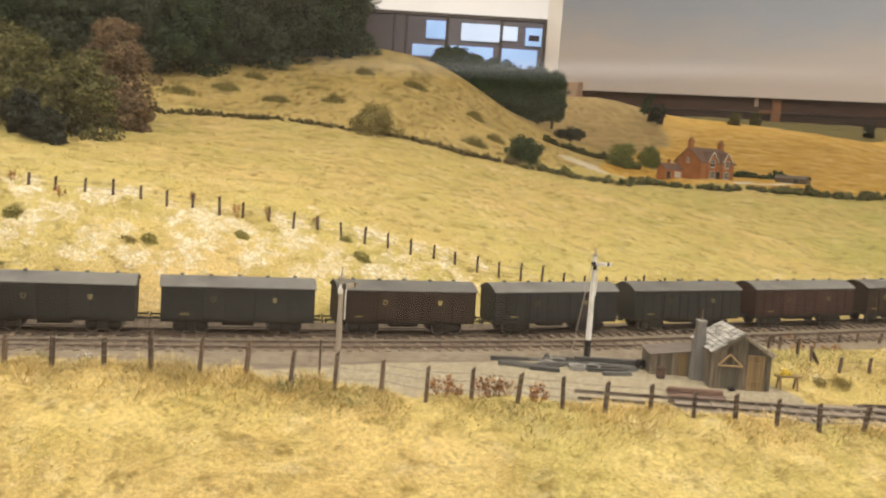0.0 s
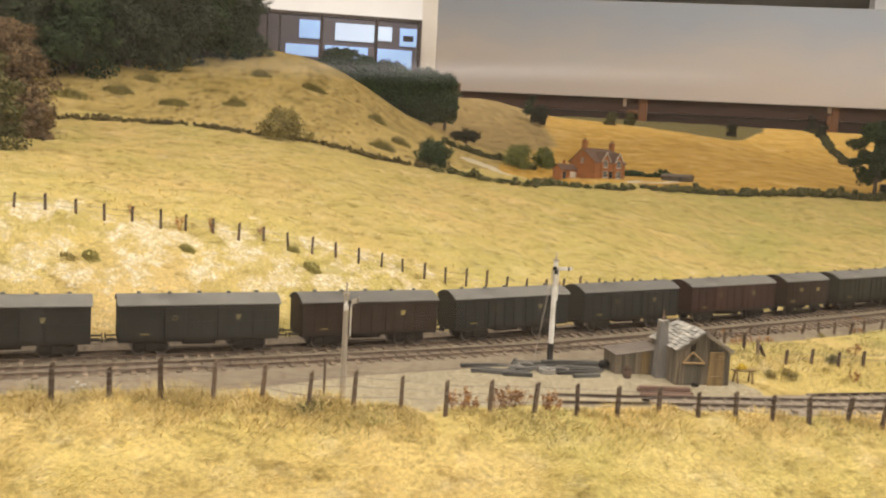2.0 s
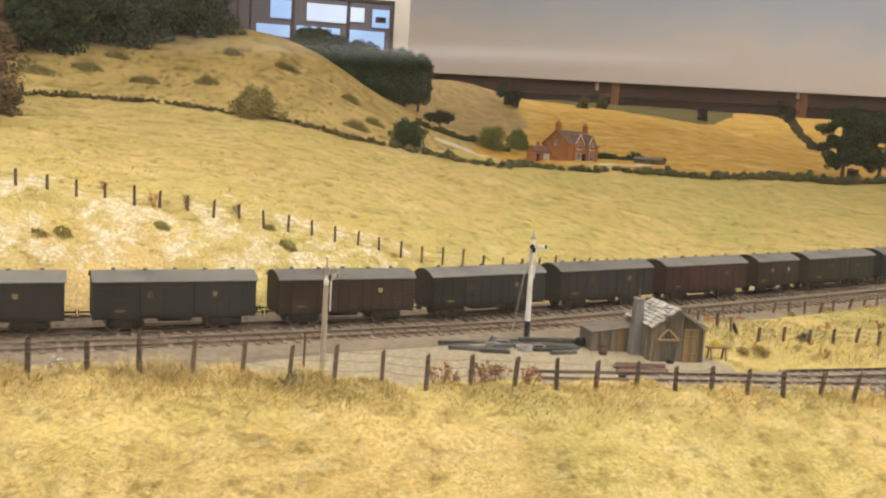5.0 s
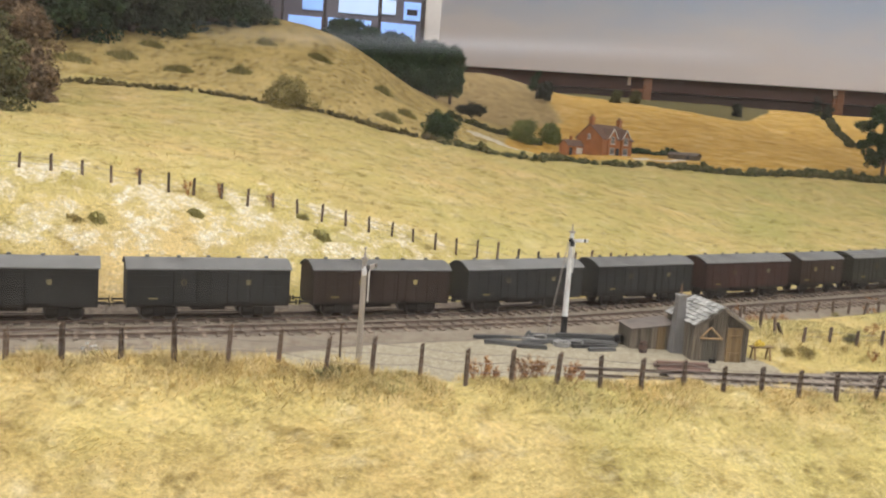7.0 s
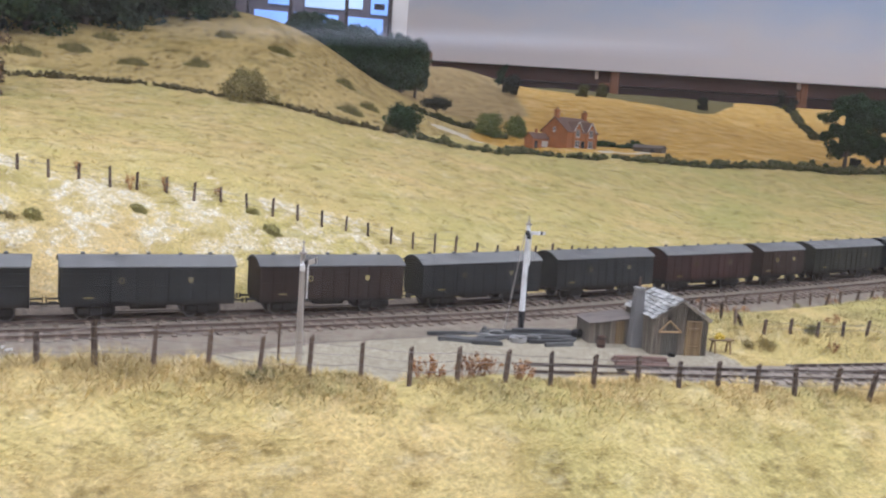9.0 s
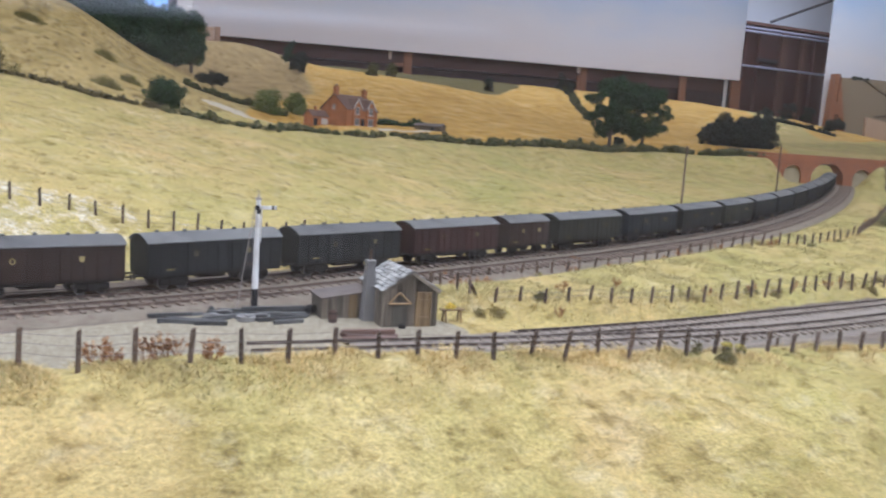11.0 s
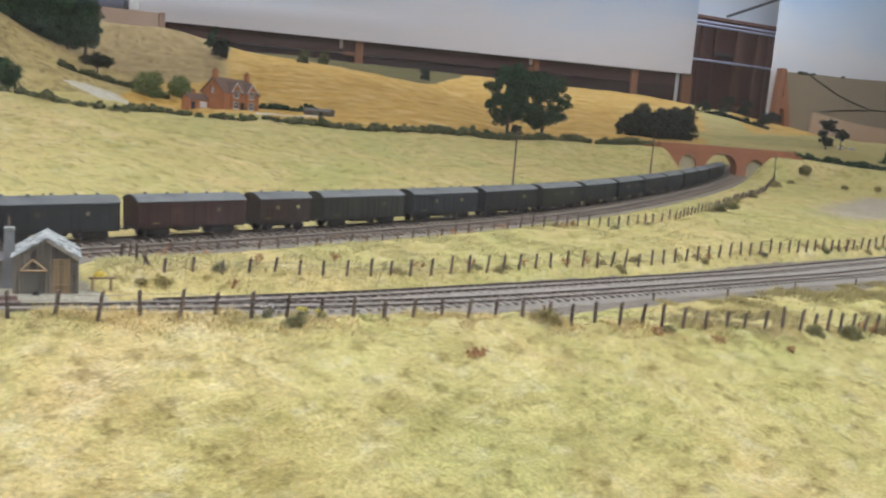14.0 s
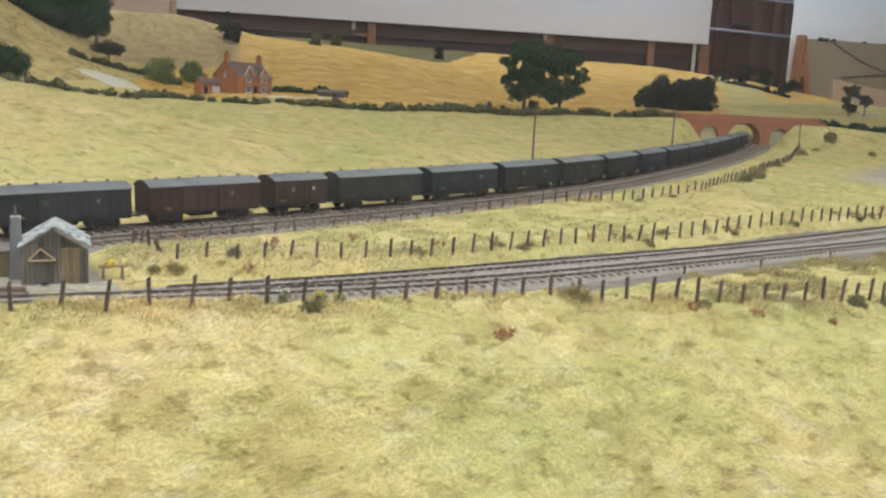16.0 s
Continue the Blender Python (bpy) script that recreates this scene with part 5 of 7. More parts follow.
def build_barrel(x, y, r, h, tilt, material, label, name="barrel"):
    t = thing(name, pose(x, y, ground(x, y) + (r if tilt else 0), tilt, 0, 30), label, name)
    bm = bmesh.new()
    rings = [(0, 0.86), (0.25, 0.97), (0.5, 1.0), (0.75, 0.97), (1, 0.86)]
    n = 14
    rows = [[bm.verts.new((r * k * math.cos(2 * math.pi * i / n), r * k * math.sin(2 * math.pi * i / n), h * z)) for i in range(n)] for z, k in rings]
    for a, b in zip(rows, rows[1:]):
        for i in range(n):
            bm.faces.new((a[i], a[(i + 1) % n], b[(i + 1) % n], b[i]))
    bm.faces.new(rows[0][::-1])
    inner = [bm.verts.new((v.co.x * 0.85, v.co.y * 0.85, h)) for v in rows[-1]]
    low = [bm.verts.new((v.co.x * 0.85, v.co.y * 0.85, h * 0.8)) for v in rows[-1]]
    for i in range(n):
        j = (i + 1) % n
        bm.faces.new((rows[-1][i], rows[-1][j], inner[j], inner[i]))
        bm.faces.new((inner[i], inner[j], low[j], low[i]))
    bm.faces.new(low)
    part("staves", bm, material, t)
    for z in (0.2, 0.8):
        bm = bmesh.new()
        tube(bm, (0, 0, h * z - 0.0004), (0, 0, h * z + 0.0004), r * 0.99, r * 0.99, 14, caps=False)
        part("hoop", bm, M_UNDER, t)
    return t


build_barrel(0.1745, 0.646, 0.0032, 0.0085, 0, M_BARREL, "small brown barrel with a pale rim by the lean-to")
build_barrel(0.1630, 0.676, 0.0034, 0.007, 80, M_BLACK, "black drum lying on its side by the lean-to", "drum")


def build_trestle():
    t = thing("trestle_table", pose(0.2640, 0.641, ground(0.2640, 0.641) - 0.0004, 0, 0, 8), "rough wooden trestle with a yellow bundle of flowers", "table")
    bm = bmesh.new()
    box(bm, -0.0095, 0.0095, -0.0028, 0.0028, 0.0095, 0.0107, 0.0003)
    part("top", bm, M_DOORW, t)
    for x in (-0.0065, 0.0065):
        for s in (-1, 1):
            bm = bmesh.new()
            tube(bm, (x, s * 0.0032, 0), (x, s * 0.0012, 0.0097), 0.0008, n=6)
            part("leg", bm, M_DOORW, t)
    return t


build_trestle()


# ---------------------------------------------------------------- leaves, grass and trees


def leaf_cloud(rng, blobs, count, size, flat=1.0, inner=0.72):
    """Small triangles scattered over and just inside lumpy blobs (x, y, z, r, squash)."""
    blobs = np.array(blobs, float)
    wgt = blobs[:, 3] ** 2
    pick = rng.choice(len(blobs), count, p=wgt / wgt.sum())
    d = rng.normal(size=(count, 3))
    d /= np.linalg.norm(d, axis=1)[:, None]
    b = blobs[pick]
    lump = (1 + 0.30 * np.maximum(rng.normal(0, 0.5, count), -0.4) * (rng.random(count) < 0.5)) * (1 + 0.10 * np.sin(d[:, 0] * 23 + 3 * pick) * np.sin(d[:, 2] * 19 + d[:, 1] * 17)) + 0.16 * np.sin(d[:, 0] * 7 + pick) * np.sin(d[:, 1] * 6 + 2 * pick) + 0.10 * np.sin(d[:, 2] * 13 + d[:, 0] * 11)
    rad = b[:, 3] * lump * (inner + (1.04 - inner) * rng.random(count) ** 0.5)
    c = b[:, :3] + d * rad[:, None] * np.stack([np.ones(count), np.ones(count), b[:, 4]], -1)
    face = d + rng.normal(0, 0.45, (count, 3)) + np.array([0, 0, 0.15])
    u = np.cross(face, rng.normal(size=(count, 3)))
    u /= np.linalg.norm(u, axis=1)[:, None]
    v = np.cross(face, u)
    v /= np.linalg.norm(v, axis=1)[:, None]
    s = (size * rng.uniform(0.6, 1.4, count))[:, None]
    verts = np.stack([c + u * s, c - 0.5 * u * s + 0.8 * v * s, c - 0.5 * u * s - 0.8 * v * s], 1).reshape(-1, 3)
    return verts, np.arange(3 * count).reshape(-1, 3)


def clumped(rng, blobs, n, size=0.36):
    """Breaks each lobe of a crown into smaller rounded clumps over its surface, with a thinner heart left inside."""
    out = []
    for x, y, z, r, q in blobs:
        d = rng.normal(size=(n, 3))
        d /= np.linalg.norm(d, axis=1)[:, None]
        for v in d:
            k = rng.uniform(0.62, 0.86)
            out.append((x + v[0] * r * k, y + v[1] * r * k, z + v[2] * r * k * q, r * size * rng.uniform(0.7, 1.25), 0.85))
        out.append((x, y, z, r * 0.70, q))
    return out


M_BARK = plain("tree_bark", (0.07, 0.055, 0.042), (0.16, 0.13, 0.10), 160, 0.9, stretch=(1, 1, 0.3))
GREENS = {
    "dark": [(0.0, (0.018, 0.034, 0.018)), (0.5, (0.037, 0.071, 0.031)), (1.0, (0.076, 0.128, 0.051))],
    "oak": [(0.0, (0.010, 0.027, 0.010)), (0.5, (0.027, 0.062, 0.021)), (1.0, (0.056, 0.112, 0.037))],
    # wood: lifted and greyed, the pane's veil put into the leaf colour
    "wood": [(0.0, (0.030, 0.044, 0.030)), (0.5, (0.062, 0.088, 0.056)), (1.0, (0.115, 0.150, 0.092))],
    "rust": [(0.0, (0.105, 0.076, 0.048)), (0.5, (0.215, 0.148, 0.085)), (1.0, (0.350, 0.245, 0.140))],
    "copse": [(0.0, (0.022, 0.046, 0.026)), (0.5, (0.048, 0.090, 0.046)), (1.0, (0.095, 0.155, 0.075))],
    "mixed": [(0.0, (0.034, 0.048, 0.020)), (0.45, (0.098, 0.118, 0.048)), (0.8, (0.22, 0.21, 0.09)), (1.0, (0.42, 0.34, 0.16))],
    "black": [(0.0, (0.014, 0.018, 0.014)), (0.5, (0.030, 0.036, 0.025)), (1.0, (0.054, 0.061, 0.038))],
    "light": [(0.0, (0.085, 0.125, 0.034)), (0.5, (0.190, 0.235, 0.068)), (1.0, (0.360, 0.385, 0.125))],
    "brown": [(0.0, (0.128, 0.081, 0.037)), (0.5, (0.255, 0.161, 0.076)), (1.0, (0.391, 0.273, 0.136))],
    "olive": [(0.0, (0.060, 0.065, 0.024)), (0.5, (0.128, 0.128, 0.048)), (1.0, (0.221, 0.204, 0.076))],
    "thin": [(0.0, (0.080, 0.070, 0.030)), (0.5, (0.160, 0.135, 0.058)), (1.0, (0.300, 0.245, 0.110))],
    "grey": [(0.0, (0.152, 0.145, 0.076)), (0.5, (0.273, 0.255, 0.136)), (1.0, (0.425, 0.391, 0.204))],
    "scrub": [(0.0, (0.200, 0.175, 0.062)), (0.5, (0.325, 0.275, 0.106)), (1.0, (0.450, 0.375, 0.150))],
    "hedge": [(0.0, (0.034, 0.045, 0.018)), (0.5, (0.094, 0.105, 0.040)), (1.0, (0.204, 0.188, 0.085))],
}
M_LEAF = {k: leafy("foliage_" + k, v) for k, v in GREENS.items()}


def build_tree(x, y, h, spread, tone, label, seed, trunk=0.25, lobes=9, leaf=0.0042, count=2600, name="tree", low=0.0, group="trees", dome=False, core=True):
    rnd, rng = random.Random(seed), np.random.default_rng(seed)
    t = thing(name, pose(x, y, ground(x, y) - 0.001), label, "tree" if name == "tree" else name, group)
    blobs = []
    hb = h * trunk
    if dome:
        for k in range(lobes):
            a = 2 * math.pi * k / lobes
            blobs.append((spread * 0.55 * math.cos(a), spread * 0.55 * math.sin(a), h * 0.68, spread * 0.52, 0.62))
        blobs.append((0, 0, h * 0.76, spread * 0.66, 0.62))
    else:
        for k in range(lobes):
            a = 2.4 * k + rnd.uniform(-0.4, 0.4)
            u = (k + 0.5) / lobes
            z = hb + (h - hb) * (0.12 + 0.72 * u)
            bulge = math.sin(math.pi * ((0.18 if trunk > 0.07 else 0.36) + (0.74 if trunk > 0.07 else 0.56) * u)) ** 0.8
            if trunk <= 0.07:
                z = h * (0.04 + 0.80 * u)
            r = spread * 0.52 * bulge * rnd.uniform(0.35, 1.0)
            blobs.append((r * math.cos(a), r * math.sin(a), z, spread * rnd.uniform(0.34, 0.52) * (0.65 + 0.35 * bulge), rnd.uniform(0.75, 0.95)))
        if core:
            blobs.append((0, 0, hb + (h - hb) * 0.5, spread * 0.5, (h - hb) / spread * 0.7))
        else:
            blobs = []
            for k in range(2 * lobes):
                a, q, w = rnd.uniform(0, 6.283), rnd.random() ** 0.45, rnd.uniform(-1, 1)
                q *= math.sqrt(1 - 0.75 * w * w)
                blobs.append((spread * 0.78 * q * math.cos(a), spread * 0.78 * q * math.sin(a), h * (0.57 + 0.34 * w), spread * rnd.uniform(0.20, 0.36), 0.8))
    bm = bmesh.new()
    tube(bm, (0, 0, -0.004), (0.002, 0, hb + (h - hb) * 0.25), max(0.0022, h * 0.028), max(0.0015, h * 0.016), 9)
    part("trunk", bm, M_BARK, t)
    for k in range(5):
        b = blobs[k % len(blobs)]
        bm = bmesh.new()
        tube(bm, (0, 0, hb * 0.9), (b[0] * 0.8, b[1] * 0.8, b[2]), max(0.0012, h * 0.012), 0.0005, 6)
        part("limb", bm, M_BARK, t)
    v, f = leaf_cloud(rng, clumped(rng, blobs, 8 if core else 6), int(count * 3.0), leaf * 0.58)
    part("crown", raw_mesh("crown", v, f, M_LEAF[tone]), None, t)
    return t


# wood on the crest of the hill
WOOD_A = [(-1.00, 1.92, 0.30), (-0.86, 1.86, 0.28), (-0.72, 1.86, 0.30), (-0.62, 1.92, 0.28), (-0.54, 2.04, 0.27), (-0.47, 2.16, 0.27), (-0.41, 2.27, 0.26), (-0.355, 2.36, 0.25),
          (-0.95, 2.15, 0.34), (-0.80, 2.10, 0.33), (-0.66, 2.15, 0.32), (-0.55, 2.28, 0.30), (-0.47, 2.42, 0.28), (-0.40, 2.52, 0.26)]
for k, (x, y, h) in enumerate(WOOD_A):
    build_tree(x, y, h, 0.125, "wood" if k % 3 else "dark", "tall dark green tree of the wood on the hill", 100 + k, 0.04, 14, 0.0080, 5200, group="hilltop wood")
# brown and olive trees at the foot of the wood
build_tree(-0.515, 1.30, 0.175, 0.085, "rust", "rusty brown autumn tree below the dark wood", 130, 0.05, 18, 0.0042, 7200)
build_tree(-0.462, 1.245, 0.060, 0.038, "rust", "small rusty brown bushy tree at the field edge", 131, 0.04, 8, 0.0042, 1600)
build_tree(-0.470, 1.085, 0.112, 0.066, "olive", "olive-green bushy tree at the field edge", 132, 0.03, 12, 0.0042, 4200)
build_tree(-0.545, 1.10, 0.120, 0.075, "olive", "olive-green bushy tree at the field edge", 133, 0.03, 12, 0.0044, 3800)
build_tree(-0.66, 1.22, 0.15, 0.10, "olive", "olive-green bushy tree at the field edge", 135, 0.03, 10, 0.005, 3000)
# near-black foliage put where shade lies under the trees
build_tree(-0.455, 0.985, 0.038, 0.030, "black", "low black foliage standing in for shade at the field edge", 134, 0.03, 7, 0.0040, 1400, "bush", group="bushes")
build_tree(-0.495, 1.00, 0.050, 0.040, "black", "low black foliage standing in for shade at the field edge", 136, 0.03, 7, 0.0040, 1400, "bush", group="bushes")
# wood on the far flank
WOOD_B = [(-0.06, 2.92, 0.10), (0.0, 2.86, 0.11), (0.06, 2.84, 0.13), (0.115, 2.80, 0.15), (0.165, 2.78, 0.165), (0.215, 2.77, 0.19), (0.262, 2.78, 0.20), (0.04, 3.05, 0.13), (0.12, 3.0, 0.17), (0.2, 2.98, 0.20), (-0.10, 3.05, 0.10)]
for k, (x, y, h) in enumerate(WOOD_B):
    build_tree(x, y, h, (0.080, 0.072, 0.088)[k % 3] if k != 6 else 0.072, "copse", "dense dark green tree of the wood behind the hill", 150 + k, 0.04 if k not in (5, 6) else 0.10, 12, 0.0060, 3400, group="wood behind the hill")
# hedgerow and field trees
build_tree(-0.159, 1.578, 0.050, 0.062, "scrub", "round olive-brown bush in the hedge", 170, 0.05, 14, 0.0032, 3400, "bush", group="bushes")
build_tree(0.119, 1.652, 0.054, 0.049, "oak", "rounded dark green hedgerow tree", 171, 0.10, 10, 0.0036, 2200)
build_tree(0.290, 2.46, 0.060, 0.045, "black", "flat-topped dark thorn tree by the lane", 172, 0.4, 7, 0.0036, 1500, dome=True)
build_tree(0.413, 2.29, 0.058, 0.056, "light", "round light green tree beside the cottage", 173, 0.03, 14, 0.0036, 2200)
build_tree(0.492, 2.33, 0.051, 0.050, "light", "round light green tree beside the cottage", 174, 0.03, 14, 0.0036, 2200)
build_tree(0.815, 3.86, 0.105, 0.060, "black", "dark hedgerow tree at the edge of the crop", 175, 0.08, 9, 0.006, 1600)
build_tree(0.800, 3.98, 0.120, 0.055, "dark", "ragged dark green hedgerow tree at the edge of the crop", 176, 0.08, 9, 0.006, 1100, core=False)
build_tree(1.440, 2.300, 0.230, 0.082, "oak", "broad dark green oak with gaps in its crown", 177, 0.20, 25, 0.0058, 7000, core=False)
build_tree(1.580, 2.335, 0.214, 0.090, "oak", "narrow dark green oak with gaps in its crown", 178, 0.22, 25, 0.0058, 7000, core=False)
build_tree(1.47, 2.30, 0.045, 0.026, "black", "dark bush under the oaks", 179, 0.03, 7, 0.0042, 900, "bush", group="bushes")
for k, (x, y, h, s) in enumerate(((2.315, 2.94, 0.095, 0.05), (2.405, 2.96, 0.145, 0.085), (2.49, 2.96, 0.135, 0.085), (2.58, 2.98, 0.145, 0.09), (2.645, 2.98, 0.155, 0.085))):
    build_tree(x, y, h, s, "black", "dense almost black clump behind the brick bridge", 190 + k, 0.03, 12, 0.0060, 3400, group="clump behind the bridge")
for k, (x, y, h) in enumerate(((3.93, 4.45, 0.075), (4.12, 4.44, 0.12), (4.25, 4.40, 0.11), (4.07, 4.02, 0.085), (4.35, 4.25, 0.05))):
    build_tree(x, y, h, 0.07, "black", "small dark tree along the far field edge", 200 + k, 0.1, 9, 0.0060, 900, group="far field trees", core=False)
build_tree(3.71, 3.21, 0.155, 0.070, "black", "ragged dark tree on the far slope", 210, 0.25, 10, 0.0060, 1500, core=False)
build_tree(3.80, 3.20, 0.105, 0.040, "black", "ragged dark tree on the far slope", 214, 0.45, 6, 0.0060, 900)
build_tree(3.50, 2.62, 0.085, 0.08, "dark", "dark green bush beside the far road", 211, 0.03, 9, 0.006, 1800, "bush", group="bushes")
build_tree(3.66, 2.68, 0.08, 0.08, "dark", "dark green bush beside the far road", 212, 0.03, 9, 0.006, 1800, "bush", group="bushes")
build_tree(2.20, 1.860, 0.030, 0.026, "scrub", "olive bush on the bank by the bridge", 213, 0.03, 7, 0.0045, 900, "bush", group="bushes")
for k, (x, y, h) in enumerate(((1.30, 4.36, 0.075), (1.42, 4.42, 0.075), (2.08, 4.62, 0.085), (2.95, 5.35, 0.14), (2.76, 4.88, 0.10))):
    build_tree(x, y, h, 0.05, "black" if k > 1 else "olive", "small round bush on the far field edge", 220 + k, 0.04, 7, 0.006, 900, "bush", group="far bushes")
# hedges


def build_hedge(points, height, width, tone, label, seed, gap=0.0, leaf=0.0036, per=26000):
    rng = np.random.default_rng(seed)
    p = np.array(points, float)
    seg = np.hypot(*np.diff(p, axis=0).T)
    total = seg.sum()
    s = np.linspace(0, total, max(4, int(total / (width * 0.45))))
    cum = np.r_[0, np.cumsum(seg)]
    xs, ys = np.interp(s, cum, p[:, 0]), np.interp(s, cum, p[:, 1])
    xs, ys = xs + rng.normal(0, width * 0.12, len(xs)), ys + rng.normal(0, width * 0.12, len(ys))
    zs = land(xs, ys)
    blobs = []
    for x, y, z in zip(xs, ys, zs):
        if rng.random() < gap:
            continue
        k = rng.uniform(0.40, 1.0) + 0.35 * math.sin(61 * x + 40 * y) ** 3
        k = max(k, 0.3)
        blobs.append((x - xs[0], y - ys[0], z - zs[0] + height * 0.40 * k, width * 0.50 * k, height / width * 0.85))
        for _ in range(2):
            blobs.append((x - xs[0] + rng.normal(0, width * 0.3), y - ys[0] + rng.normal(0, width * 0.3), z - zs[0] + height * rng.uniform(0.2, 0.95) * k, width * 0.26, 1.0))
    t = thing("hedge", pose(xs[0], ys[0], zs[0]), label, "hedge", "field hedges")
    v, f = leaf_cloud(rng, blobs, int(2.0 * per * total * (width / 0.03) ** 0.5), leaf * 0.68, inner=0.45)
    part("foliage", raw_mesh("foliage", v, f, M_LEAF[tone]), None, t)
    return t


build_hedge([(-0.80, 1.47), (-0.471, 1.525), (-0.308, 1.55), (-0.17, 1.575), (-0.07, 1.612), (0.04, 1.60), (0.12, 1.64)], 0.010, 0.013, "thin", "thin brown-green field hedge below the dry hill", 401, 0.16, 0.0028, 15000)
build_hedge([(0.12, 1.625), (0.2, 1.632), (0.26, 1.645), (0.31, 1.685), (0.345, 1.725)], 0.012, 0.020, "mixed", "ragged dark hedge along the lane", 402, 0.2)
build_hedge([(0.34, 1.735), (0.40, 1.79), (0.482, 1.86), (0.62, 1.945)], 0.011, 0.022, "mixed", "low patchy hedge in front of the cottage", 412, 0.3)
build_hedge([(0.64, 1.955), (0.70, 1.945), (0.88, 2.02), (1.09, 2.115)], 0.015, 0.026, "mixed", "dense dark green hedge in front of the cottage garden", 403, 0.04)
build_hedge([(1.09, 2.115), (1.3, 2.2), (1.45, 2.255), (1.58, 2.265), (1.72, 2.20), (1.855, 2.14)], 0.022, 0.030, "mixed", "ragged dark hedge along the crop field", 404, 0.05)
build_hedge([(0.68, 2.34), (0.76, 2.36), (0.86, 2.37)], 0.018, 0.020, "dark", "clipped garden hedge beside the cottage path", 405)
build_hedge([(0.205, 2.25), (0.26, 2.27), (0.33, 2.40), (0.385, 2.44), (0.412, 2.35), (0.45, 2.28)], 0.015, 0.018, "hedge", "dark hedge bank beside the lane", 407)
build_hedge([(2.25, 1.96), (2.5, 1.905), (2.67, 1.87), (2.9, 1.85), (3.25, 1.86)], 0.022, 0.026, "dark", "dark hedge along the road by the bridge", 408, 0.05, 0.005, 12000)
build_hedge([(3.96, 4.44), (4.02, 4.2), (3.98, 3.92)], 0.03, 0.03, "black", "dark hedge down the far crop field", 409, 0.1, 0.006, 6000)
build_hedge([(3.0, 5.4), (2.73, 4.80), (2.50, 4.37), (2.19, 3.67)], 0.022, 0.03, "hedge", "dark hedge down the far crop field", 410, 0.05, 0.006, 6000)

# ---------------------------------------------------------------- cottage
M_BRICK = brick_mat("orange_brick", (0.38, 0.150, 0.055), (0.50, 0.215, 0.085), (0.44, 0.25, 0.13), 160)
M_TILE = plain("brown_roof_tile", (0.13, 0.075, 0.055), (0.23, 0.145, 0.11), 260, 0.9, stain=(0.16, 0.12, 0.09), bumps=0.5)
M_PALE = plain("cream_paintwork", (0.62, 0.58, 0.50), (0.76, 0.73, 0.66), 200, 0.7)
M_GLASS = plain("dark_cottage_glass", (0.03, 0.035, 0.04), (0.06, 0.065, 0.07), 100, 0.15, spec=0.6)


def window_unit(parent, x, z, w, h, m, name="window"):
    """A framed casement, its outer face at y = 0 of the pose m."""
    bm = bmesh.new()
    f = 0.0010
    for a, b, c, d in ((x - w / 2, x - w / 2 + f, z, z + h), (x + w / 2 - f, x + w / 2, z, z + h), (x - w / 2, x + w / 2, z, z + f), (x - w / 2, x + w / 2, z + h - f, z + h), (x - f / 2, x + f / 2, z, z + h), (x - w / 2, x + w / 2, z + h * 0.55, z + h * 0.55 + f * 0.7)):
        box(bm, a, b, -0.0009, 0.0004, c, d)
    ob = part(name, bm, M_PALE, parent, "cream casement window", m=m)
    bm = bmesh.new()
    box(bm, x - w / 2, x + w / 2, -0.0004, 0.0002, z, z + h)
    part("pane", bm, M_GLASS, ob)
    bm = bmesh.new()
    box(bm, x - w / 2 - 0.001, x + w / 2 + 0.001, -0.0016, 0.0002, z - 0.0012, z)
    part("sill", bm, M_PALE, ob)
    return ob


def gable_roof(parent, half, z_eave, z_ridge, y0, y1, over, m, name="roof"):
    bm = bmesh.new()
    k = (z_ridge - z_eave) / half
    e = half + over
    t = 0.0016
    prism(bm, [(-e, z_eave - over * k), (0, z_ridge), (e, z_eave - over * k), (e, z_eave - over * k + t), (0, z_ridge + t * 1.2), (-e, z_eave - over * k + t)], y0, y1, m=m)
    return part(name, bm, M_TILE, parent, "brown tiled roof")


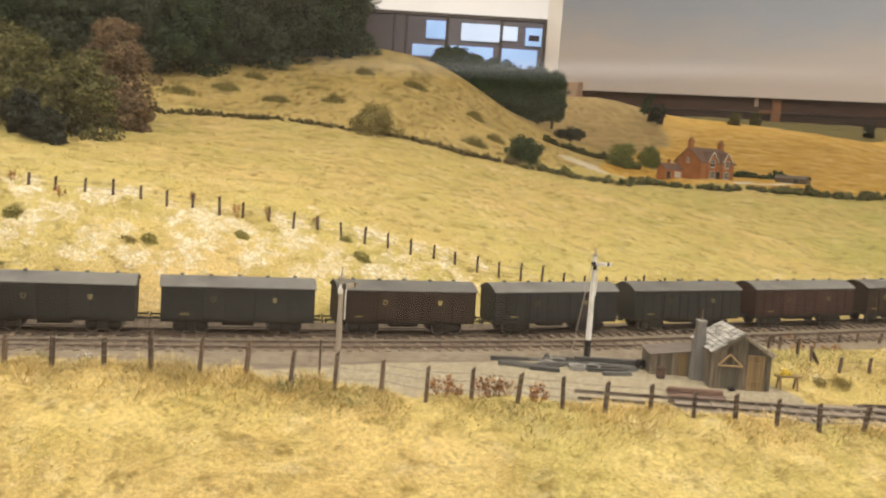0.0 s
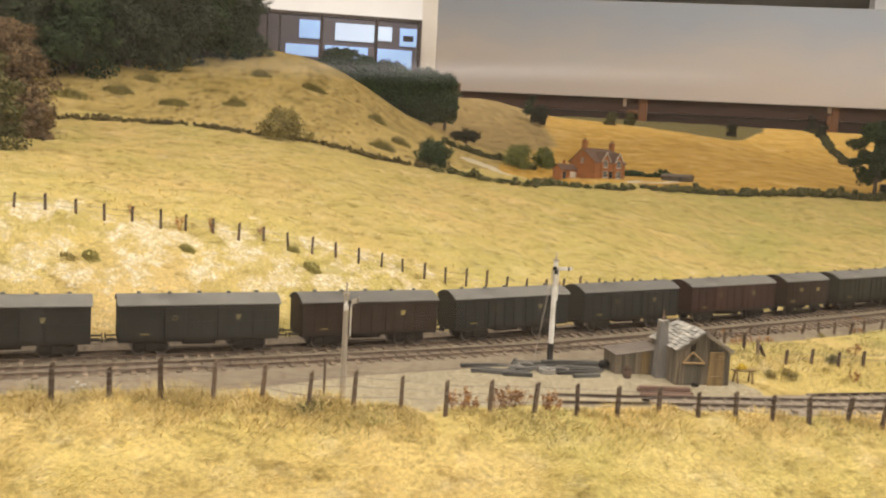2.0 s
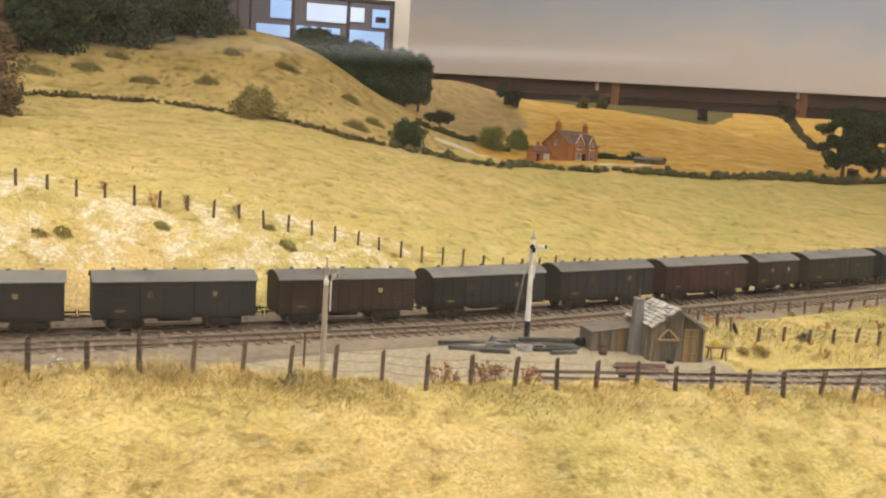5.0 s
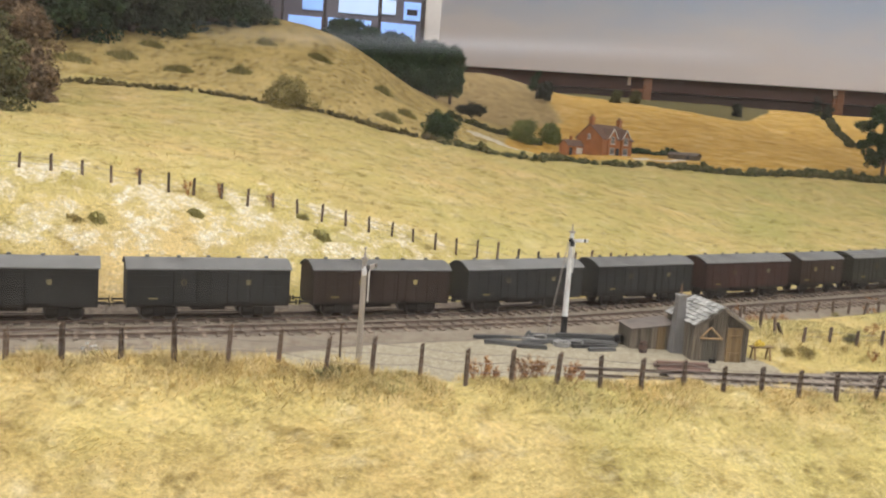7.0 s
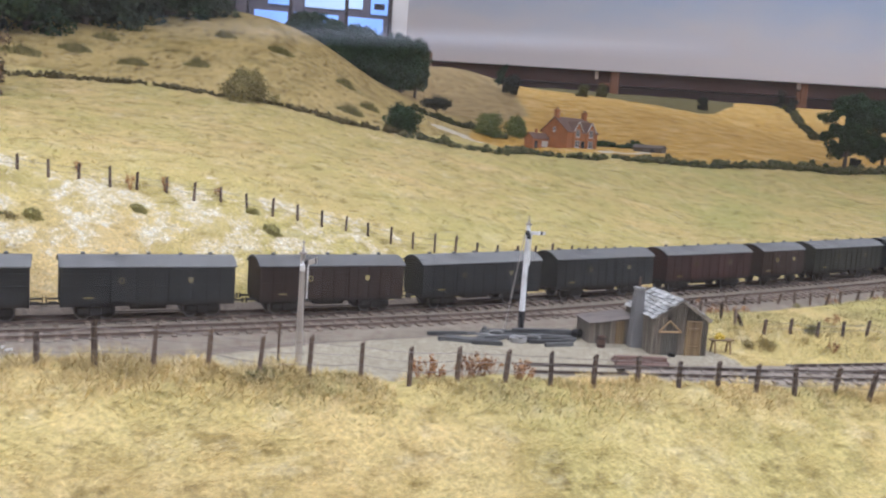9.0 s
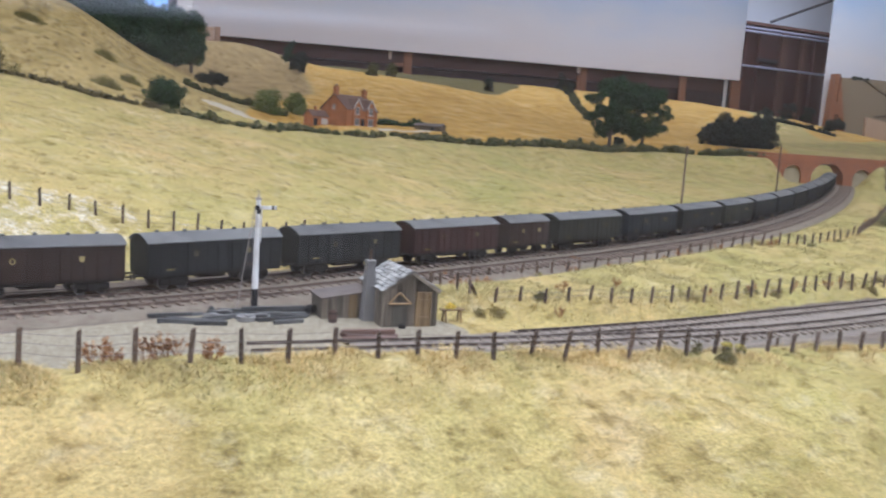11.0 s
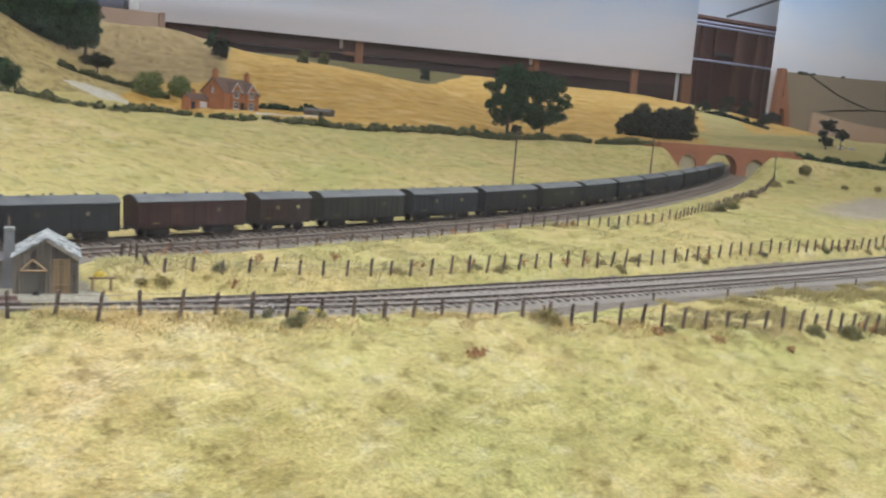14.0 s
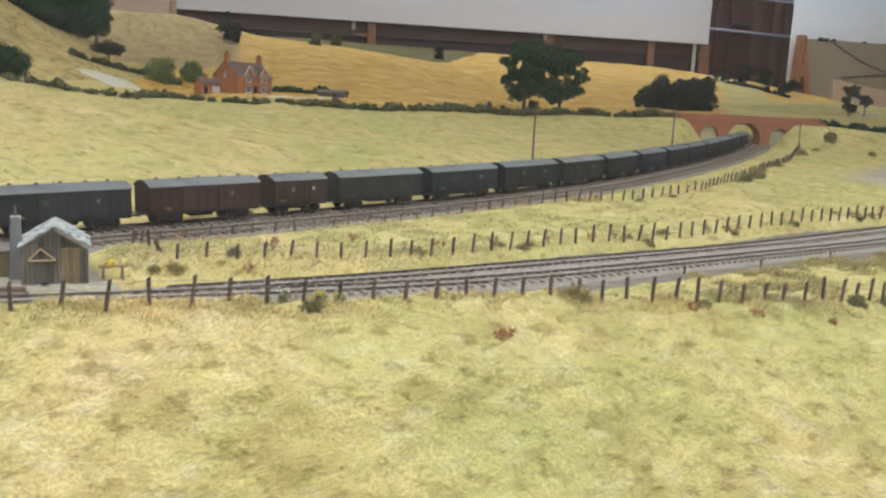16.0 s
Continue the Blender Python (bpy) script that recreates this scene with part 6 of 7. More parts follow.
def build_cottage():
    cx, cy = 0.571, 2.113
    t = thing("cottage", pose(cx, cy, ground(cx, cy) - 0.006, 0, 0, 28), "orange brick cottage with two front gables and end chimneys", "house")
    W, D, E, R = 0.105, 0.094, 0.048, 0.082
    bm = bmesh.new()
    prism(bm, [(0, -0.025), (D, -0.025), (D, E), (D / 2, R), (0, E)], 0, W, m=Matrix(((0, 1, 0, 0), (1, 0, 0, 0), (0, 0, 1, 0), (0, 0, 0, 1))))
    part("wall", bm, M_BRICK, t)
    turn = Matrix(((0, 1, 0, 0), (1, 0, 0, D / 2), (0, 0, 1, 0), (0, 0, 0, 1)))
    gable_roof(t, D / 2, E, R, -0.003, W + 0.003, 0.004, turn)
    for x in (W * 0.30, W * 0.74):
        bm = bmesh.new()
        g = 0.0135
        prism(bm, [(x - g, 0), (x + g, 0), (x + g, E + 0.004), (x, E + 0.024), (x - g, E + 0.004)], -0.004, D * 0.35)
        part("gable_wall", bm, M_BRICK, t)
        gable_roof(t, g, E + 0.004, E + 0.024, -0.0065, D * 0.42, 0.002, pose(x, 0, 0), "gable_roof")
        for s in (-1, 1):
            bm = bmesh.new()
            tube(bm, (x, -0.0072, E + 0.0250), (x + s * (g + 0.002), -0.0072, E + 0.0012), 0.0012, n=6)
            part("bargeboard", bm, M_PALE, t, "cream bargeboard")
        window_unit(t, x, E - 0.012, 0.013, 0.018, pose(0, -0.0042, 0))
        window_unit(t, x, 0.010, 0.015, 0.017, pose(0, -0.0042, 0))
    bm = bmesh.new()
    box(bm, W * 0.52 - 0.0055, W * 0.52 + 0.0055, -0.0012, 0.0005, 0, 0.026, 0.0003)
    part("door", bm, M_GLASS, t, "dark front door")
    side = Matrix.Rotation(radians(-90), 4, "Z")
    window_unit(t, -D * 0.5, 0.046, 0.009, 0.012, side @ pose(0, -0.0002, 0))
    for x, zt in ((0.0045, 0.105), (W - 0.0045, 0.103)):
        bm = bmesh.new()
        box(bm, x - 0.0048, x + 0.0048, D / 2 - 0.006, D / 2 + 0.006, R - 0.016, zt - 0.004, 0.0004)
        box(bm, x - 0.0058, x + 0.0058, D / 2 - 0.0070, D / 2 + 0.0070, zt - 0.0075, zt - 0.004, 0.0004)
        st = part("chimney", bm, M_BRICK, t)
        for s in (-0.003, 0.003):
            bm = bmesh.new()
            tube(bm, (x, D / 2 + s, zt - 0.004), (x, D / 2 + s, zt + 0.002), 0.0018, 0.0014, 8)
            part("chimney_pot", bm, M_TILE, st)
    # low wing
    yf, hw = D * 0.66, 0.0155
    flip = Matrix(((0, 1, 0, 0), (1, 0, 0, 0), (0, 0, 1, 0), (0, 0, 0, 1)))
    bm = bmesh.new()
    prism(bm, [(yf, -0.03), (yf + 2 * hw, -0.03), (yf + 2 * hw, 0.026), (yf + hw, 0.039), (yf, 0.026)], -0.056, -0.0002, m=flip)
    part("wing_wall", bm, M_BRICK, t)
    gable_roof(t, hw, 0.026, 0.039, -0.058, -0.0004, 0.002, Matrix(((0, 1, 0, 0), (1, 0, 0, yf + hw), (0, 0, 1, 0), (0, 0, 0, 1))), "wing_roof")
    bm = bmesh.new()
    box(bm, -0.026, -0.006, yf - 0.0016, yf + 0.0004, 0.006, 0.021, 0.0003)
    part("wing_shutter", bm, M_PALE, t, "white boarded opening")
    bm = bmesh.new()
    box(bm, -0.050, -0.040, yf - 0.0012, yf + 0.0004, 0.0, 0.020, 0.0003)
    part("wing_door", bm, M_GLASS, t)
    bm = bmesh.new()
    box(bm, -0.036, -0.030, yf + hw - 0.003, yf + hw + 0.003, 0.034, 0.050, 0.0003)
    part("wing_chimney", bm, M_BRICK, t)
    return t


build_cottage()

# ---------------------------------------------------------------- brick road bridge
M_RED = brick_mat("red_bridge_brick", (0.36, 0.135, 0.060), (0.48, 0.205, 0.10), (0.40, 0.24, 0.15), 130)
M_BANKPANEL = plain("pale_bank_panel", (0.46, 0.40, 0.24), (0.60, 0.53, 0.34), 60, 0.9)
M_VOUSSOIR = plain("arch_brick", (0.30, 0.135, 0.070), (0.43, 0.215, 0.12), 200, 0.9, vary=0.25)


def arch_profile(cx, half, spring, rise, n=14):
    return [(cx + half * math.cos(a), spring + rise * math.sin(a)) for a in np.linspace(math.pi, 0, n)]


def build_bridge():
    p, q = Vector((1.860, 2.128, 0)), Vector((2.228, 1.950, 0))
    L = (q - p).length
    base = 0.147
    t = thing("road_bridge", pose(p.x, p.y, base, 0, 0, math.degrees(math.atan2(q.y - p.y, q.x - p.x))), "red brick road bridge with three arches over the line", "bridge")
    top, depth = 0.100, 0.07
    arches = [(0.104, 0.026, 0.038, 0.030), (0.206, 0.047, 0.034, 0.046), (0.307, 0.026, 0.038, 0.030)]
    # spandrel walls as columns between and over the openings
    for y0, y1, nm in ((0.0, 0.010, "near_face"), (depth - 0.010, depth, "far_face")):
        bm = bmesh.new()
        x = 0.0
        for cx, half, spring, rise in arches:
            prism(bm, [(x, -0.02), (cx - half, -0.02), (cx - half, top - 0.022), (x, top - 0.022)], y0, y1)
            prof = arch_profile(cx, half, spring, rise)
            for (xa, za), (xb, zb) in zip(prof, prof[1:]):
                prism(bm, [(xa, za), (xb, zb), (xb, top - 0.022), (xa, top - 0.022)], y0, y1)
            x = cx + half
        prism(bm, [(x, -0.02), (L, -0.02), (L, top - 0.022), (x, top - 0.022)], y0, y1)
        part("spandrel", bm, M_RED, t)
        bm = bmesh.new()
        box(bm, -0.01, L + 0.01, y0 - 0.002, y1 + 0.002, top - 0.022, top - 0.018, 0.0004)
        part("string_course", bm, M_RED, t)
        bm = bmesh.new()
        box(bm, -0.01, L + 0.01, y0, y1, top - 0.018, top - 0.002)
        par = part("parapet", bm, M_RED, t)
        bm = bmesh.new()
        box(bm, -0.012, L + 0.012, y0 - 0.0015, y1 + 0.0015, top - 0.002, top + 0.001, 0.0004)
        part("coping", bm, M_VOUSSOIR, par, "weathered brick coping")
    for cx, half, spring, rise in arches:
        # vault and ring of voussoirs
        prof, outer = arch_profile(cx, half, spring, rise, 15), arch_profile(cx, half + 0.004, spring, rise + 0.004, 15)
        bm = bmesh.new()
        for (xa, za), (xb, zb), (xc, zc), (xd, zd) in zip(prof, prof[1:], outer[1:], outer):
            prism(bm, [(xa, za), (xb, zb), (xc, zc), (xd, zd)], 0.0104, depth - 0.0104)
        for s in (-1, 1):
            box(bm, cx + s * half - (0.004 if s < 0 else 0), cx + s * half + (0.004 if s > 0 else 0), 0.0104, depth - 0.0104, -0.02, spring)
        part("vault", bm, M_RED, t)
        ringm = part("arch_ring", bmesh.new(), M_VOUSSOIR, t, "paler brick arch ring")
        for (xa, za), (xb, zb), (xc, zc), (xd, zd) in zip(prof, prof[1:], outer[1:], outer):
            bm = bmesh.new()
            prism(bm, [(xa, za), (xb, zb), (xc, zc), (xd, zd)], -0.0016, 0.006)
            part("voussoir", bm, M_VOUSSOIR, ringm)
    # panels added inside the side arches for the pale bank seen through them
    for cx, half, spring, rise in (arches[0], arches[2]):
        bm = bmesh.new()
        prism(bm, [(cx - half, -0.02), (cx + half, -0.02)] + arch_profile(cx, half, spring, rise)[::-1], 0.014, 0.018)
        part("infill", bm, M_BANKPANEL, t, "pale panel standing in for the bank seen through the arch")
    bm = bmesh.new()
    box(bm, 0.0, L, 0.010, depth - 0.010, top - 0.026, top - 0.018)
    part("deck", bm, M_BALLAST, t)
    for x, s in ((-0.012, -1), (L + 0.012, 1)):
        bm = bmesh.new()
        prism(bm, [(x, -0.02), (x + s * 0.05, -0.02), (x + s * 0.05, top - 0.03), (x, top - 0.004)], 0.0, 0.010)
        part("wing_wall", bm, M_RED, t)
    return t


build_bridge()


def build_shed():
    """Low weathered outhouse at the end of the garden path."""
    t = thing("garden_shed", pose(0.85, 2.275, ground(0.85, 2.275) - 0.001, 0, 0, -49), "low dark weathered shed at the end of the path", "shed")
    bm = bmesh.new()
    prism(bm, [(-0.012, -0.004), (0.012, -0.004), (0.012, 0.013), (0, 0.019), (-0.012, 0.013)], -0.042, 0.042, m=Matrix(((0, 1, 0, 0), (1, 0, 0, 0), (0, 0, 1, 0), (0, 0, 0, 1))))
    part("wall", bm, M_PLANK, t)
    for s in (-1, 1):
        bm = bmesh.new()
        prism(bm, [(0, 0.0195), (s * 0.0145, 0.0122), (s * 0.0145, 0.0136), (0, 0.0212)], -0.044, 0.044, m=Matrix(((0, 1, 0, 0), (1, 0, 0, 0), (0, 0, 1, 0), (0, 0, 0, 1))))
        part("roof_slope", bm, M_TARRED, t)
    bm = bmesh.new()
    box(bm, 0.010, 0.020, -0.0132, -0.0118, 0, 0.011, 0.0002)
    part("door", bm, M_GLASS, t)
    return t


build_shed()
for x, y in ((3.905, 3.29), (3.965, 3.275)):
    bm = bmesh.new()
    prism(bm, [(-0.02, 0), (0.02, 0), (0.019, 0.011), (0.012, 0.014), (-0.014, 0.014), (-0.02, 0.010)], -0.006, 0.006)
    tagged(part("white_trough", bm, M_PALE, m=pose(x, y, ground(x, y) - 0.001, 0, 0, -12)), "small white trough standing in the far meadow", "trough", "far troughs")

# ---------------------------------------------------------------- windowed wall behind, painted downs, window post
M_LILAC = plain("mauve_brown_wall", (0.20, 0.155, 0.135), (0.27, 0.21, 0.185), 5, 0.8, space="World", bumps=0.02)


def glow(name, colour, strength):
    m = bpy.data.materials.new(name)
    m.use_nodes = True
    nt = m.node_tree
    b = nt.nodes["Principled BSDF"]
    b.inputs["Base Color"].default_value = (*colour, 1)
    soft = ramp(nt, noise_of(nt, coords(nt, "World"), 2.2, 2.0), [(0.3, tuple(0.55 * c for c in colour)), (0.7, colour)])
    nt.links.new(soft, b.inputs["Emission Color"])
    b.inputs["Emission Strength"].default_value = strength
    return m


M_LIT = glow("lit_display_panel", (0.48, 0.69, 1.0), 0.64)
M_LITWHITE = glow("lit_white_panel", (0.80, 0.90, 1.0), 0.68)
slab("wall_window_left", pose(0, 0, 0), -6, -2.30, 9.5, 9.6, -0.9, 2.45, M_LILAC, "mauve-brown wall beside the viewing window", "wall")
slab("wall_window_right", pose(0, 0, 0), 0.70, 1.6, 9.5, 9.6, -0.9, 2.45, M_WALL, "cream wall beside the viewing window", "wall")
slab("wall_window_top", pose(0, 0, 0), -2.30, 0.70, 9.5, 9.6, 1.875, 2.45, M_CEIL, "white wall above the viewing window", "wall")
slab("wall_window_base", pose(0, 0, 0), -2.30, 0.70, 9.5, 9.6, -0.9, 1.0, M_LILAC, "mauve-brown wall under the viewing window", "wall")
win = thing("window_1", pose(0, 9.5, 0), "long dark-framed viewing window on to a lit gallery", "window", kind="structure")
for a, b, c, d in ((-2.30, -2.25, 1.0, 1.875), (0.655, 0.70, 1.0, 1.875), (-2.30, 0.70, 1.835, 1.875), (-2.30, 0.70, 1.0, 1.06), (-1.60, -1.57, 1.06, 1.835), (-0.965, -0.945, 1.06, 1.835), (-0.835, -0.81, 1.06, 1.835), (-0.395, -0.36, 1.06, 1.835), (0.195, 0.23, 1.06, 1.835)):
    bm = bmesh.new()
    box(bm, a, b, -0.02, 0.05, c, d, 0.004)
    part("window_frame", bm, M_FRAME, win)
slab("gallery_wall", pose(0, 0, 0), -3.4, 1.5, 10.9, 11.0, -0.9, 2.45, M_LILAC, "mauve-brown gallery wall behind the window", "wall")
for a, b, c, d, m, lab in ((-0.70, -0.45, 1.80, 2.02, M_LIT, "pale blue lit display panel on the gallery wall"), (-0.26, 0.22, 1.80, 2.01, M_LITWHITE, "white lit display panel on the gallery wall"), (0.25, 0.44, 1.83, 2.0, M_LITWHITE, "white lit display panel on the gallery wall"),
                           (0.54, 0.75, 1.78, 2.0, M_LIT, "framed lit picture on the gallery wall"), (-0.86, -0.46, 1.58, 1.72, M_LIT, "pale blue lit display panel on the gallery wall"), (-0.38, 0.15, 1.52, 1.73, M_LIT, "pale blue lit display panel on the gallery wall"), (0.26, 0.70, 1.50, 1.73, M_LIT, "pale blue lit display panel on the gallery wall")):
    t = thing("display_panel", pose((a + b) / 2, 10.88, c), lab, "display panel", "lit display panels")
    w = (b - a) / 2
    bm = bmesh.new()
    box(bm, -w, w, -0.01, 0.018, 0, d - c, 0.003)
    part("panel", bm, m, t)
    if "picture" in lab:
        bm = bmesh.new()
        box(bm, -w * 0.62, w * 0.62, -0.013, -0.0105, 0.06, 0.13)
        part("picture", bm, M_FRAME, t, "dark landscape picture")
M_LEDGEEND = plain("brown_fascia_end", (0.36, 0.235, 0.155), (0.45, 0.30, 0.20), 6, 0.7, space="World", bumps=0.03)
slab("ledge", pose(0.795, 6.95, 0, 0, 0, -6), -2.2, 0, 0, 0.08, 0.60, 0.955, M_LEDGE, "tan boarded ledge behind the hill", "ledge", 0.003)
slab("ledge_end", pose(0.795, 6.95, 0, 0, 0, -6), 0.002, 0.045, -0.01, 0.08, 0.60, 0.96, M_LEDGEEND, "brown end block of the ledge", "ledge", 0.004)

M_DOWNS = plain("painted_downs", (0.215, 0.172, 0.105), (0.30, 0.240, 0.150), 2.2, 0.9, space="World", bumps=0.0, stain=(0.23, 0.185, 0.115))
M_PAINTHEDGE = plain("painted_brown_hedge", (0.085, 0.072, 0.052), (0.15, 0.125, 0.09), 20, 0.9, bumps=0.0)
M_TANFIELD = plain("painted_plough", (0.46, 0.32, 0.20), (0.58, 0.43, 0.28), 3, 0.9, space="World", bumps=0.0)
downs = thing("painted_downs", pose(C.x + 0.09, C.y - 0.06, 0, 0, 0, -4), "grey-green profile board of distant downs", "backdrop", kind="structure")
bm = bmesh.new()
prof = [(0, 0.2)] + [(4.4, 0.2)] + [(x, 0.968 + 0.017 * x + 0.005 * math.sin(1.9 * x) + 0.004 * math.sin(7 * x)) for x in np.linspace(4.4, 0, 24)]
prism(bm, prof, 0, 0.02)
part("downs_board", bm, M_DOWNS, downs)
bm = bmesh.new()
prof = [(0.32, 0.2), (4.4, 0.2)] + [(x, 0.655 - 0.085 * (x - 0.32) ** 0.8 + 0.006 * math.sin(5 * x)) for x in np.linspace(4.4, 0.32, 20)]
prism(bm, prof, -0.03, -0.002)
part("plough_board", bm, M_TANFIELD, downs, "tan ploughed field on the profile board")
for pts in (((0.25, 0.975), (0.42, 0.90), (0.60, 0.825), (0.78, 0.775), (0.97, 0.735)), ((0.42, 0.675), (0.62, 0.700), (0.97, 0.735), (1.3, 0.742), (1.8, 0.750), (2.6, 0.75))):
    bm = bmesh.new()
    for a, b in zip(pts, pts[1:]):
        tube(bm, (a[0], -0.004, a[1]), (b[0], -0.004, b[1]), 0.0065, n=6)
    part("painted_hedge", bm, M_PAINTHEDGE, downs)
for x, s in ((0.17, 0.05), (0.22, 0.04), (0.30, 0.035), (0.62, 0.03)):
    bm = bmesh.new()
    bmesh.ops.create_icosphere(bm, subdivisions=2, radius=s * 0.6, matrix=pose(x, 0.0, 0.972 + 0.017 * x) @ Matrix.Diagonal((1.3, 0.3, 0.6, 1)))
    part("painted_clump", bm, M_LEAF["black"], downs)

slab("window_post", pose(0.445, 0.088, 0), 0, 0.07, 0, 0.0155, -0.9, 1.4, M_FRAME, "dark brown post of the viewing window", "window post", 0.002)
slab("window_head", pose(0, 0, 0), -4, 5, 0.095, 0.145, 1.40, 1.50, M_FRAME, "dark brown head rail of the viewing window", "window head", 0.003)
slab("case_front", pose(0, 0, 0), -4, 6, 0.092, 0.108, -0.9, 0.015, M_BROWN, "brown boarded front of the layout case", "case front")

# unseen strip across the aisle, added for the streak mirrored in the pane; its emission is faded towards its edges and
# ends to soften that streak
M_STRIP, nt, b = base_mat("faded_strip_glow", 0.6, 0, 0.3)
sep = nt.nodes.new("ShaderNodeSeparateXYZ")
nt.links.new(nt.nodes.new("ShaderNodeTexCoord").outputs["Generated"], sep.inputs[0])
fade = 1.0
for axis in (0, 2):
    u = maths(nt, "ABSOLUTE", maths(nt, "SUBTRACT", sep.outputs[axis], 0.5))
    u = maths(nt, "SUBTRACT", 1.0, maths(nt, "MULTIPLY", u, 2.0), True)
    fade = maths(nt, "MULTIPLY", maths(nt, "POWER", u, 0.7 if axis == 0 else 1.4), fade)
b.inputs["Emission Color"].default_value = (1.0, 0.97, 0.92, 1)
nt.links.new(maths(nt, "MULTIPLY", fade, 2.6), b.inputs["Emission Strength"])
strip = thing("strip_light", pose(-0.60, -2.97, 0.520, 0, -2.6, 0), "long dim strip light, unseen, inferred from its streak in the pane", "strip light")
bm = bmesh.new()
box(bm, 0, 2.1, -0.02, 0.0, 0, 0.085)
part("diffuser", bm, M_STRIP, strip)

M_PANE, nt, b = base_mat("display_glass", 0.0, 0, 0.5)
b.inputs["Transmission Weight"].default_value = 1.0
b.inputs["IOR"].default_value = 1.45
b.inputs["Base Color"].default_value = (0.99, 0.995, 0.99, 1)
pane = slab("window_pane", pose(0, 0, 0), -4, 5, 0.1045, 0.1085, 0.02, 1.395, M_PANE, "clear glass pane of the viewing window", "window pane")
pane.visible_shadow = False

# ---------------------------------------------------------------- static grass and weeds


def grass_mat():
    m, nt, b = base_mat("static_grass", 0.85, 0, 0.15)
    vs = coords(nt, "World", (0.9, 0.75, 1.0))
    big, midn = noise_of(nt, vs, 11, 5.0, 0.65), noise_of(nt, vs, 38, 4.0, 0.6)
    f = maths(nt, "ADD", maths(nt, "ADD", maths(nt, "MULTIPLY", big, 0.55), maths(nt, "MULTIPLY", midn, 0.45)), maths(nt, "MULTIPLY", maths(nt, "SUBTRACT", noise_of(nt, vs, 120, 3.0, 0.6), 0.5), 0.3))
    geo = nt.nodes.new("ShaderNodeNewGeometry")
    f = maths(nt, "ADD", f, maths(nt, "MULTIPLY", maths(nt, "SUBTRACT", geo.outputs["Random Per Island"], 0.5), 0.09))
    col = matting(nt, broad_tint(nt, ramp(nt, f, [(p, tuple(min(0.9, 1.1 * q + 0.01) for q in c)) for p, c in PASTURE]), vs), vs, 150, (0.40, 1.45, 1.0), 1.0, 0.4)
    nt.links.new(col, b.inputs["Base Color"])
    return m


M_GRASS = grass_mat()
M_LONG = leafy("long_dry_grass", [(0.0, (0.54, 0.41, 0.15)), (0.5, (0.72, 0.56, 0.23)), (1.0, (0.86, 0.72, 0.39))])
M_GREENTUFT = leafy("green_tuft", [(0.0, (0.28, 0.27, 0.09)), (0.5, (0.42, 0.39, 0.14)), (1.0, (0.58, 0.51, 0.21))])
M_DOCK = leafy("rusty_dock", [(0.0, (0.20, 0.085, 0.035)), (0.5, (0.40, 0.19, 0.075)), (1.0, (0.58, 0.34, 0.14))])


def blades(rng, x, y, length, width, lean, comb=(0.0, 0.0)):
    """One thin triangle a blade; lean from 0 (upright) to 1 (flat)."""
    n = len(x)
    z = land(x, y)
    a = rng.uniform(0, 2 * np.pi, n)
    tilt = np.clip(rng.normal(lean, 0.22, n), 0, 1.35)
    d = np.stack([np.cos(a) * np.sin(tilt) + comb[0], np.sin(a) * np.sin(tilt) + comb[1], np.cos(tilt) + 0.05], -1)
    d /= np.linalg.norm(d, axis=1)[:, None]
    ln = length * rng.uniform(0.6, 1.3, n)
    base = np.stack([x, y, z - 0.0006], -1)
    side = np.stack([-np.sin(a), np.cos(a), np.zeros(n)], -1)
    side = np.where(rng.random(n)[:, None] < 0.5, side, np.array([1.0, 0, 0]))
    w = (width * rng.uniform(0.7, 1.3, n))[:, None]
    tip = base + d * ln[:, None]
    mid = base + d * (ln * 0.55)[:, None]
    mid[:, 2] += ln * 0.10
    v = np.stack([base - side * w, base + side * w, mid + side * w * 0.7, tip, mid - side * w * 0.7], 1).reshape(-1, 3)
    i = np.arange(n)[:, None] * 5
    return v, np.concatenate([i + np.array([[0, 1, 2]]), i + np.array([[0, 2, 4]]), i + np.array([[4, 2, 3]])]).reshape(-1, 3)


def keep_grass(x, y, limit=0.42):
    q = zones(x, y)
    return (np.maximum(q["cinder"], q["ash"]) < limit) & (q["road"] < 0.5) & (q["lane"] < 0.5)


def grow(name, label, rng, count, y0, y1, u0, u1, length, width, lean, material, power=1.0, keep=None, comb=(0, 0)):
    y = y0 + (y1 - y0) * rng.random(count) ** power
    x = 0.12 + rng.uniform(u0, u1, count) * (y + 0.32)
    ok = keep_grass(x, y)
    if keep is not None:
        ok &= keep(x, y)
    v, f = blades(rng, x[ok], y[ok], length, width, lean, comb)
    return tagged(new(name, raw_mesh(name, v, f, material)), label, "grass", kind="stuff")


fence_y = lambda x: np.interp(x, FENCE_X, FENCE_Y)  # noqa: E731
rng = np.random.default_rng(9)
LATTICE = np.random.default_rng(4).random((64, 64))


def patchy(x, y, size, shift=0):
    """Smooth random field from 0 to 1 with lumps about size metres across."""
    u, v = np.asarray(x) / size + 17.3 * shift + 500, np.asarray(y) / size + 9.1 * shift + 500
    i, j = np.floor(u).astype(int), np.floor(v).astype(int)
    a, b = u - i, v - j
    a, b = a * a * (3 - 2 * a), b * b * (3 - 2 * b)
    g = lambda p, q: LATTICE[p % 64, q % 64]  # noqa: E731
    return (g(i, j) * (1 - a) + g(i + 1, j) * a) * (1 - b) + (g(i, j + 1) * (1 - a) + g(i + 1, j + 1) * a) * b


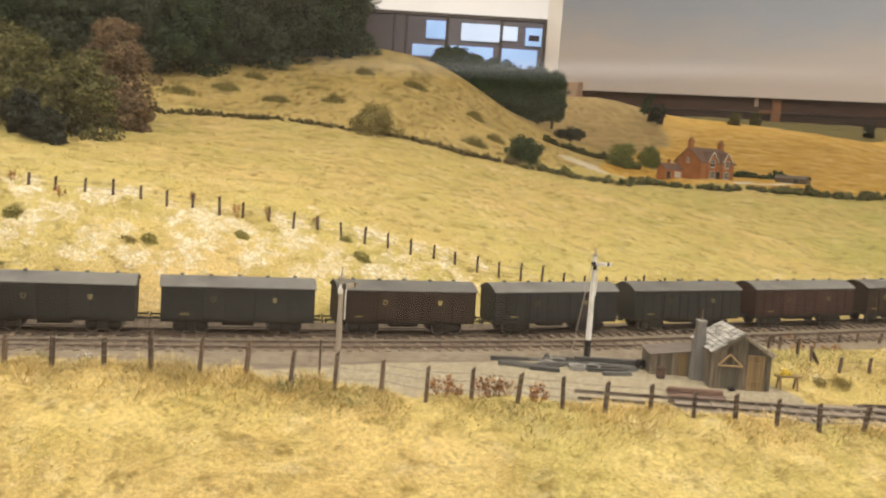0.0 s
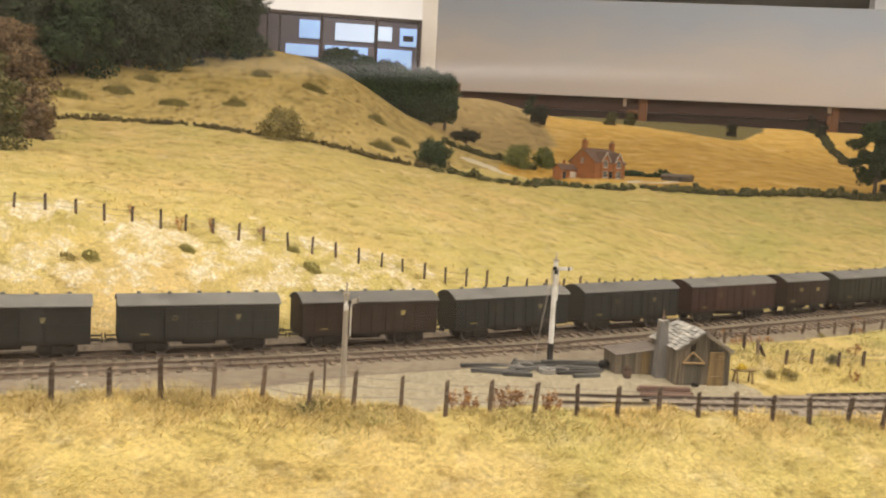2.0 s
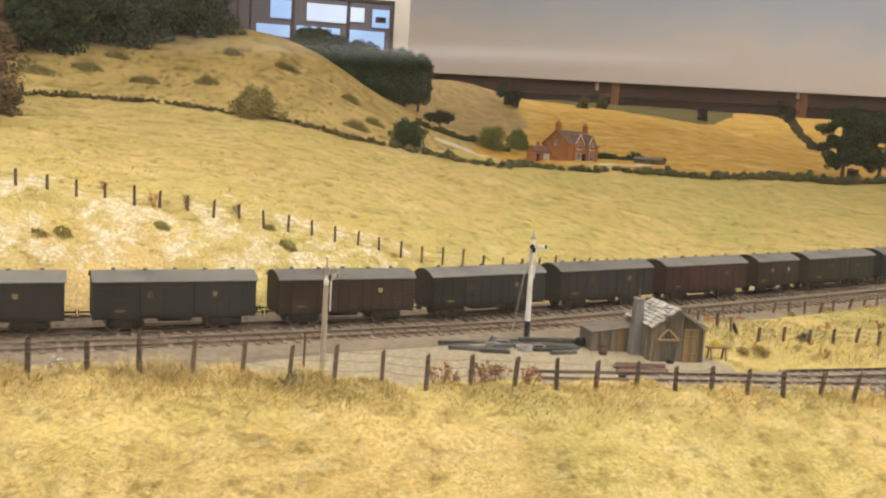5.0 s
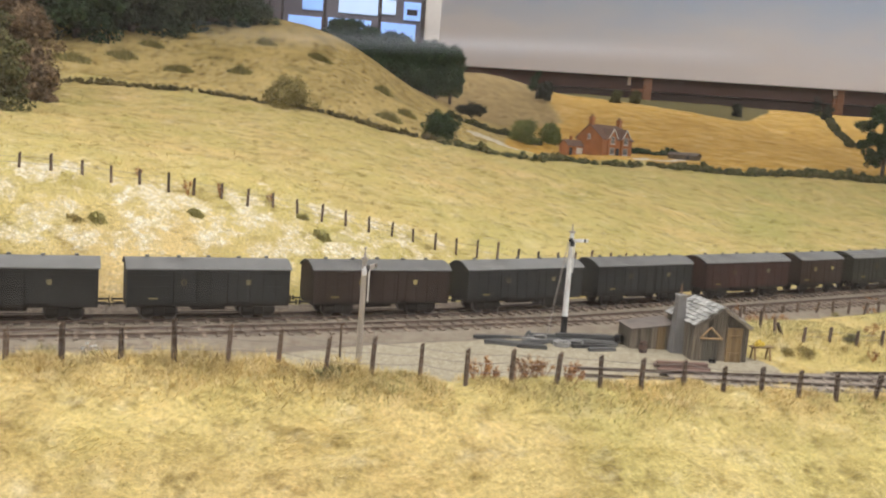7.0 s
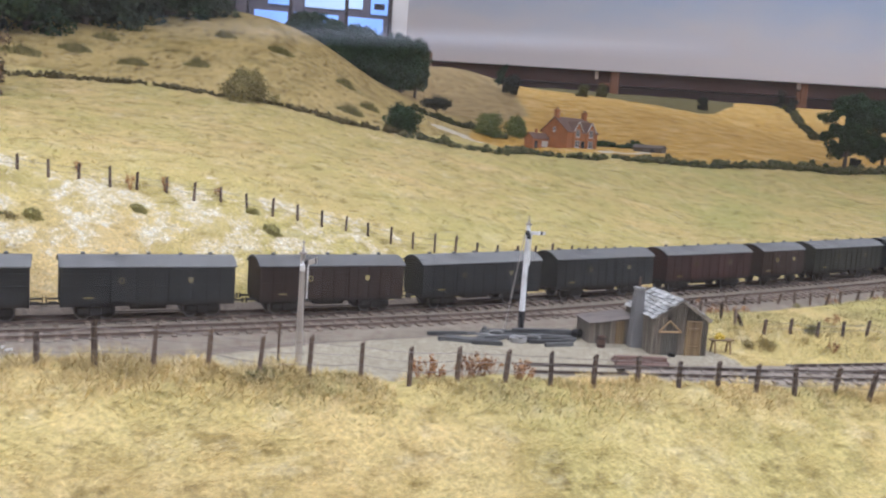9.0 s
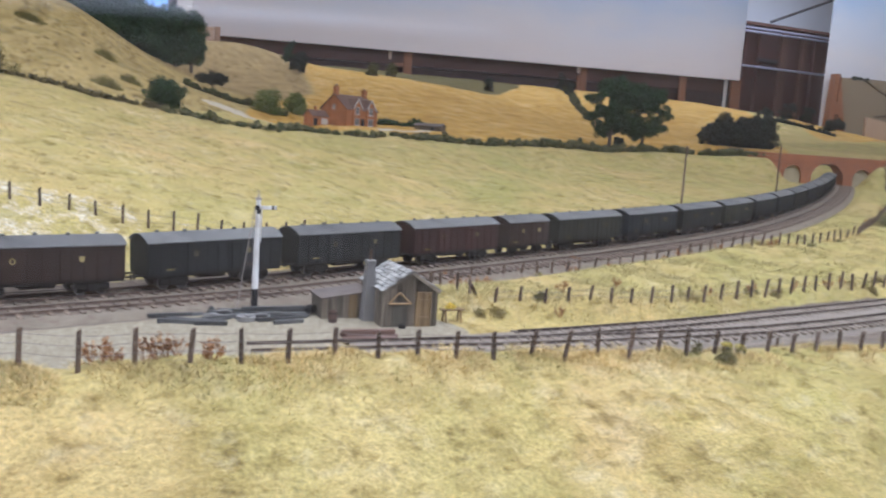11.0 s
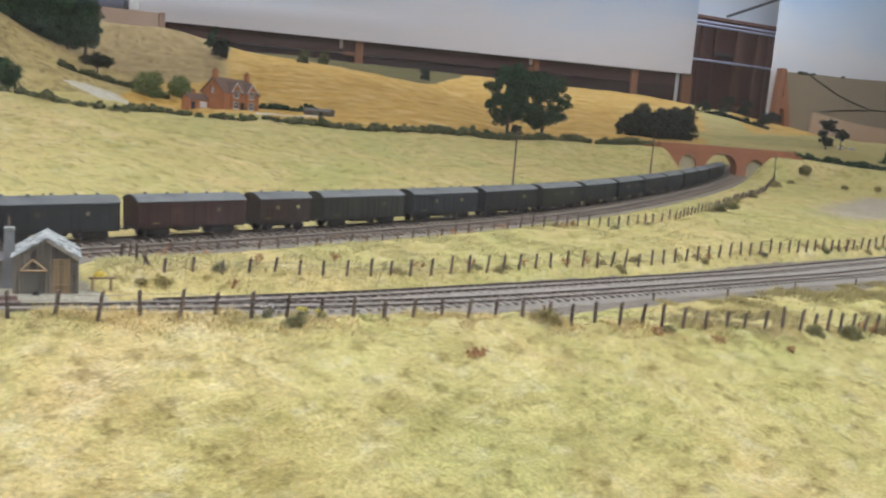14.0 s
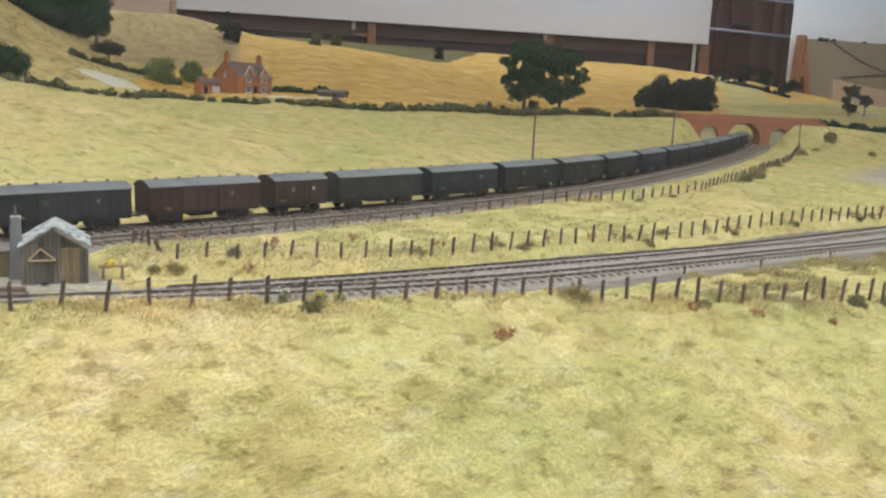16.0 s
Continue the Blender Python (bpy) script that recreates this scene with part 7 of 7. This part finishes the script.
def swirl(x, y, turn=0.9):
    """Which way the static grass was combed."""
    a = turn * (patchy(x, y, 0.035, 3) - 0.5) + 0.9 * (patchy(x, y, 0.11, 5) - 0.5)
    return np.cos(a), 0.6 * np.sin(a) - 0.2


def spots(rng, count, y0, y1, u0, u1, power=1.0):
    y = y0 + (y1 - y0) * rng.random(count) ** power
    return 0.12 + rng.uniform(u0, u1, count) * (y + 0.32), y


def turf(name, label, x, y, length, width, lean, material, pull=0.6):
    cx, cy = swirl(x, y)
    v, f = blades(rng, x, y, length, width, lean, (pull * cx, pull * cy))
    return tagged(new(name, raw_mesh(name, v, f, material)), label, "grass", kind="stuff")


x, y = spots(rng, 190000, 0.16, 0.50, -0.85, 1.2)
ok = keep_grass(x, y) & (y < fence_y(x) + 0.02)
x, y = x[ok], y[ok]
turf("pasture_grass", "matted straw-coloured static grass of the near pasture", x, y, 0.0042 + 0.0020 * patchy(x, y, 0.02, 1), 0.00015, 1.25, M_GRASS, 2.3)
x, y = spots(rng, 210000, 0.16, 0.50, -0.85, 1.2)
lump = patchy(x * 0.6, y * 1.3, 0.013, 2) * 0.6 + patchy(x * 0.6, y * 1.5, 0.007, 4) * 0.4
ok = keep_grass(x, y) & (y < fence_y(x) + 0.01) & (lump > 0.52)
x, y, lump = x[ok], y[ok], lump[ok]
turf("pasture_tussocks", "raised matted straw tussocks in the near pasture", x, y, 0.0042 + 0.013 * (lump - 0.52), 0.00016, 1.05, M_GRASS, 2.1)
grow("mid_grass", "dry grass between the branch and the main line", rng, 90000, 0.55, 1.6, -0.1, 1.3, 0.0040, 0.00024, 1.1, M_GRASS, 1.6, lambda x, y: (y < line_y(x) - 0.07) & (x > 0.26))
x, y = spots(rng, 170000, 0.70, 1.75, -0.8, 0.95, 1.3)
lump = patchy(x, y, 0.028, 6) * 0.6 + patchy(x, y, 0.011, 7) * 0.4
ok = keep_grass(x, y) & (y > line_y(x) + 0.04) & (y < np.interp(x, HEDGE_X, HEDGE_Y) - 0.02) & (lump > 0.33 + 0.2 * rng.random(len(x)))
x, y, lump = x[ok], y[ok], lump[ok]
turf("field_grass", "short dry grass of the sloping pasture", x, y, 0.0026 + 0.006 * np.maximum(lump - 0.45, 0), 0.00026, 0.9, M_GRASS, 0.4)
# long growth along the front fence, heaped in tussocks
M_FRINGE = leafy("olive_brown_fringe", [(0.0, (0.42, 0.33, 0.125)), (0.5, (0.60, 0.48, 0.19)), (1.0, (0.74, 0.61, 0.29))])
for name, label, mat, count, x0, x1, cy, sy, ln, lean, seedshift in (
        ("fence_grass", "long bleached grass heaped along the front fence", M_LONG, 60000, -0.42, 1.25, 0.000, 0.012, 0.0066, 1.0, 11),
        ("fence_fringe", "olive-brown matted growth at the foot of the fence", M_FRINGE, 16000, -0.42, 0.10, -0.002, 0.010, 0.0050, 1.0, 12),
        ("fence_tufts", "greenish tufts at the foot of the fence", M_GREENTUFT, 26000, -0.05, 1.2, -0.006, 0.012, 0.0042, 0.95, 13)):
    x = rng.uniform(x0, x1, count)
    y = fence_y(x) + rng.normal(cy, sy, count)
    lump = patchy(x, y * 0.5, 0.022, seedshift) * 0.65 + patchy(x, y, 0.008, seedshift + 1) * 0.35
    ok = lump > np.where(x < 0.0, 0.40, np.where(x < 0.35, 0.50, 0.55))
    x, y, lump = x[ok], y[ok], lump[ok]
    turf(name, label, x, y, ln * (0.55 + 2.0 * (lump - 0.4)) * np.where(x < -0.02, 1.15, 0.8), 0.00017, lean, mat, 0.35)
n = 16000
x = rng.uniform(0.28, 2.0, n)
y = np.where(rng.random(n) < 0.5, branch_y(x) + 0.095, np.interp(x, LINE_FENCE_X, LINE_FENCE_Y)) + rng.normal(0, 0.010, n)
ok = keep_grass(x, y) & (patchy(x, y, 0.03, 15) > 0.42)
turf("lineside_grass", "long dry grass round the lineside fences", x[ok], y[ok], 0.0055, 0.00024, 0.9, M_LONG, 0.5)
n = 60000
x = rng.uniform(0.26, 1.5, n)
u = rng.random(n) ** 0.8
y = (branch_y(x) + 0.075) * (1 - u) + (line_y(x) - 0.075) * u
lump = patchy(x, y * 0.7, 0.035, 31) * 0.6 + patchy(x, y, 0.014, 32) * 0.4
ok = keep_grass(x, y) & (lump > 0.50 - 0.12 * np.exp(-((x - 0.30) / 0.08) ** 2)) & (y < line_y(x) - 0.07)
turf("rough_grass", "rough olive-straw grass between the branch and the main line", x[ok], y[ok], 0.0030 + 0.012 * np.maximum(lump[ok] - 0.45, 0), 0.00024, 1.05, leafy("lineside_meadow", [(0.0, (0.34, 0.31, 0.12)), (0.5, (0.52, 0.46, 0.19)), (1.0, (0.66, 0.58, 0.28))]), 0.4)
# rough scrub on the bank between the fence and the branch
M_ROUGH = leafy("rough_bank_scrub", [(0.0, (0.22, 0.19, 0.075)), (0.4, (0.38, 0.32, 0.12)), (0.75, (0.52, 0.42, 0.16)), (1.0, (0.66, 0.53, 0.23))])
x = rng.uniform(0.62, 1.35, 52000)
y = fence_y(x) + rng.uniform(0.0, 1.0, len(x)) * (branch_y(x) - 0.02 - fence_y(x))
lump = patchy(x, y, 0.03, 21) * 0.6 + patchy(x, y, 0.012, 22) * 0.4
ok = lump > 0.47 + 0.16 * np.maximum(0.92 - x, 0) / 0.30
turf("bank_scrub", "rough brown-green scrub on the bank below the branch", x[ok], y[ok], 0.0035 + 0.018 * np.maximum(lump[ok] - 0.47, 0), 0.00024, 0.85, M_ROUGH, 0.4)


def build_weed(x, y, h, r, material, label, seed, stems=7, name="dock_plant", leafs=60):
    rng = np.random.default_rng(seed)
    t = thing(name, pose(x, y, ground(x, y) - 0.0003), label, "weed", "weeds")
    bm = bmesh.new()
    tips = []
    for k in range(stems):
        a, l = rng.uniform(0, 6.28), rng.uniform(0.5, 1.0)
        tip = Vector((r * math.cos(a) * rng.uniform(0.2, 1), r * math.sin(a) * rng.uniform(0.2, 1), h * l))
        tube(bm, (tip.x * 0.2, tip.y * 0.2, 0), tip, 0.00022, 0.00016, 4)
        tips.append(tip)
    part("stalk", bm, material, t)
    blobs = [(p.x, p.y, p.z * u, 0.0012, 1.6) for p in tips for u in (0.7, 0.95)]
    v, f = leaf_cloud(rng, blobs, leafs * stems // 4, 0.0008)
    part("foliage", raw_mesh("foliage", v, f, material), None, t)
    return t


for k, (x, y, h) in enumerate(((0.018, 0.458, 0.009), (0.022, 0.456, 0.012), (0.027, 0.460, 0.009), (0.040, 0.457, 0.010), (0.045, 0.460, 0.013), (0.049, 0.458, 0.011), (0.054, 0.460, 0.009), (0.066, 0.461, 0.011), (0.069, 0.459, 0.008), (0.47, 0.427, 0.006), (0.476, 0.430, 0.006),
                                (0.638, 0.468, 0.007), (0.69, 0.462, 0.006), (0.76, 0.455, 0.005), (0.90, 0.515, 0.010), (0.92, 0.52, 0.011), (0.55, 0.483, 0.010),
                                (0.31, 0.757, 0.014), (0.318, 0.765, 0.015), (0.335, 0.77, 0.011), (0.345, 0.775, 0.012), (0.36, 0.785, 0.011), (0.30, 0.80, 0.010), (0.325, 0.815, 0.012), (0.42, 0.84, 0.010), (0.47, 0.74, 0.009), (0.39, 0.70, 0.010), (0.52, 0.90, 0.010), (0.64, 0.90, 0.010), (0.7, 0.93, 0.010))):
    build_weed(x, y, h, 0.0060, M_DOCK, "rust-coloured dried dock plant", 500 + k, stems=7)
weed_rnd = random.Random(88)
for k in range(44):
    x = weed_rnd.uniform(0.30, 1.75)
    y = (branch_y(x) + 0.095 if k % 2 else float(np.interp(x, LINE_FENCE_X, LINE_FENCE_Y))) + weed_rnd.gauss(0, 0.008)
    build_weed(x, y, weed_rnd.uniform(0.006, 0.012), weed_rnd.uniform(0.004, 0.007), M_DOCK if k % 3 else M_GREENTUFT, "rust-coloured dried dock plant" if k % 3 else "dull green weed beside the fence posts", 900 + k, stems=6)
M_DULL = leafy("dull_green_tuft", [(0.0, (0.13, 0.13, 0.06)), (0.5, (0.25, 0.235, 0.095)), (1.0, (0.42, 0.36, 0.15))])


def build_tuft(x, y, h, r, material, label, seed, count=900, width=0.00028, heart=0.36):
    """A bushy tussock of leaning blades over a small dark heart of leaves."""
    rng = np.random.default_rng(seed)
    t = thing("low_bush", pose(x, y, ground(x, y) - 0.0005), label, "bush", "low bushes")
    a, q = rng.uniform(0, 6.283, count), np.sqrt(rng.random(count)) * r
    q = q * (1 + 0.35 * np.sin(3 * a + seed) * np.sin(2 * a + 2 * seed))
    bx, by = q * np.cos(a), 0.6 * q * np.sin(a)
    v, f = blades(rng, x + bx, y + by, h * np.maximum(1.1 - 0.7 * q / r, 0.15) * rng.uniform(0.6, 1.2, count), width, 0.55)
    v = v - np.array([x, y, ground(x, y)])
    part("blades", raw_mesh("blades", v, f, material), None, t)
    v, f = leaf_cloud(rng, [(rng.uniform(-0.5, 0.5) * r, rng.uniform(-0.3, 0.3) * r, h * rng.uniform(0.2, 0.5), h * (heart + 0.12), 0.9) for _ in range(7)], 170, 0.0010, inner=0.0)
    part("leaves", raw_mesh("leaves", v, f, material), None, t)
    return t


for k, (x, y, h, r) in enumerate(((0.367, 0.462, 0.007, 0.007), (0.549, 0.477, 0.012, 0.011), (0.814, 0.487, 0.010, 0.009), (0.873, 0.502, 0.012, 0.013), (0.945, 0.526, 0.011, 0.010), (1.0, 0.545, 0.010, 0.010), (0.655, 0.478, 0.007, 0.008), (0.293, 0.655, 0.004, 0.006), (0.308, 0.656, 0.005, 0.008), (0.60, 0.705, 0.007, 0.009), (0.83, 0.765, 0.008, 0.009),
                                   (-0.185, 0.452, 0.009, 0.006), (-0.055, 0.441, 0.007, 0.012), (-0.069, 0.813, 0.008, 0.008), (-0.354, 0.729, 0.009, 0.008), (-0.245, 0.748, 0.007, 0.007), (-0.176, 0.788, 0.006, 0.007), (-0.088, 0.828, 0.007, 0.006), (1.30, 1.174, 0.016, 0.016), (1.373, 1.229, 0.018, 0.020), (1.886, 1.651, 0.018, 0.022), (1.60, 1.42, 0.014, 0.014), (0.40, 0.945, 0.009, 0.014),
                                   (2.13, 1.84, 0.014, 0.012), (2.30, 1.80, 0.014, 0.012), (2.42, 1.79, 0.014, 0.012), (2.52, 1.77, 0.012, 0.012))):
    build_tuft(x, y, h, r, M_GREENTUFT if 13 <= k <= 17 else M_DULL if (k % 3 != 1 or k > 12) and k not in (7, 8, 20, 23, 24, 25, 26) else M_ROUGH, "small dull green bush in the grass", 600 + k, width=0.00028 if y < 1.1 else 0.0005)
M_HILLTUFT = leafy("hillside_scrub", [(0.0, (0.16, 0.155, 0.055)), (0.5, (0.27, 0.24, 0.09)), (1.0, (0.42, 0.35, 0.135))])
for k, (x, y, r) in enumerate(((-0.472, 1.943, 0.030), (-0.383, 1.772, 0.034), (-0.271, 1.797, 0.028), (-0.256, 2.125, 0.028), (-0.128, 2.087, 0.034), (0.069, 1.864, 0.024), (0.027, 1.72, 0.030), (-0.499, 1.817, 0.036), (-0.56, 1.70, 0.045), (0.02, 2.02, 0.026), (-0.62, 1.60, 0.04))):
    build_tuft(x, y, 0.019, r * 0.85, M_HILLTUFT, "low dry scrub bush on the hillside", 700 + k, 520, 0.0007, 0.2)
for k in range(34):
    x = weed_rnd.uniform(0.32, 1.75)
    y = (branch_y(x) + 0.095 if k % 2 else float(np.interp(x, LINE_FENCE_X, LINE_FENCE_Y))) + weed_rnd.gauss(0, 0.006)
    build_tuft(x, y, weed_rnd.uniform(0.005, 0.009), weed_rnd.uniform(0.005, 0.010), M_DULL if k % 3 == 0 else M_ROUGH, "rough grassy tuft round the fence posts", 1000 + k, 300, 0.0003 if y < 1.0 else 0.0005)
for k in range(22):
    x = weed_rnd.uniform(-0.40, 0.55)
    y = float(np.interp(x, FIELD_FENCE_X, FIELD_FENCE_Y)) + (weed_rnd.gauss(0, 0.008) if k % 2 else -weed_rnd.uniform(0.02, 0.14) * (1 if x < 0.05 else 0.3))
    if y < line_y(x) + 0.05:
        continue
    if k % 2:
        build_weed(x, y, weed_rnd.uniform(0.008, 0.013), 0.006, M_DOCK, "rust-coloured dried dock plant", 1100 + k, stems=7)
    else:
        build_tuft(x, y, weed_rnd.uniform(0.003, 0.006), weed_rnd.uniform(0.007, 0.012), M_ROUGH, "dry olive scrub tuft on the chalky bank", 1100 + k, 300, 0.0004, 0.1)
rng = np.random.default_rng(77)
M_BLOOM = plain("yellow_green_bloom", (0.52, 0.44, 0.08), (0.68, 0.58, 0.14), 300, 0.7)
for k, (x, y) in enumerate(((0.373, 0.470), (0.384, 0.471), (0.822, 0.492))):
    t = thing("flowering_weed", pose(x, y, ground(x, y) - 0.0003), "green weed with small yellow flowers by the fence", "weed", "flowering weeds")
    v, f = leaf_cloud(rng, [(0, 0, 0.0025, 0.0035, 0.8), (0.002, 0.001, 0.004, 0.0025, 0.9)], 260, 0.0009, inner=0.2)
    part("leaves", raw_mesh("leaves", v, f, M_DULL), None, t)
    v, f = leaf_cloud(rng, [(-0.001, 0, 0.0065, 0.0026, 0.7), (0.002, 0, 0.0058, 0.0022, 0.7)], 150, 0.0008, inner=0.5)
    part("flowers", raw_mesh("flowers", v, f, M_BLOOM), None, t)
M_WHITEBLOOM = plain("white_bloom", (0.60, 0.58, 0.52), (0.76, 0.74, 0.68), 300, 0.7)
for k, (x, y) in enumerate(((-0.168, 0.462), (-0.136, 0.470), (0.352, 0.472))):
    t = thing("flowering_weed", pose(x, y, ground(x, y) - 0.0003), "dull green weed with white flower heads by the fence", "weed", "flowering weeds")
    bm = bmesh.new()
    for q in range(6):
        a = 1.05 * q
        tube(bm, (0, 0, 0), (0.0035 * math.cos(a), 0.0035 * math.sin(a), 0.0075 + 0.001 * (q % 3)), 0.0002, n=4)
    part("stalk", bm, M_DULL, t)
    v, f = leaf_cloud(rng, [(0, 0, 0.003, 0.0036, 0.9), (0.002, 0.001, 0.005, 0.0028, 0.9)], 220, 0.0009, inner=0.2)
    part("leaves", raw_mesh("leaves", v, f, M_DULL), None, t)
    v, f = leaf_cloud(rng, [(0.0033 * math.cos(1.05 * q), 0.0033 * math.sin(1.05 * q), 0.0078 + 0.001 * (q % 3), 0.0008, 0.6) for q in range(6)], 70, 0.0006, inner=0.2)
    part("flowers", raw_mesh("flowers", v, f, M_WHITEBLOOM), None, t)
t = thing("flower_bundle", pose(0.2620, 0.641, ground(0.2640, 0.641) + 0.0104), "bright yellow bundle of flowers on the trestle", "flowers")
v, f = leaf_cloud(rng, [(0, 0, 0.0016, 0.0026, 0.9), (0.0024, 0, 0.0014, 0.0019, 0.8), (-0.0024, -0.001, 0.001, 0.0016, 0.8)], 360, 0.0009)
part("petals", raw_mesh("petals", v, f, plain("yellow_petal", (0.72, 0.50, 0.04), (0.86, 0.68, 0.10), 300, 0.7)), None, t)
